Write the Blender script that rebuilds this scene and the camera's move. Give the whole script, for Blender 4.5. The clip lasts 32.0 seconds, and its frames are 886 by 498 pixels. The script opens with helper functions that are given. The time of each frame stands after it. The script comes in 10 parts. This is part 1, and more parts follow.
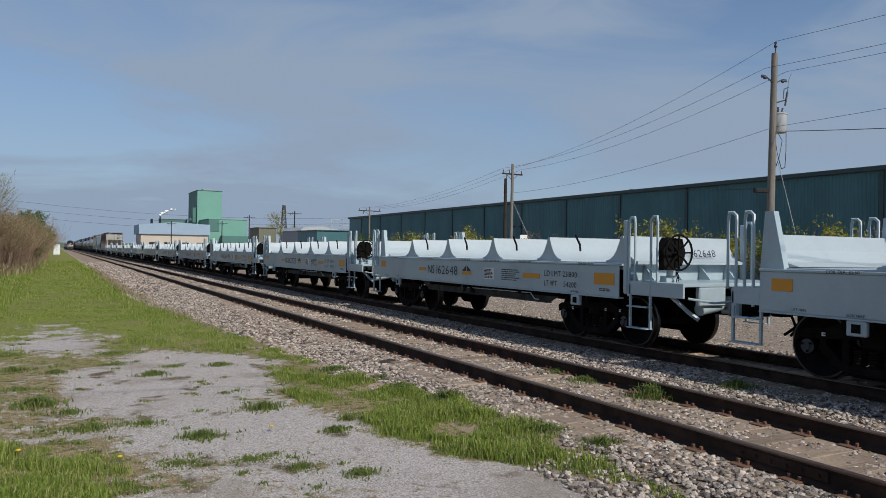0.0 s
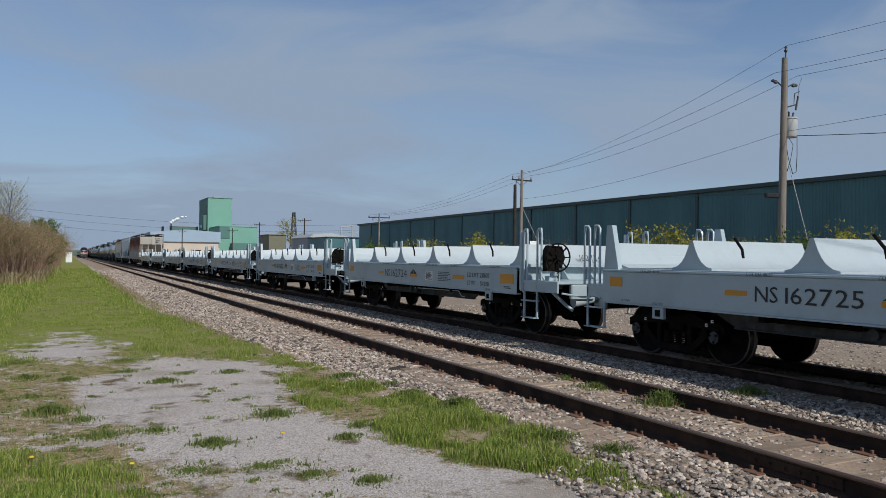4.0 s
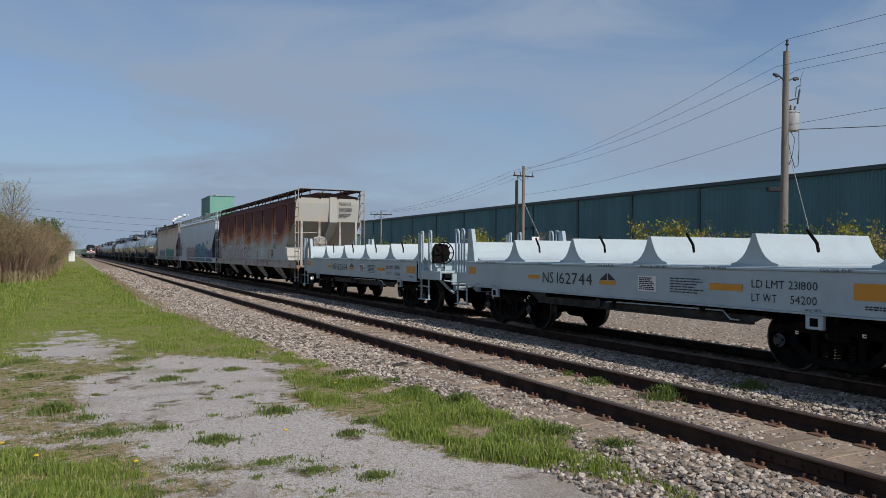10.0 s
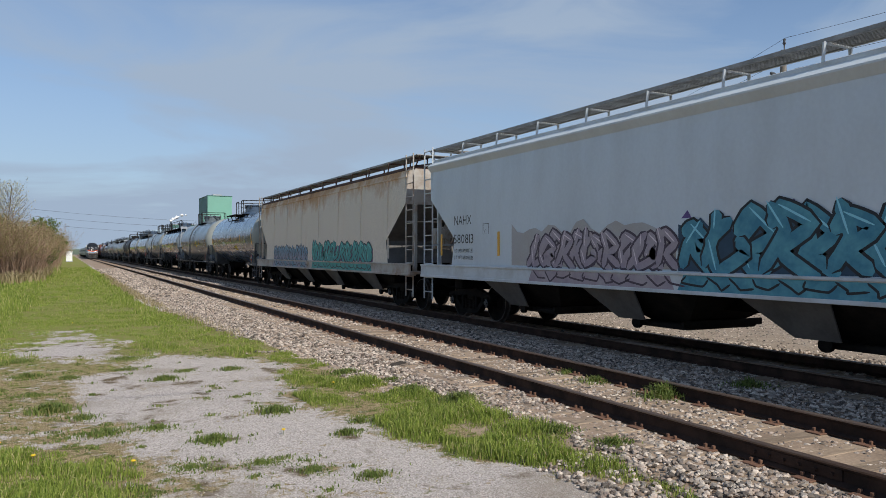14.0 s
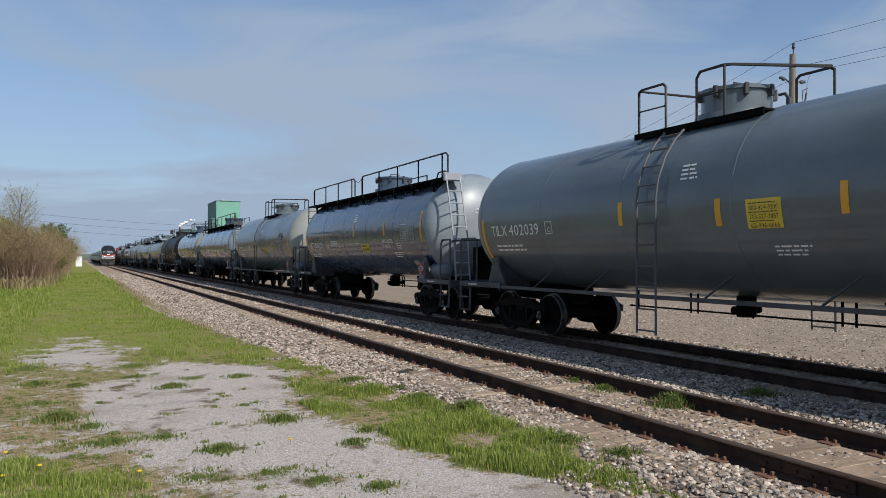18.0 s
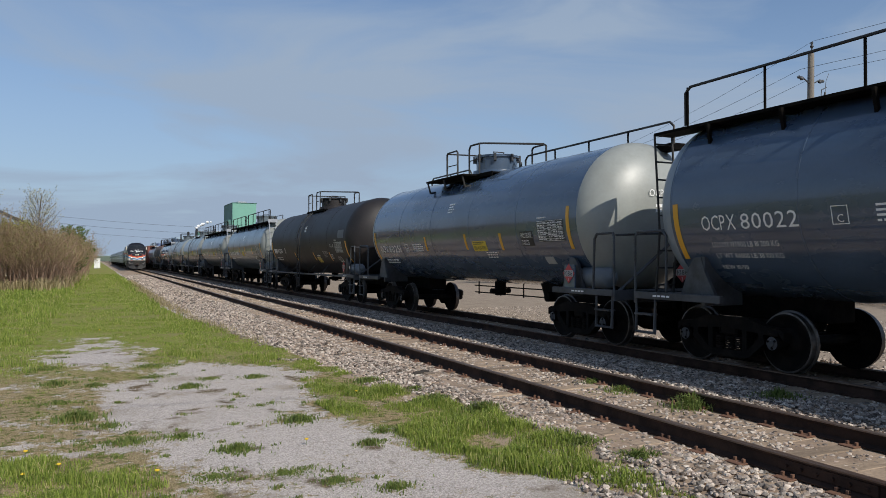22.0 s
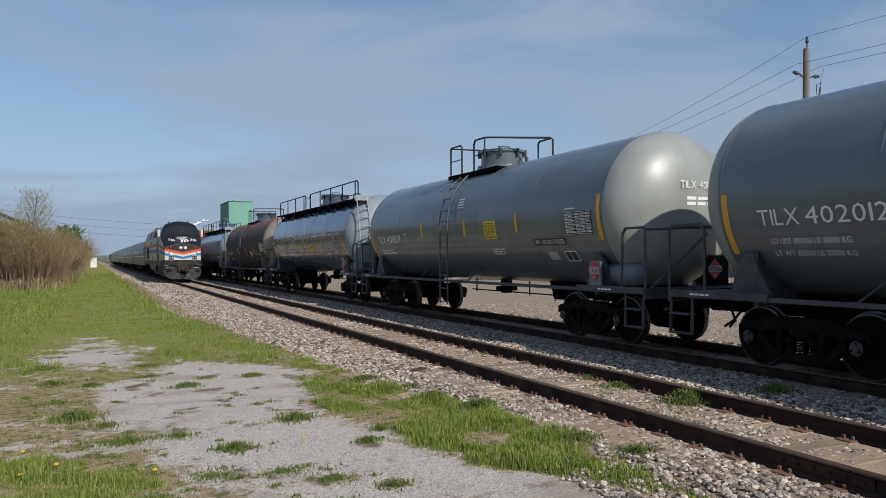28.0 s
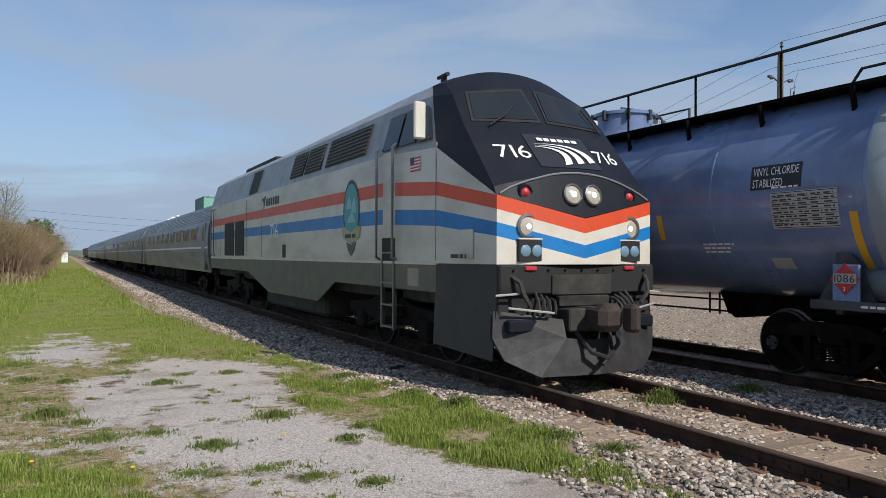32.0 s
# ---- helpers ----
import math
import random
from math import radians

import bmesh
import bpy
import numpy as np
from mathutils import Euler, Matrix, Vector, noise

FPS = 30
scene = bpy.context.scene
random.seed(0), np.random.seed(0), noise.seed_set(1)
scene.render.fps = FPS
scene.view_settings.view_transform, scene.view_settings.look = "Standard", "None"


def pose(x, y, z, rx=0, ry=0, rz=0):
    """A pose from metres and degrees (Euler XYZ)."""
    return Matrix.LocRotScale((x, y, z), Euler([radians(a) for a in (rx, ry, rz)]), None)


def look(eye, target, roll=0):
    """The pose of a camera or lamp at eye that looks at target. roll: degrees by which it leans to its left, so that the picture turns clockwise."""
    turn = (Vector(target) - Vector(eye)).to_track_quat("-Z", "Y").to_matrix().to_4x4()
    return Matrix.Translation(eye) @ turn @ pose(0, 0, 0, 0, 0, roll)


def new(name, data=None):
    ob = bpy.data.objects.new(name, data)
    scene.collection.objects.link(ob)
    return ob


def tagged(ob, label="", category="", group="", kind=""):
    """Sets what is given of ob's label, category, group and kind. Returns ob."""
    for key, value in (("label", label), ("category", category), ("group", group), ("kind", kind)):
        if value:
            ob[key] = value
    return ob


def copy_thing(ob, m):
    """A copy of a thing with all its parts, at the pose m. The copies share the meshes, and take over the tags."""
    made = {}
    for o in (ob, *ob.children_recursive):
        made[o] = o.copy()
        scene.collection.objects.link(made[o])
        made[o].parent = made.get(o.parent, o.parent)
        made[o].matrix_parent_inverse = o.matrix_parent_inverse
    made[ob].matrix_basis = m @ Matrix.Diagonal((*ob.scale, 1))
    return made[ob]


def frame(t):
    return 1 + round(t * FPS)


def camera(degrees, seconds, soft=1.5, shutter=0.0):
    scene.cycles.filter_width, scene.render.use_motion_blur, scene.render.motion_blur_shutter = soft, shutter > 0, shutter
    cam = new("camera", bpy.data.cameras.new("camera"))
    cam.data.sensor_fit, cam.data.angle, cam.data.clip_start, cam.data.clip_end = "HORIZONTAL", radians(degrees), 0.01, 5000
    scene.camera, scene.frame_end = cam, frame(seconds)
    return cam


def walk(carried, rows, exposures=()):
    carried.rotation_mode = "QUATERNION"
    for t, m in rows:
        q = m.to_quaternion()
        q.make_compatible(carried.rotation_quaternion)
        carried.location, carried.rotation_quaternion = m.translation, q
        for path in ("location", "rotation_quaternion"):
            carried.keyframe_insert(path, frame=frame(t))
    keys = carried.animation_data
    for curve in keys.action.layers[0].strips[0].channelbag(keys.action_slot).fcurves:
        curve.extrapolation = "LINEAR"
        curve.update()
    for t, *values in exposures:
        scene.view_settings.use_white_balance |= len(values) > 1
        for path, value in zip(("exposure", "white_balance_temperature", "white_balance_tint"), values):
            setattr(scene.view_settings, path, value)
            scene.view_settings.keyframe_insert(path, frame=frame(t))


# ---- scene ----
EXPO = 0.1
cam = camera(61.87, 32.0, soft=0.8)
walk(cam, [
    (0, pose(-0.005, 0.012, 1.670, 90.207, -0.831, -27.621)),
    (0.5, pose(-0.005, 0.019, 1.666, 90.210, -0.765, -27.516)),
    (1, pose(-0.010, 0.011, 1.672, 90.214, -0.702, -27.454)),
    (1.5, pose(-0.011, 0.009, 1.673, 90.235, -0.658, -27.382)),
    (2, pose(-0.013, 0.006, 1.674, 90.286, -0.642, -27.263)),
    (2.5, pose(-0.009, 0.005, 1.673, 90.418, -0.635, -27.167)),
    (3, pose(-0.007, 0.011, 1.673, 90.559, -0.563, -27.126)),
    (3.5, pose(-0.010, 0.014, 1.673, 90.652, -0.611, -27.023)),
    (5.5, pose(-0.005, 0.016, 1.670, 90.645, -0.473, -26.575)),
    (6, pose(-0.007, 0.011, 1.669, 90.542, -0.446, -26.609)),
    (6.5, pose(0.001, 0.005, 1.670, 90.469, -0.345, -26.621)),
    (7, pose(-0.004, 0.008, 1.673, 90.475, -0.396, -26.605)),
    (7.5, pose(-0.001, 0.005, 1.670, 90.469, -0.347, -26.572)),
    (8, pose(-0.005, -0.001, 1.673, 90.415, -0.263, -26.618)),
    (8.5, pose(-0.000, 0.000, 1.672, 90.397, -0.198, -26.671)),
    (9, pose(-0.000, -0.000, 1.672, 90.397, -0.198, -26.671)),
    (9.5, pose(-0.008, 0.000, 1.673, 90.459, -0.184, -26.663)),
    (10, pose(-0.007, -0.008, 1.673, 90.409, -0.218, -26.696)),
    (10.5, pose(-0.002, 0.007, 1.670, 90.407, -0.175, -26.783)),
    (11, pose(-0.001, 0.001, 1.675, 90.419, -0.168, -26.943)),
    (11.5, pose(0.005, 0.007, 1.674, 90.402, -0.181, -27.054)),
    (12, pose(0.003, 0.002, 1.674, 90.381, -0.313, -27.128)),
    (12.5, pose(0.004, -0.000, 1.673, 90.378, -0.294, -27.277)),
    (13, pose(0.002, 0.009, 1.676, 90.393, -0.168, -27.211)),
    (13.5, pose(-0.009, 0.001, 1.675, 90.420, -0.160, -27.038)),
    (14, pose(0.000, -0.001, 1.667, 90.365, -0.123, -26.858)),
    (14.5, pose(0.004, 0.002, 1.669, 90.283, -0.100, -26.740)),
    (16.5, pose(-0.011, 0.012, 1.697, 90.564, -0.350, -25.203)),
    (17, pose(0.007, 0.028, 1.712, 90.657, -0.289, -25.540)),
    (17.5, pose(0.019, 0.023, 1.704, 90.761, -0.178, -25.852)),
    (18, pose(0.023, 0.035, 1.706, 90.728, -0.074, -26.245)),
    (18.5, pose(0.028, 0.013, 1.708, 90.525, 0.203, -26.472)),
    (19, pose(0.026, 0.021, 1.693, 90.451, 0.301, -26.630)),
    (19.5, pose(0.036, 0.049, 1.698, 90.436, 0.547, -26.761)),
    (20, pose(0.040, 0.033, 1.701, 90.541, 0.550, -26.788)),
    (20.5, pose(0.030, 0.006, 1.698, 90.686, 0.284, -26.526)),
    (21, pose(0.032, 0.020, 1.693, 90.795, 0.083, -26.076)),
    (21.5, pose(0.025, 0.019, 1.700, 90.806, 0.023, -25.497)),
    (22, pose(0.022, 0.053, 1.695, 90.844, -0.045, -25.093)),
    (22.5, pose(0.015, 0.029, 1.696, 90.769, -0.029, -24.667)),
    (23, pose(0.015, 0.040, 1.705, 90.746, -0.014, -24.719)),
    (23.5, pose(0.018, 0.038, 1.701, 90.772, 0.079, -24.717)),
    (24, pose(0.022, 0.041, 1.704, 90.847, 0.335, -24.766)),
    (24.5, pose(0.022, 0.023, 1.702, 90.825, 0.434, -24.871)),
    (25, pose(0.023, 0.023, 1.703, 90.772, 0.481, -24.989)),
    (25.5, pose(0.023, 0.023, 1.699, 90.677, 0.428, -25.152)),
    (27.5, pose(0.016, 0.040, 1.703, 90.545, 0.346, -25.249)),
    (28, pose(0.026, 0.052, 1.697, 90.624, 0.333, -25.327)),
    (28.5, pose(0.021, 0.048, 1.700, 90.632, 0.302, -25.411)),
    (29, pose(0.018, 0.042, 1.701, 90.629, 0.246, -25.468)),
    (29.5, pose(0.017, 0.046, 1.696, 90.779, 0.099, -25.630)),
    (30, pose(0.017, 0.044, 1.692, 90.702, 0.002, -25.743)),
    (30.5, pose(-0.009, 0.033, 1.696, 90.582, 0.043, -26.067)),
    (31, pose(-0.023, 0.055, 1.698, 90.612, -0.036, -26.393)),
    (31.5, pose(-0.028, 0.030, 1.697, 90.490, -0.085, -26.659)),
    (32, pose(-0.031, 0.066, 1.695, 90.492, -0.224, -27.144)),
], exposures=[(0.0, -0.25, 6250, 10), (11.0, -0.24, 6250, 10), (13.0, EXPO, 6400, 10), (17.0, -0.02, 6350, 10), (19.0, EXPO, 6400, 10), (20.0, EXPO, 6400, 10), (22.0, -0.04, 6350, 10), (23.0, -0.04, 6350, 10), (24.0, EXPO, 6400, 10), (26.0, EXPO, 6400, 10), (28.0, -0.04, 6350, 10), (29.0, 0.0, 6350, 10), (30.0, EXPO, 6300, 10), (32.0, EXPO, 6300, 10)])

# ---- light ----
SUN_DIR = Vector((0.27, -1.2, 1.0)).normalized()
SUN_EL = math.asin(SUN_DIR.z)
SUN_AZ = math.atan2(SUN_DIR.x, SUN_DIR.y)
world = bpy.data.worlds.new("world")
scene.world = world
world.use_nodes = True
wn, wl = world.node_tree.nodes, world.node_tree.links
wn.clear()
w_out, w_bg = wn.new("ShaderNodeOutputWorld"), wn.new("ShaderNodeBackground")
w_sky = wn.new("ShaderNodeTexSky")
w_sky.sky_type, w_sky.sun_disc = "NISHITA", False
w_sky.sun_elevation, w_sky.sun_rotation = SUN_EL, SUN_AZ
w_sky.air_density, w_sky.dust_density, w_sky.ozone_density = 1.0, 0.4, 4.5
w_co = wn.new("ShaderNodeTexCoord")
w_map = wn.new("ShaderNodeMapping")
w_map.inputs["Rotation"].default_value = (0.0, 0.0, 0.5)
w_map.inputs["Scale"].default_value = (1.2, 2.6, 6.0)
w_n = wn.new("ShaderNodeTexNoise")
w_n.inputs["Scale"].default_value, w_n.inputs["Detail"].default_value = 1.5, 7.0
w_n.inputs["Roughness"].default_value, w_n.inputs["Distortion"].default_value = 0.55, 0.6
w_r = wn.new("ShaderNodeMapRange")
w_r.inputs["From Min"].default_value, w_r.inputs["From Max"].default_value = 0.40, 0.64
w_r.inputs["To Min"].default_value, w_r.inputs["To Max"].default_value = 0.0, 0.72
w_sp, w_low, w_add = wn.new("ShaderNodeSeparateXYZ"), wn.new("ShaderNodeMapRange"), wn.new("ShaderNodeMath")
w_low.inputs["From Min"].default_value, w_low.inputs["From Max"].default_value = 0.04, 0.42
w_low.inputs["To Min"].default_value, w_low.inputs["To Max"].default_value = 0.74, -0.05
w_add.operation, w_add.use_clamp = "ADD", True
w_mix = wn.new("ShaderNodeMix")
w_mix.data_type = "RGBA"
w_mix.inputs[7].default_value = (3.08, 3.86, 4.95, 1)
wl.new(w_co.outputs["Generated"], w_map.inputs[0])
wl.new(w_map.outputs[0], w_n.inputs["Vector"])
wl.new(w_n.outputs["Fac"], w_r.inputs["Value"])
wl.new(w_co.outputs["Generated"], w_sp.inputs[0])
wl.new(w_sp.outputs["Z"], w_low.inputs["Value"])
wl.new(w_low.outputs[0], w_add.inputs[0])
wl.new(w_r.outputs[0], w_add.inputs[1])
wl.new(w_add.outputs[0], w_mix.inputs[0])
wl.new(w_sky.outputs[0], w_mix.inputs[6])
wl.new(w_mix.outputs[2], w_bg.inputs["Color"])
w_bg.inputs["Strength"].default_value = 0.11
wl.new(w_bg.outputs[0], w_out.inputs[0])

sun = new("sun", bpy.data.lights.new("sun", "SUN"))
sun.data.energy, sun.data.angle, sun.data.color = 4.2, radians(0.6), (1.0, 0.935, 0.83)
sun.matrix_basis = look(SUN_DIR * 60, (0, 0, 0))


# ---- mesh building ----
class Build:
    """Collects plain solids into one mesh."""

    def __init__(self):
        self.v, self.f, self.m, self.slot = [], [], [], 0

    def add(self, verts, faces):
        k = len(self.v)
        self.v.extend(tuple(p) for p in verts)
        self.f.extend(tuple(i + k for i in f) for f in faces)
        self.m.extend([self.slot] * len(faces))
        return self

    def box(self, x0, x1, y0, y1, z0, z1, c=0.0, m=None):
        if c <= 0:
            vs = [Vector((x, y, z)) for x in (x0, x1) for y in (y0, y1) for z in (z0, z1)]
            fs = [(0, 1, 3, 2), (4, 6, 7, 5), (0, 4, 5, 1), (2, 3, 7, 6), (0, 2, 6, 4), (1, 5, 7, 3)]
        else:
            c = min(c, (x1 - x0) / 2.2, (y1 - y0) / 2.2, (z1 - z0) / 2.2)
            vs, ix = [], {}
            for i, (x, sx) in enumerate(((x0, 1), (x1, -1))):
                for j, (y, sy) in enumerate(((y0, 1), (y1, -1))):
                    for k, (z, sz) in enumerate(((z0, 1), (z1, -1))):
                        for a in range(3):
                            ix[i, j, k, a] = len(vs)
                            vs.append(Vector((x + (0 if a == 0 else sx * c), y + (0 if a == 1 else sy * c), z + (0 if a == 2 else sz * c))))
            q = lambda *k: tuple(ix[a] for a in k)
            fs = []
            for s in (0, 1):
                fs.append(q((s, 0, 0, 0), (s, 1, 0, 0), (s, 1, 1, 0), (s, 0, 1, 0)))
                fs.append(q((0, s, 0, 1), (1, s, 0, 1), (1, s, 1, 1), (0, s, 1, 1)))
                fs.append(q((0, 0, s, 2), (1, 0, s, 2), (1, 1, s, 2), (0, 1, s, 2)))
                for u in (0, 1):
                    fs.append(q((s, u, 0, 0), (s, u, 1, 0), (s, u, 1, 1), (s, u, 0, 1)))
                    fs.append(q((s, 0, u, 0), (s, 1, u, 0), (s, 1, u, 2), (s, 0, u, 2)))
                    fs.append(q((0, s, u, 1), (1, s, u, 1), (1, s, u, 2), (0, s, u, 2)))
                    for w in (0, 1):
                        fs.append(q((s, u, w, 0), (s, u, w, 1), (s, u, w, 2)))
        if m is not None:
            vs = [m @ p for p in vs]
        return self.add(vs, fs)

    def cyl(self, p0, p1, r0, r1=None, n=10, caps=True):
        p0, p1 = Vector(p0), Vector(p1)
        r1 = r0 if r1 is None else r1
        d = (p1 - p0).normalized()
        a = d.orthogonal().normalized()
        b = d.cross(a)
        vs = []
        for p, r in ((p0, r0), (p1, r1)):
            for i in range(n):
                t = 2 * math.pi * i / n
                vs.append(p + a * (r * math.cos(t)) + b * (r * math.sin(t)))
        fs = [(i, (i + 1) % n, n + (i + 1) % n, n + i) for i in range(n)]
        if caps:
            fs += [tuple(range(n - 1, -1, -1)), tuple(range(n, 2 * n))]
        return self.add(vs, fs)

    def tube(self, pts, r, n=6):
        pts = [Vector(p) for p in pts]
        ref = None
        vs, fs = [], []
        for i, p in enumerate(pts):
            a = (pts[i] - pts[i - 1]).normalized() if i else None
            b = (pts[i + 1] - pts[i]).normalized() if i + 1 < len(pts) else None
            d = ((a or b) + (b or a)).normalized()
            if ref is None:
                ref = d.orthogonal().normalized()
            ref = (ref - d * ref.dot(d)).normalized()
            s = d.cross(ref)
            k = 1.0
            if a and b:
                k = 1 / max(0.5, math.cos(a.angle(b) / 2))
            for j in range(n):
                t = 2 * math.pi * j / n
                vs.append(p + (ref * math.cos(t) + s * math.sin(t)) * r * (k if a and b else 1))
        for i in range(len(pts) - 1):
            for j in range(n):
                fs.append((i * n + j, i * n + (j + 1) % n, (i + 1) * n + (j + 1) % n, (i + 1) * n + j))
        fs += [tuple(range(n - 1, -1, -1)), tuple(range((len(pts) - 1) * n, len(pts) * n))]
        return self.add(vs, fs)

    def prof(self, pts, axis, a0, a1):
        n = len(pts)
        place = {"y": lambda u, w, a: (u, a, w), "x": lambda u, w, a: (a, u, w), "z": lambda u, w, a: (u, w, a)}[axis]
        vs = [place(u, w, a) for a in (a0, a1) for u, w in pts]
        fs = [(i, (i + 1) % n, n + (i + 1) % n, n + i) for i in range(n)]
        fs += [tuple(range(n - 1, -1, -1)), tuple(range(n, 2 * n))]
        return self.add(vs, fs)

    def rev(self, prof, origin, axis, n=24, slots=None):
        """Turns (distance along the axis, radius) pairs about the axis."""
        o, d = Vector(origin), Vector(axis).normalized()
        a = d.orthogonal().normalized()
        b = d.cross(a)
        vs, fs = [], []
        for t, r in prof:
            for i in range(n):
                w = 2 * math.pi * i / n
                vs.append(o + d * t + (a * math.cos(w) + b * math.sin(w)) * max(r, 1e-4))
        for k in range(len(prof) - 1):
            for i in range(n):
                fs.append((k * n + i, k * n + (i + 1) % n, (k + 1) * n + (i + 1) % n, (k + 1) * n + i))
        self.add(vs, fs)
        if slots:
            base = len(self.m) - len(fs)
            for k, s in enumerate(slots):
                for i in range(n):
                    self.m[base + k * n + i] = s
        return self

    def mesh(self, name, *materials, smooth=None, fix=True):
        me = bpy.data.meshes.new(name)
        me.from_pydata(self.v, [], self.f)
        for mt in materials:
            me.materials.append(mt)
        if len(materials) > 1:
            me.polygons.foreach_set("material_index", self.m)
        if fix:
            bm = bmesh.new()
            bm.from_mesh(me)
            bmesh.ops.recalc_face_normals(bm, faces=bm.faces)
            bm.to_mesh(me)
            bm.free()
        if smooth:
            me.polygons.foreach_set("use_smooth", [True] * len(me.polygons))
            me.set_sharp_from_angle(angle=radians(smooth))
        me.update()
        return me


def part(name, b, material, parent, label="", smooth=None, at=None):
    """Links a Build, or a ready mesh, as one mesh object under a thing or a part."""
    me = b if isinstance(b, bpy.types.Mesh) else b.mesh(name, *(material if isinstance(material, tuple) else (material,)), smooth=smooth)
    ob = new(name, me)
    ob.parent = parent
    if at is not None:
        ob.matrix_basis = at
    if label:
        ob["label"] = label
    return ob


def thing(name, m, label, category, group="", kind=""):
    ob = new(name)
    ob.empty_display_size = 0.3
    ob.matrix_basis = m
    return tagged(ob, label, category, group, kind)


GLYPHS = {}


def glyph(ch):
    """Corners and faces of one letter of the built-in font, a metre in size."""
    if ch not in GLYPHS:
        cu = bpy.data.curves.new("letters", "FONT")
        cu.body, cu.size, cu.extrude, cu.resolution_u = ch, 1.0, 0.0, 2
        ob = new("letters", cu)
        bpy.context.view_layer.update()
        me = bpy.data.meshes.new_from_object(ob.evaluated_get(bpy.context.evaluated_depsgraph_get()))
        vs = [(v.co.x, v.co.y) for v in me.vertices]
        x0 = min(v[0] for v in vs)
        GLYPHS[ch] = ([(x - x0, y) for x, y in vs], [tuple(p.vertices) for p in me.polygons], max(v[0] for v in vs) - x0)
        bpy.data.objects.remove(ob)
        bpy.data.meshes.remove(me)
        bpy.data.curves.remove(cu)
    return GLYPHS[ch]


for letter in "0123456789ABCDEGHIKLMNOPRSTUVWXYZ-":
    glyph(letter)


def words(text, size, width=None):
    """A thin mesh of letters in the built-in font: it reads along +x, up along +y, from its left foot."""
    vs, fs, y, wide = [], [], 0.0, 0.0
    for row in text.split("\n"):
        x = 0.0
        for ch in row:
            if ch == " ":
                x += 0.30
                continue
            gv, gf, gw = glyph(ch)
            k = len(vs)
            vs += [((x + u) * size, (y + v) * size, 0.003) for u, v in gv]
            fs += [tuple(i + k for i in f) for f in gf]
            x += gw + 0.095
        wide = max(wide, x - 0.095)
        y -= 1.0
    if width:
        q = width / (wide * size)
        vs = [(u * q, v, w) for u, v, w in vs]
    me = bpy.data.meshes.new("letters")
    me.from_pydata(vs, [], fs)
    return me


# side of a vehicle that faces -x: letters read towards -y there
NEAR = Matrix(((0, 0, -1, 0), (-1, 0, 0, 0), (0, 1, 0, 0), (0, 0, 0, 1)))
FRONT = Matrix(((1, 0, 0, 0), (0, 0, -1, 0), (0, 1, 0, 0), (0, 0, 0, 1)))


def lettering(name, text, size, m, material, parent, width=None, label=""):
    me = words(text, size, width)
    me.materials.append(material)
    return part(name, me, material, parent, label, at=m)


def bars(name, m, material, parent, rows, w, h, seed=1, label="", fill=0.6):
    """Writing too small to read: rows of short flat bars in a field of w by h."""
    rnd = random.Random(seed)
    b = Build()
    step = h / rows
    for i in range(rows):
        x, z = 0.0, h - (i + 0.5) * step
        end = w * rnd.uniform(0.75, 1.0)
        while x < end:
            l = min(end - x, step * rnd.uniform(0.8, 2.6))
            b.box(x, x + l, z - step * fill / 2, z + step * fill / 2, 0, 0.003)
            x += l + step * 0.45
    return part(name, b, material, parent, label, at=m)


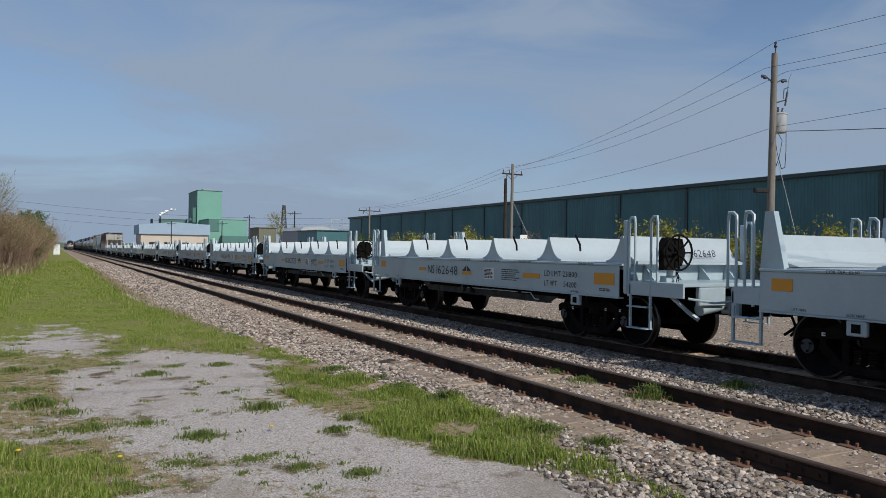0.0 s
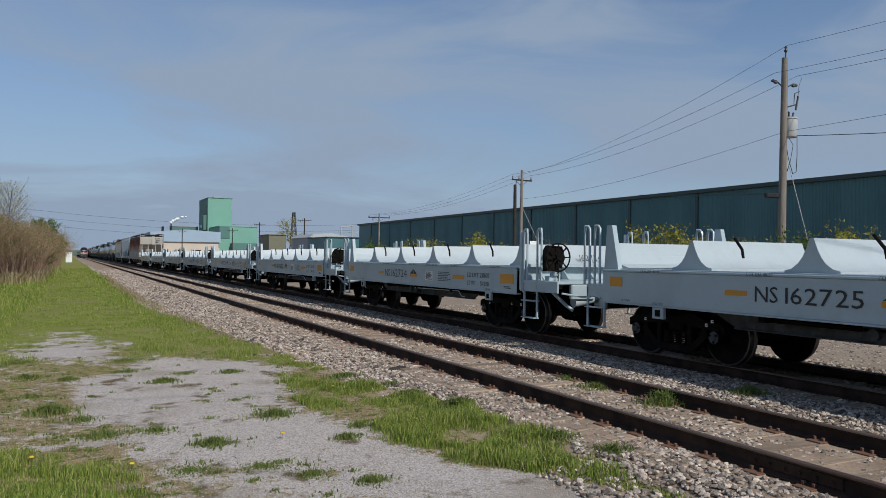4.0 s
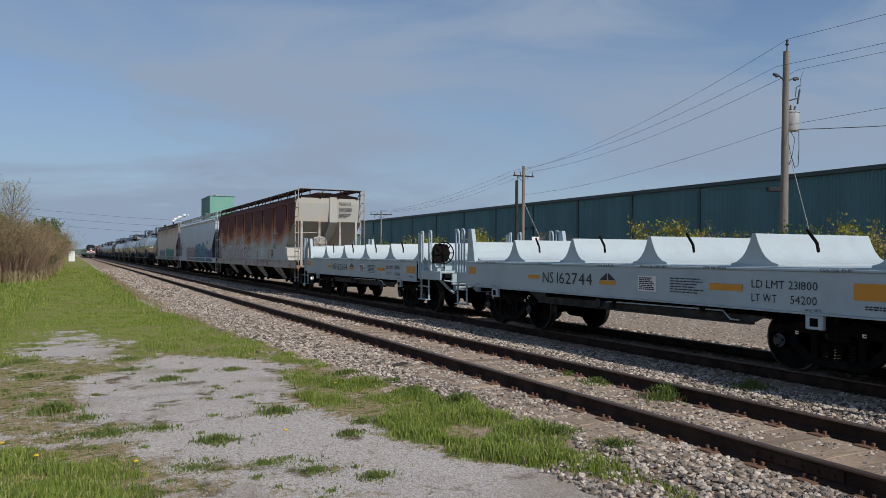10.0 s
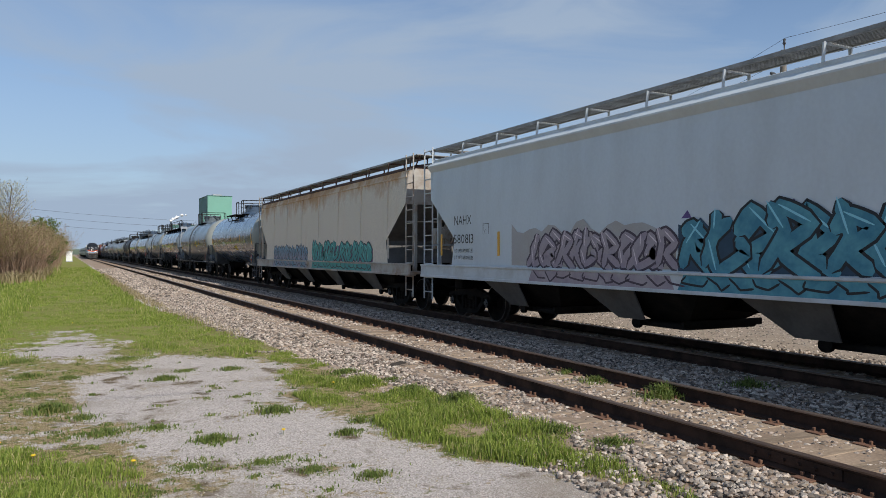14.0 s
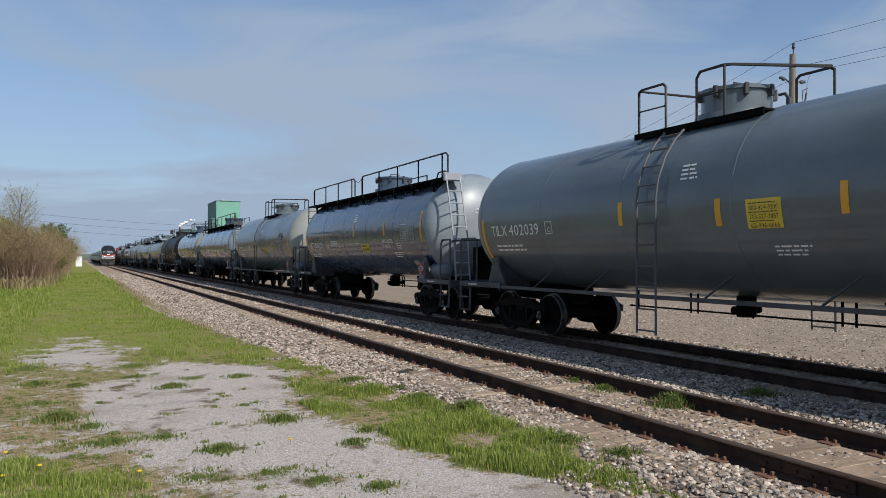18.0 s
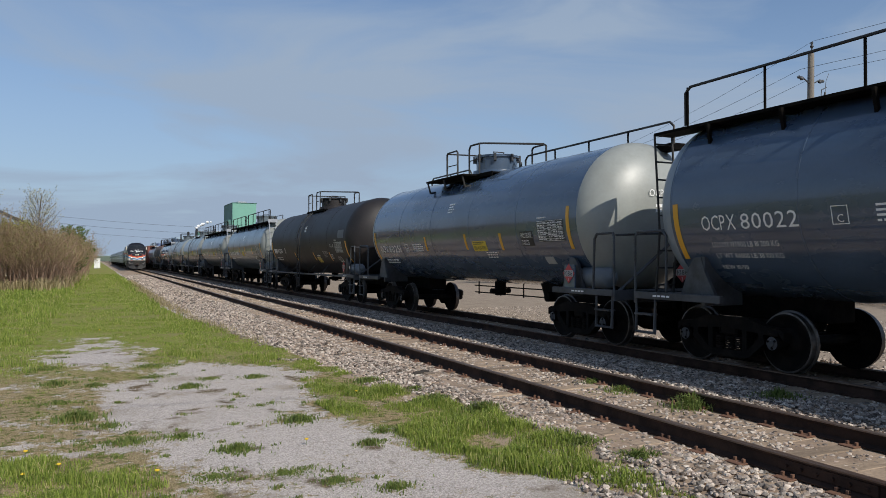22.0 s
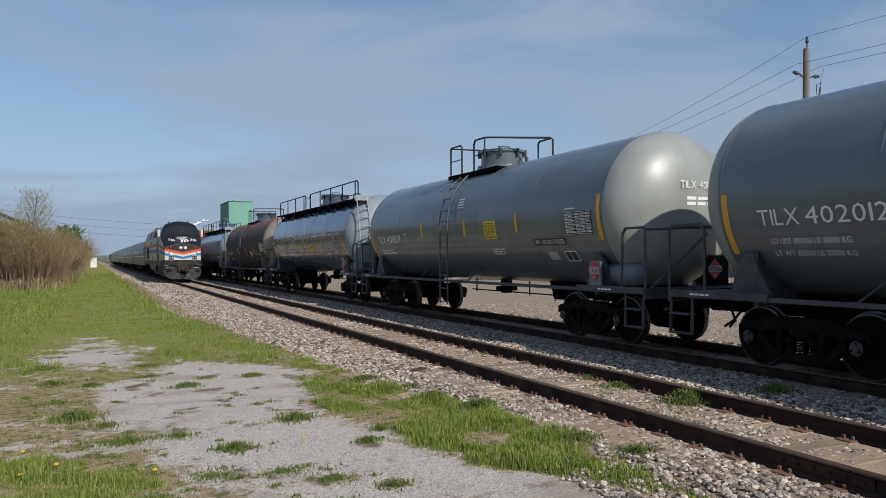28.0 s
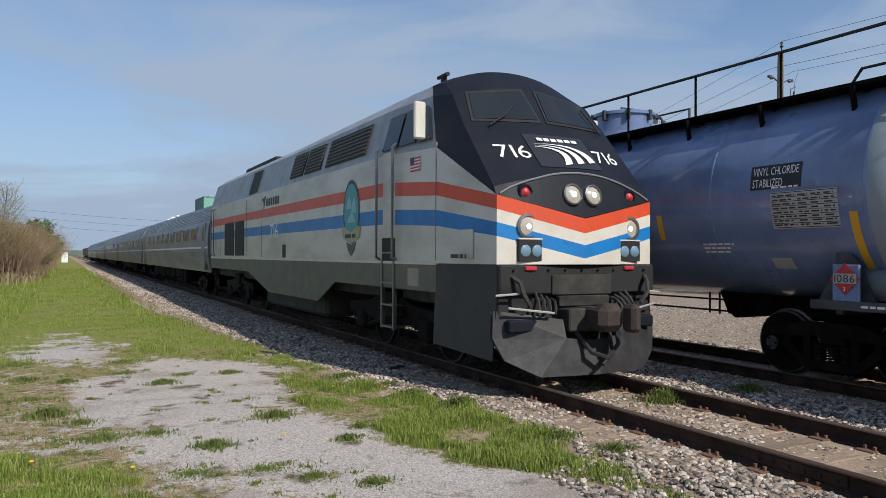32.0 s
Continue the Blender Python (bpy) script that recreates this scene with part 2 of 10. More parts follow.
# ---- materials ----
def material(name, base, rough=0.6, metal=0.0, vary=0.15, scale=3.0, fine=40.0, bump=0.1, second=None, amount=0.5, stretch=(1, 1, 1), rnd=0.0, spec=0.5, coat=0.0, island=False, edge=0.12):
    """A surface with two scales of variation: base towards second in patches, and a fine grain with relief."""
    mt = bpy.data.materials.new(name)
    mt.use_nodes = True
    nt = mt.node_tree
    n, l = nt.nodes, nt.links
    p = n["Principled BSDF"]
    p.inputs["Roughness"].default_value, p.inputs["Metallic"].default_value = rough, metal
    p.inputs["Specular IOR Level"].default_value = spec
    p.inputs["Coat Weight"].default_value = coat
    co, mp = n.new("ShaderNodeTexCoord"), n.new("ShaderNodeMapping")
    mp.inputs["Scale"].default_value = stretch
    l.new(co.outputs["Object"], mp.inputs[0])
    big, small = n.new("ShaderNodeTexNoise"), n.new("ShaderNodeTexNoise")
    big.inputs["Scale"].default_value, big.inputs["Detail"].default_value = scale, 6
    big.inputs["Roughness"].default_value = 0.62
    small.inputs["Scale"].default_value, small.inputs["Detail"].default_value = fine, 4
    l.new(mp.outputs[0], big.inputs["Vector"])
    l.new(co.outputs["Object"], small.inputs["Vector"])
    ramp = n.new("ShaderNodeMapRange")
    mid = 0.68 - 0.36 * amount
    ramp.inputs["From Min"].default_value, ramp.inputs["From Max"].default_value = mid - edge, mid + edge
    l.new(big.outputs["Fac"], ramp.inputs["Value"])
    mix = n.new("ShaderNodeMix")
    mix.data_type = "RGBA"
    b2 = second or tuple(c * (1 - vary) for c in base)
    mix.inputs[6].default_value, mix.inputs[7].default_value = (*base, 1), (*b2, 1)
    l.new(ramp.outputs[0], mix.inputs[0])
    hsv = n.new("ShaderNodeHueSaturation")
    val = n.new("ShaderNodeMapRange")
    val.inputs["To Min"].default_value, val.inputs["To Max"].default_value = 1 - vary, 1 + vary
    l.new(small.outputs["Fac"], val.inputs["Value"])
    out = val.outputs[0]
    if rnd:
        oi = n.new("ShaderNodeNewGeometry" if island else "ShaderNodeObjectInfo")
        ra, mu = n.new("ShaderNodeMapRange"), n.new("ShaderNodeMath")
        mu.operation = "MULTIPLY"
        ra.inputs["To Min"].default_value, ra.inputs["To Max"].default_value = 1 - rnd, 1 + rnd
        l.new(oi.outputs["Random Per Island" if island else "Random"], ra.inputs["Value"])
        l.new(ra.outputs[0], mu.inputs[0])
        l.new(out, mu.inputs[1])
        out = mu.outputs[0]
    l.new(out, hsv.inputs["Value"])
    l.new(mix.outputs[2], hsv.inputs["Color"])
    l.new(hsv.outputs[0], p.inputs["Base Color"])
    rr = n.new("ShaderNodeMapRange")
    rr.inputs["To Min"].default_value, rr.inputs["To Max"].default_value = max(0.02, rough - 0.12), min(1, rough + 0.12)
    l.new(big.outputs["Fac"], rr.inputs["Value"])
    l.new(rr.outputs[0], p.inputs["Roughness"])
    if bump:
        bp = n.new("ShaderNodeBump")
        bp.inputs["Strength"].default_value, bp.inputs["Distance"].default_value = bump, 0.01
        l.new(small.outputs["Fac"], bp.inputs["Height"])
        l.new(bp.outputs[0], p.inputs["Normal"])
    return mt


def plain(name, base, rough=0.5, metal=0.0, glow=0.0):
    mt = bpy.data.materials.new(name)
    mt.use_nodes = True
    p = mt.node_tree.nodes["Principled BSDF"]
    p.inputs["Base Color"].default_value = (*base, 1)
    p.inputs["Roughness"].default_value, p.inputs["Metallic"].default_value = rough, metal
    if glow:
        p.inputs["Emission Color"].default_value, p.inputs["Emission Strength"].default_value = (*base, 1), glow
    return mt


def glass(name, tint=(0.02, 0.025, 0.03)):
    mt = plain(name, tint, 0.06)
    mt.node_tree.nodes["Principled BSDF"].inputs["Specular IOR Level"].default_value = 0.8
    return mt


def ground_material():
    """Crushed limestone, and thatch with soil where the layer 'cover' says so."""
    mt = bpy.data.materials.new("ground")
    mt.use_nodes = True
    n, l = mt.node_tree.nodes, mt.node_tree.links
    p = n["Principled BSDF"]
    p.inputs["Roughness"].default_value, p.inputs["Specular IOR Level"].default_value = 1.0, 0.0
    co = n.new("ShaderNodeTexCoord")

    def noise_at(scale, detail=5, kind="ShaderNodeTexNoise"):
        t = n.new(kind)
        t.inputs["Scale"].default_value = scale
        if kind == "ShaderNodeTexNoise":
            t.inputs["Detail"].default_value = detail
        l.new(co.outputs["Object"], t.inputs["Vector"])
        return t

    def mixed(fac, a, b):
        m = n.new("ShaderNodeMix")
        m.data_type = "RGBA"
        for sock, c in ((m.inputs[6], a), (m.inputs[7], b)):
            if isinstance(c, tuple):
                sock.default_value = (*c, 1)
            else:
                l.new(c, sock)
        l.new(fac, m.inputs[0])
        return m.outputs[2]

    def span(sock, a, b):
        r = n.new("ShaderNodeMapRange")
        r.inputs["From Min"].default_value, r.inputs["From Max"].default_value = a, b
        l.new(sock, r.inputs["Value"])
        return r.outputs[0]

    cells, crumbs, patch, dirt = noise_at(85, kind="ShaderNodeTexVoronoi"), noise_at(70, 3), noise_at(0.9), noise_at(0.28, 3)
    moss = noise_at(2.3, 8)
    grey = n.new("ShaderNodeRGBToBW")
    l.new(cells.outputs["Color"], grey.inputs[0])
    stone = mixed(span(grey.outputs[0], 0.15, 0.85), (0.31, 0.273, 0.247), (0.67, 0.605, 0.56))
    stone = mixed(span(patch.outputs["Fac"], 0.55, 0.80), stone, (0.29, 0.24, 0.185))
    stone = mixed(span(moss.outputs["Fac"], 0.59, 0.69), stone, (0.15, 0.115, 0.075))
    sp = n.new("ShaderNodeSeparateXYZ")
    l.new(co.outputs["Object"], sp.inputs[0])
    lush = span(sp.outputs["Y"], 12.5, 17.5)
    thatch = mixed(span(crumbs.outputs["Fac"], 0.35, 0.65), (0.16, 0.118, 0.066), (0.47, 0.375, 0.225))
    thatch = mixed(span(noise_at(9, 8).outputs["Fac"], 0.50, 0.62), thatch, (0.12, 0.135, 0.04))
    thatch = mixed(lush, thatch, mixed(span(noise_at(14, 6).outputs["Fac"], 0.40, 0.60), (0.26, 0.22, 0.10), (0.20, 0.25, 0.055)))
    thatch = mixed(span(dirt.outputs["Fac"], 0.58, 0.8), thatch, (0.25, 0.215, 0.12))
    at = n.new("ShaderNodeAttribute")
    at.attribute_name = "cover"
    ad = n.new("ShaderNodeMath")
    ad.operation = "ADD"
    l.new(at.outputs["Fac"], ad.inputs[0])
    sh = n.new("ShaderNodeMapRange")
    sh.inputs["To Min"].default_value, sh.inputs["To Max"].default_value = -1.0, 1.0
    fr = noise_at(6, 10)
    fr.inputs["Roughness"].default_value = 0.72
    l.new(fr.outputs["Fac"], sh.inputs["Value"])
    l.new(sh.outputs[0], ad.inputs[1])
    l.new(mixed(span(ad.outputs[0], 0.42, 0.58), stone, thatch), p.inputs["Base Color"])
    bp = n.new("ShaderNodeBump")
    bp.inputs["Strength"].default_value, bp.inputs["Distance"].default_value = 0.6, 0.02
    l.new(cells.outputs["Distance"], bp.inputs["Height"])
    l.new(bp.outputs[0], p.inputs["Normal"])
    return mt


M_GROUND = ground_material()
M_BED = material("ballast_bed", (0.36, 0.265, 0.185), 0.95, vary=0.35, scale=1.2, fine=26, bump=1.0, second=(0.23, 0.165, 0.115), amount=0.45)
M_STONE = material("ballast_stone", (0.39, 0.34, 0.285), 0.9, vary=0.2, scale=9, fine=60, bump=0.5, second=(0.235, 0.18, 0.145), rnd=0.78, island=True)
M_YARD = material("yard_gravel", (0.33, 0.275, 0.22), 1.0, spec=0.0, vary=0.45, scale=2.4, fine=22, bump=1.0, second=(0.24, 0.19, 0.145), edge=0.25)
M_TIE = material("tie_wood", (0.33, 0.25, 0.175), 0.9, vary=0.3, scale=5, fine=30, bump=0.7, second=(0.22, 0.16, 0.11), stretch=(0.6, 5, 5), rnd=0.25)
M_RAIL = material("rail_rust", (0.058, 0.032, 0.022), 0.9, spec=0.2, vary=0.3, scale=3, fine=60, bump=0.3, second=(0.026, 0.016, 0.012))
M_RAILTOP = material("rail_head", (0.22, 0.165, 0.13), 0.45, 0.6, vary=0.2, scale=2, fine=50, bump=0.05, second=(0.11, 0.065, 0.045), stretch=(1, 0.1, 1))
M_PLATE = material("tie_plate_rust", (0.17, 0.085, 0.05), 0.85, vary=0.3, scale=8, fine=60, bump=0.3)
M_WHITE = material("pale_paint", (0.385, 0.47, 0.505), 0.42, vary=0.05, scale=1.2, fine=25, bump=0.03, second=(0.33, 0.40, 0.43), amount=0.25, coat=0.15)
M_DECK = material("pale_deck", (0.40, 0.46, 0.485), 0.5, vary=0.06, scale=2.0, fine=25, bump=0.04, second=(0.37, 0.415, 0.435), amount=0.3)
# blacker than paint: deep shade under the cars is put into it
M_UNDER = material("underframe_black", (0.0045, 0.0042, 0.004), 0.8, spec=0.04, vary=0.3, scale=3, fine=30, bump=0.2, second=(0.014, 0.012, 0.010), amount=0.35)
M_COILUNDER = material("underframe_grey", (0.055, 0.062, 0.066), 0.7, vary=0.25, scale=3, fine=30, bump=0.15, second=(0.02, 0.02, 0.02), amount=0.5)
# dark steel, lowered further to hold the shade around the trucks
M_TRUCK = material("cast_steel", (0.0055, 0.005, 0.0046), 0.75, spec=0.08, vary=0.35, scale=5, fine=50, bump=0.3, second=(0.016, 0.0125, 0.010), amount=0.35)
M_TREAD = material("wheel_tread", (0.14, 0.13, 0.125), 0.42, 0.8, vary=0.15, scale=4, fine=50, bump=0.05, second=(0.06, 0.055, 0.05), amount=0.5)
M_INK = plain("black_lettering", (0.02, 0.02, 0.022), 0.5)
M_CHALK = plain("white_lettering", (0.78, 0.78, 0.76), 0.5)
M_FADEDORANGE = material("faded_orange", (0.46, 0.25, 0.09), 0.6, vary=0.25, scale=5, fine=30, bump=0.0, second=(0.40, 0.30, 0.20), amount=0.4)
M_ORANGE = plain("reflective_orange", (0.62, 0.27, 0.02), 0.4)
M_YELLOW = plain("reflective_yellow", (0.72, 0.37, 0.03), 0.4)
M_NOTICE = plain("notice_yellow", (0.70, 0.52, 0.05), 0.45)
M_RED = plain("placard_red", (0.45, 0.03, 0.035), 0.45)
M_PAPER = material("decal_white", (0.74, 0.74, 0.72), 0.5, vary=0.05, scale=4, fine=40, bump=0)
M_DECAL = material("decal_grey", (0.42, 0.42, 0.40), 0.5, vary=0.1, scale=4, fine=40, bump=0)
# shade beneath the hopper bodies, put into a near-black colour
M_BAYSHADE = material("bay_shade_black", (0.014, 0.013, 0.0125), 0.8, spec=0.06, vary=0.3, scale=2, fine=25, bump=0.1, second=(0.03, 0.026, 0.023), amount=0.35)
# grey of the bay sheets; on end slopes it stands for their shade
M_BAY = material("bay_grey_slope_shade", (0.115, 0.11, 0.105), 0.7, vary=0.2, scale=2, fine=25, bump=0.1, second=(0.08, 0.076, 0.072), amount=0.45)
M_WALKRUST = material("walk_rust", (0.085, 0.05, 0.042), 0.8, vary=0.25, scale=3, fine=30, bump=0.1, second=(0.05, 0.03, 0.026))
M_WALKGREY = material("walk_galvanised", (0.34, 0.34, 0.335), 0.55, 0.3, vary=0.15, scale=3, fine=30, bump=0.05, second=(0.24, 0.235, 0.225))
M_RUSTINK = plain("faded_black_lettering", (0.07, 0.06, 0.05), 0.6)
M_GLASS = glass("dark_glass")
M_GLASS.node_tree.nodes["Principled BSDF"].inputs["Specular IOR Level"].default_value = 0.25

# ---- the ground, the ballast and the two tracks ----
NEAR_X, FAR_X = 6.25, 10.2
LOW = -0.24


def wob(x, y, s, seed=0.0):
    return noise.noise(Vector((x * s + seed, y * s - seed, seed * 1.7)))


BARE = [(-0.3, 12.3), (-0.05, 9.4), (0.4, 8.9), (0.5, 8.1), (0.44, 6.5), (0.6, 4.5), (0.8, 2.0), (4.2, 2.0), (4.25, 4.0), (4.0, 4.95), (3.7, 5.8), (3.3, 6.7), (3.1, 7.3), (3.2, 7.9), (2.9, 9.3), (2.95, 10.9), (3.45, 12.3), (3.55, 12.7), (2.7, 14.0), (1.44, 15.1), (0.6, 13.6)]


def inside_by(x, y, poly):
    """Distance to the outline, positive inside."""
    if x < -1.2 or x > 5.0 or y > 16.2:
        return -0.6
    best, odd = 9.0, False
    for (ax, ay), (bx, by) in zip(poly, poly[1:] + poly[:1]):
        dx, dy = bx - ax, by - ay
        u = max(0.0, min(1.0, ((x - ax) * dx + (y - ay) * dy) / (dx * dx + dy * dy)))
        best = min(best, math.hypot(x - ax - u * dx, y - ay - u * dy))
        if (ay > y) != (by > y) and x < ax + (y - ay) / dy * dx:
            odd = not odd
    return best if odd else -best


def cover_at(x, y):
    """1: grass and thatch, 0: bare crushed stone."""
    if not (-8 < x < 6 and 0 < y < 120):
        return 0.0 if x > 3 else 1.0
    jig = 0.45 * wob(x, y, 0.55, 3.1) + 0.45 * wob(x, y, 1.7, 7.7) + 0.4 * wob(x, y, 4.3, 1.7)
    pad = 1.0
    if y < 24 and -3 < x < 4.6:
        d = inside_by(x, y, BARE)
        pad = 0.62 - 0.75 * max(-0.5, min(0.6, d)) + jig * 0.55
        if d > 0:
            pad += 0.6 * max(0, 1 - math.hypot((x - 1.5) / 1.3, (y - 6.5) / 1.1)) * (0.6 + jig)
        else:
            q = math.hypot((x + 0.1) / 1.7, (y - 16.3) / 4.6)
            pad = min(pad, 0.95 - 0.62 * max(0, 1.25 - q) + jig * 0.8)
            if x < 0.6 and 8.2 < y < 13:
                pad = min(pad, 0.52 + jig * 0.7)
            if x > 2.6 and 9.0 < y < 12.8:
                pad = min(pad, 0.8 + jig * 0.6)
    bank = 4.05 + 0.2 * wob(0, y, 0.3, 5.0) + 0.8 * max(0, 1 - abs(y - 6.5) / 4.0) - 0.95 * min(1, max(0, (y - 13) / 10)) - 0.35 * min(1, max(0, (y - 22) / 12))
    if x > bank - 0.3:
        pad = min(pad, (bank - x) / 0.3 + 0.5 * jig)
    return max(0.0, min(1.0, pad))


def ground_z(x, y):
    z = LOW + 0.025 * wob(x, y, 0.5, 2.0) + 0.012 * wob(x, y, 2.2, 9.0)
    if y > 18:
        z -= 0.1 * min(1, (y - 18) / 20)
    return z


def spaced(a, b, fine0, fine1, step):
    out, s = [fine0], step
    while out[0] > a:
        out.insert(0, max(a, out[0] - s))
        s *= 1.35
    s, v = step, fine0
    while v < fine1 - 1e-6:
        v = min(fine1, v + step)
        out.append(v)
    while out[-1] < b:
        s *= 1.35
        out.append(min(b, out[-1] + s))
    return out


def build_ground():
    xs, ys = spaced(-3500, 3500, -7, 6, 0.13), spaced(-600, 4200, 2, 30, 0.13)
    nx, ny = len(xs), len(ys)
    vs = [(x, y, (ground_z(x, y) if -40 < x < 40 and -20 < y < 200 else -0.34)) for y in ys for x in xs]
    fs = [(j * nx + i, j * nx + i + 1, (j + 1) * nx + i + 1, (j + 1) * nx + i) for j in range(ny - 1) for i in range(nx - 1)]
    me = bpy.data.meshes.new("ground")
    me.from_pydata(vs, [], fs)
    layer = me.attributes.new("cover", "FLOAT", "POINT")
    layer.data.foreach_set("value", [cover_at(v[0], v[1]) for v in vs])
    me.materials.append(M_GROUND)
    me.polygons.foreach_set("use_smooth", [True] * len(me.polygons))
    return tagged(new("ground", me), "flat ground of worn grass and bare crushed stone", "ground", kind="structure")


def build_bed():
    b = Build()
    b.prof([(2.5, -0.45), (3.2, -0.31), (3.9, -0.24), (4.55, -0.20), (5.0, -0.185), (11.8, -0.185), (12.6, -0.3), (13.2, -0.5)], "y", -60, 900)
    ob = tagged(new("ballast_bed", b.mesh("ballast_bed", M_BED)), "bed of grey and brown crushed railway ballast", "ballast", kind="structure")
    b = Build()
    b.box(12.45, 50.0, -80, 600, -0.6, -0.195)
    tagged(new("yard", b.mesh("yard", M_YARD)), "bare tan gravel yard behind the tracks", "yard", kind="structure")
    return ob


def build_track(x, label, tie_to):
    t = thing("railway_track", pose(x, 0, 0), label, "railway track", "tracks", "structure")
    head = [(-0.036, -0.02), (-0.036, -0.006), (-0.026, 0), (0.026, 0), (0.036, -0.006), (0.036, -0.02)]
    body = [(-0.075, -0.172), (-0.075, -0.16), (-0.012, -0.135), (-0.009, -0.045), (-0.034, -0.032), (-0.036, -0.0205), (0.036, -0.0205), (0.034, -0.032), (0.009, -0.045), (0.012, -0.135), (0.075, -0.16), (0.075, -0.172)]
    for s in (-1, 1):
        xo = s * 0.7535
        r = part("rail", Build().prof([(u + xo, w) for u, w in body], "y", -60, 900), M_RAIL, t)
        part("rail_head", Build().prof([(u + xo, w) for u, w in head], "y", -60, 900), M_RAILTOP, r, "worn steel running surface")
    tie = Build().box(-1.3, 1.3, -0.11, 0.11, -0.36, -0.172, 0.012).mesh("tie", M_TIE)
    plate = Build().box(-0.19, 0.19, -0.09, 0.09, -0.1715, -0.158, 0.004)
    for sx in (-1, 1):
        for sy in (-1, 1):
            plate.box(sx * 0.098 - 0.015, sx * 0.098 + 0.015, sy * 0.05 - 0.014, sy * 0.05 + 0.014, -0.16, -0.125, 0.004)
    plate = plate.mesh("tie_plate", M_PLATE)
    rnd = random.Random(int(x * 10))
    y = 0.6
    count = 0
    while y < tie_to:
        o = part("tie", tie, None, t, at=pose(rnd.uniform(-0.04, 0.04), y, rnd.uniform(-0.012, 0.006), 0, 0, rnd.uniform(-1.2, 1.2)))
        if y < 26 and x < 8:
            for s in (-1, 1):
                part("tie_plate", plate, None, o, at=pose(s * 0.7535, 0, 0))
        y += 0.5 + rnd.uniform(-0.03, 0.03)
        count += 1
    far = Build()
    while y < 320:
        far.box(-1.3, 1.3, y - 0.11, y + 0.11, -0.36, -0.176)
        y += 0.52
    tagged(part("tie_row", far, M_TIE, t), kind="stuff")
    if x < 8:
        b = Build()
        for s in (-1, 1):
            b.box(-0.7535 + s * 0.016 - 0.012, -0.7535 + s * 0.016 + 0.012, 3.8, 4.72, -0.135, -0.04, 0.004)
            for k in range(6):
                b.cyl((-0.7535 + s * 0.02, 3.88 + k * 0.15, -0.088), (-0.7535 + s * 0.055, 3.88 + k * 0.15, -0.088), 0.016, n=6)
        part("joint_bar", b, M_RAIL, t)
    return t


def rock(rnd):
    """A broken stone of about 20 triangles."""
    t = (1 + 5 ** 0.5) / 2
    vs = [(-1, t, 0), (1, t, 0), (-1, -t, 0), (1, -t, 0), (0, -1, t), (0, 1, t), (0, -1, -t), (0, 1, -t), (t, 0, -1), (t, 0, 1), (-t, 0, -1), (-t, 0, 1)]
    k = [rnd.uniform(0.5, 1.25) for _ in vs]
    return np.array([[c * q / 1.9 for c in v] for v, q in zip(vs, k)])


ICO = np.array([(0, 11, 5), (0, 5, 1), (0, 1, 7), (0, 7, 10), (0, 10, 11), (1, 5, 9), (5, 11, 4), (11, 10, 2), (10, 7, 6), (7, 1, 8), (3, 9, 4), (3, 4, 2), (3, 2, 6), (3, 6, 8), (3, 8, 9), (4, 9, 5), (2, 4, 11), (6, 2, 10), (8, 6, 7), (9, 8, 1)])


def merged(name, verts, faces, mt, label, category, smooth=False):
    """One object from stacked numpy pieces."""
    me = bpy.data.meshes.new(name)
    nv, (nf, k) = len(verts), faces.shape
    me.vertices.add(nv)
    me.vertices.foreach_set("co", verts.astype(np.float32).ravel())
    me.loops.add(nf * k)
    me.loops.foreach_set("vertex_index", faces.astype(np.int32).ravel())
    me.polygons.add(nf)
    me.polygons.foreach_set("loop_start", np.arange(0, nf * k, k, dtype=np.int32))
    me.materials.append(mt)
    me.update(calc_edges=True)
    me.polygons.foreach_set("use_smooth", [False] * nf)
    return tagged(new(name, me), label, category, kind="stuff")


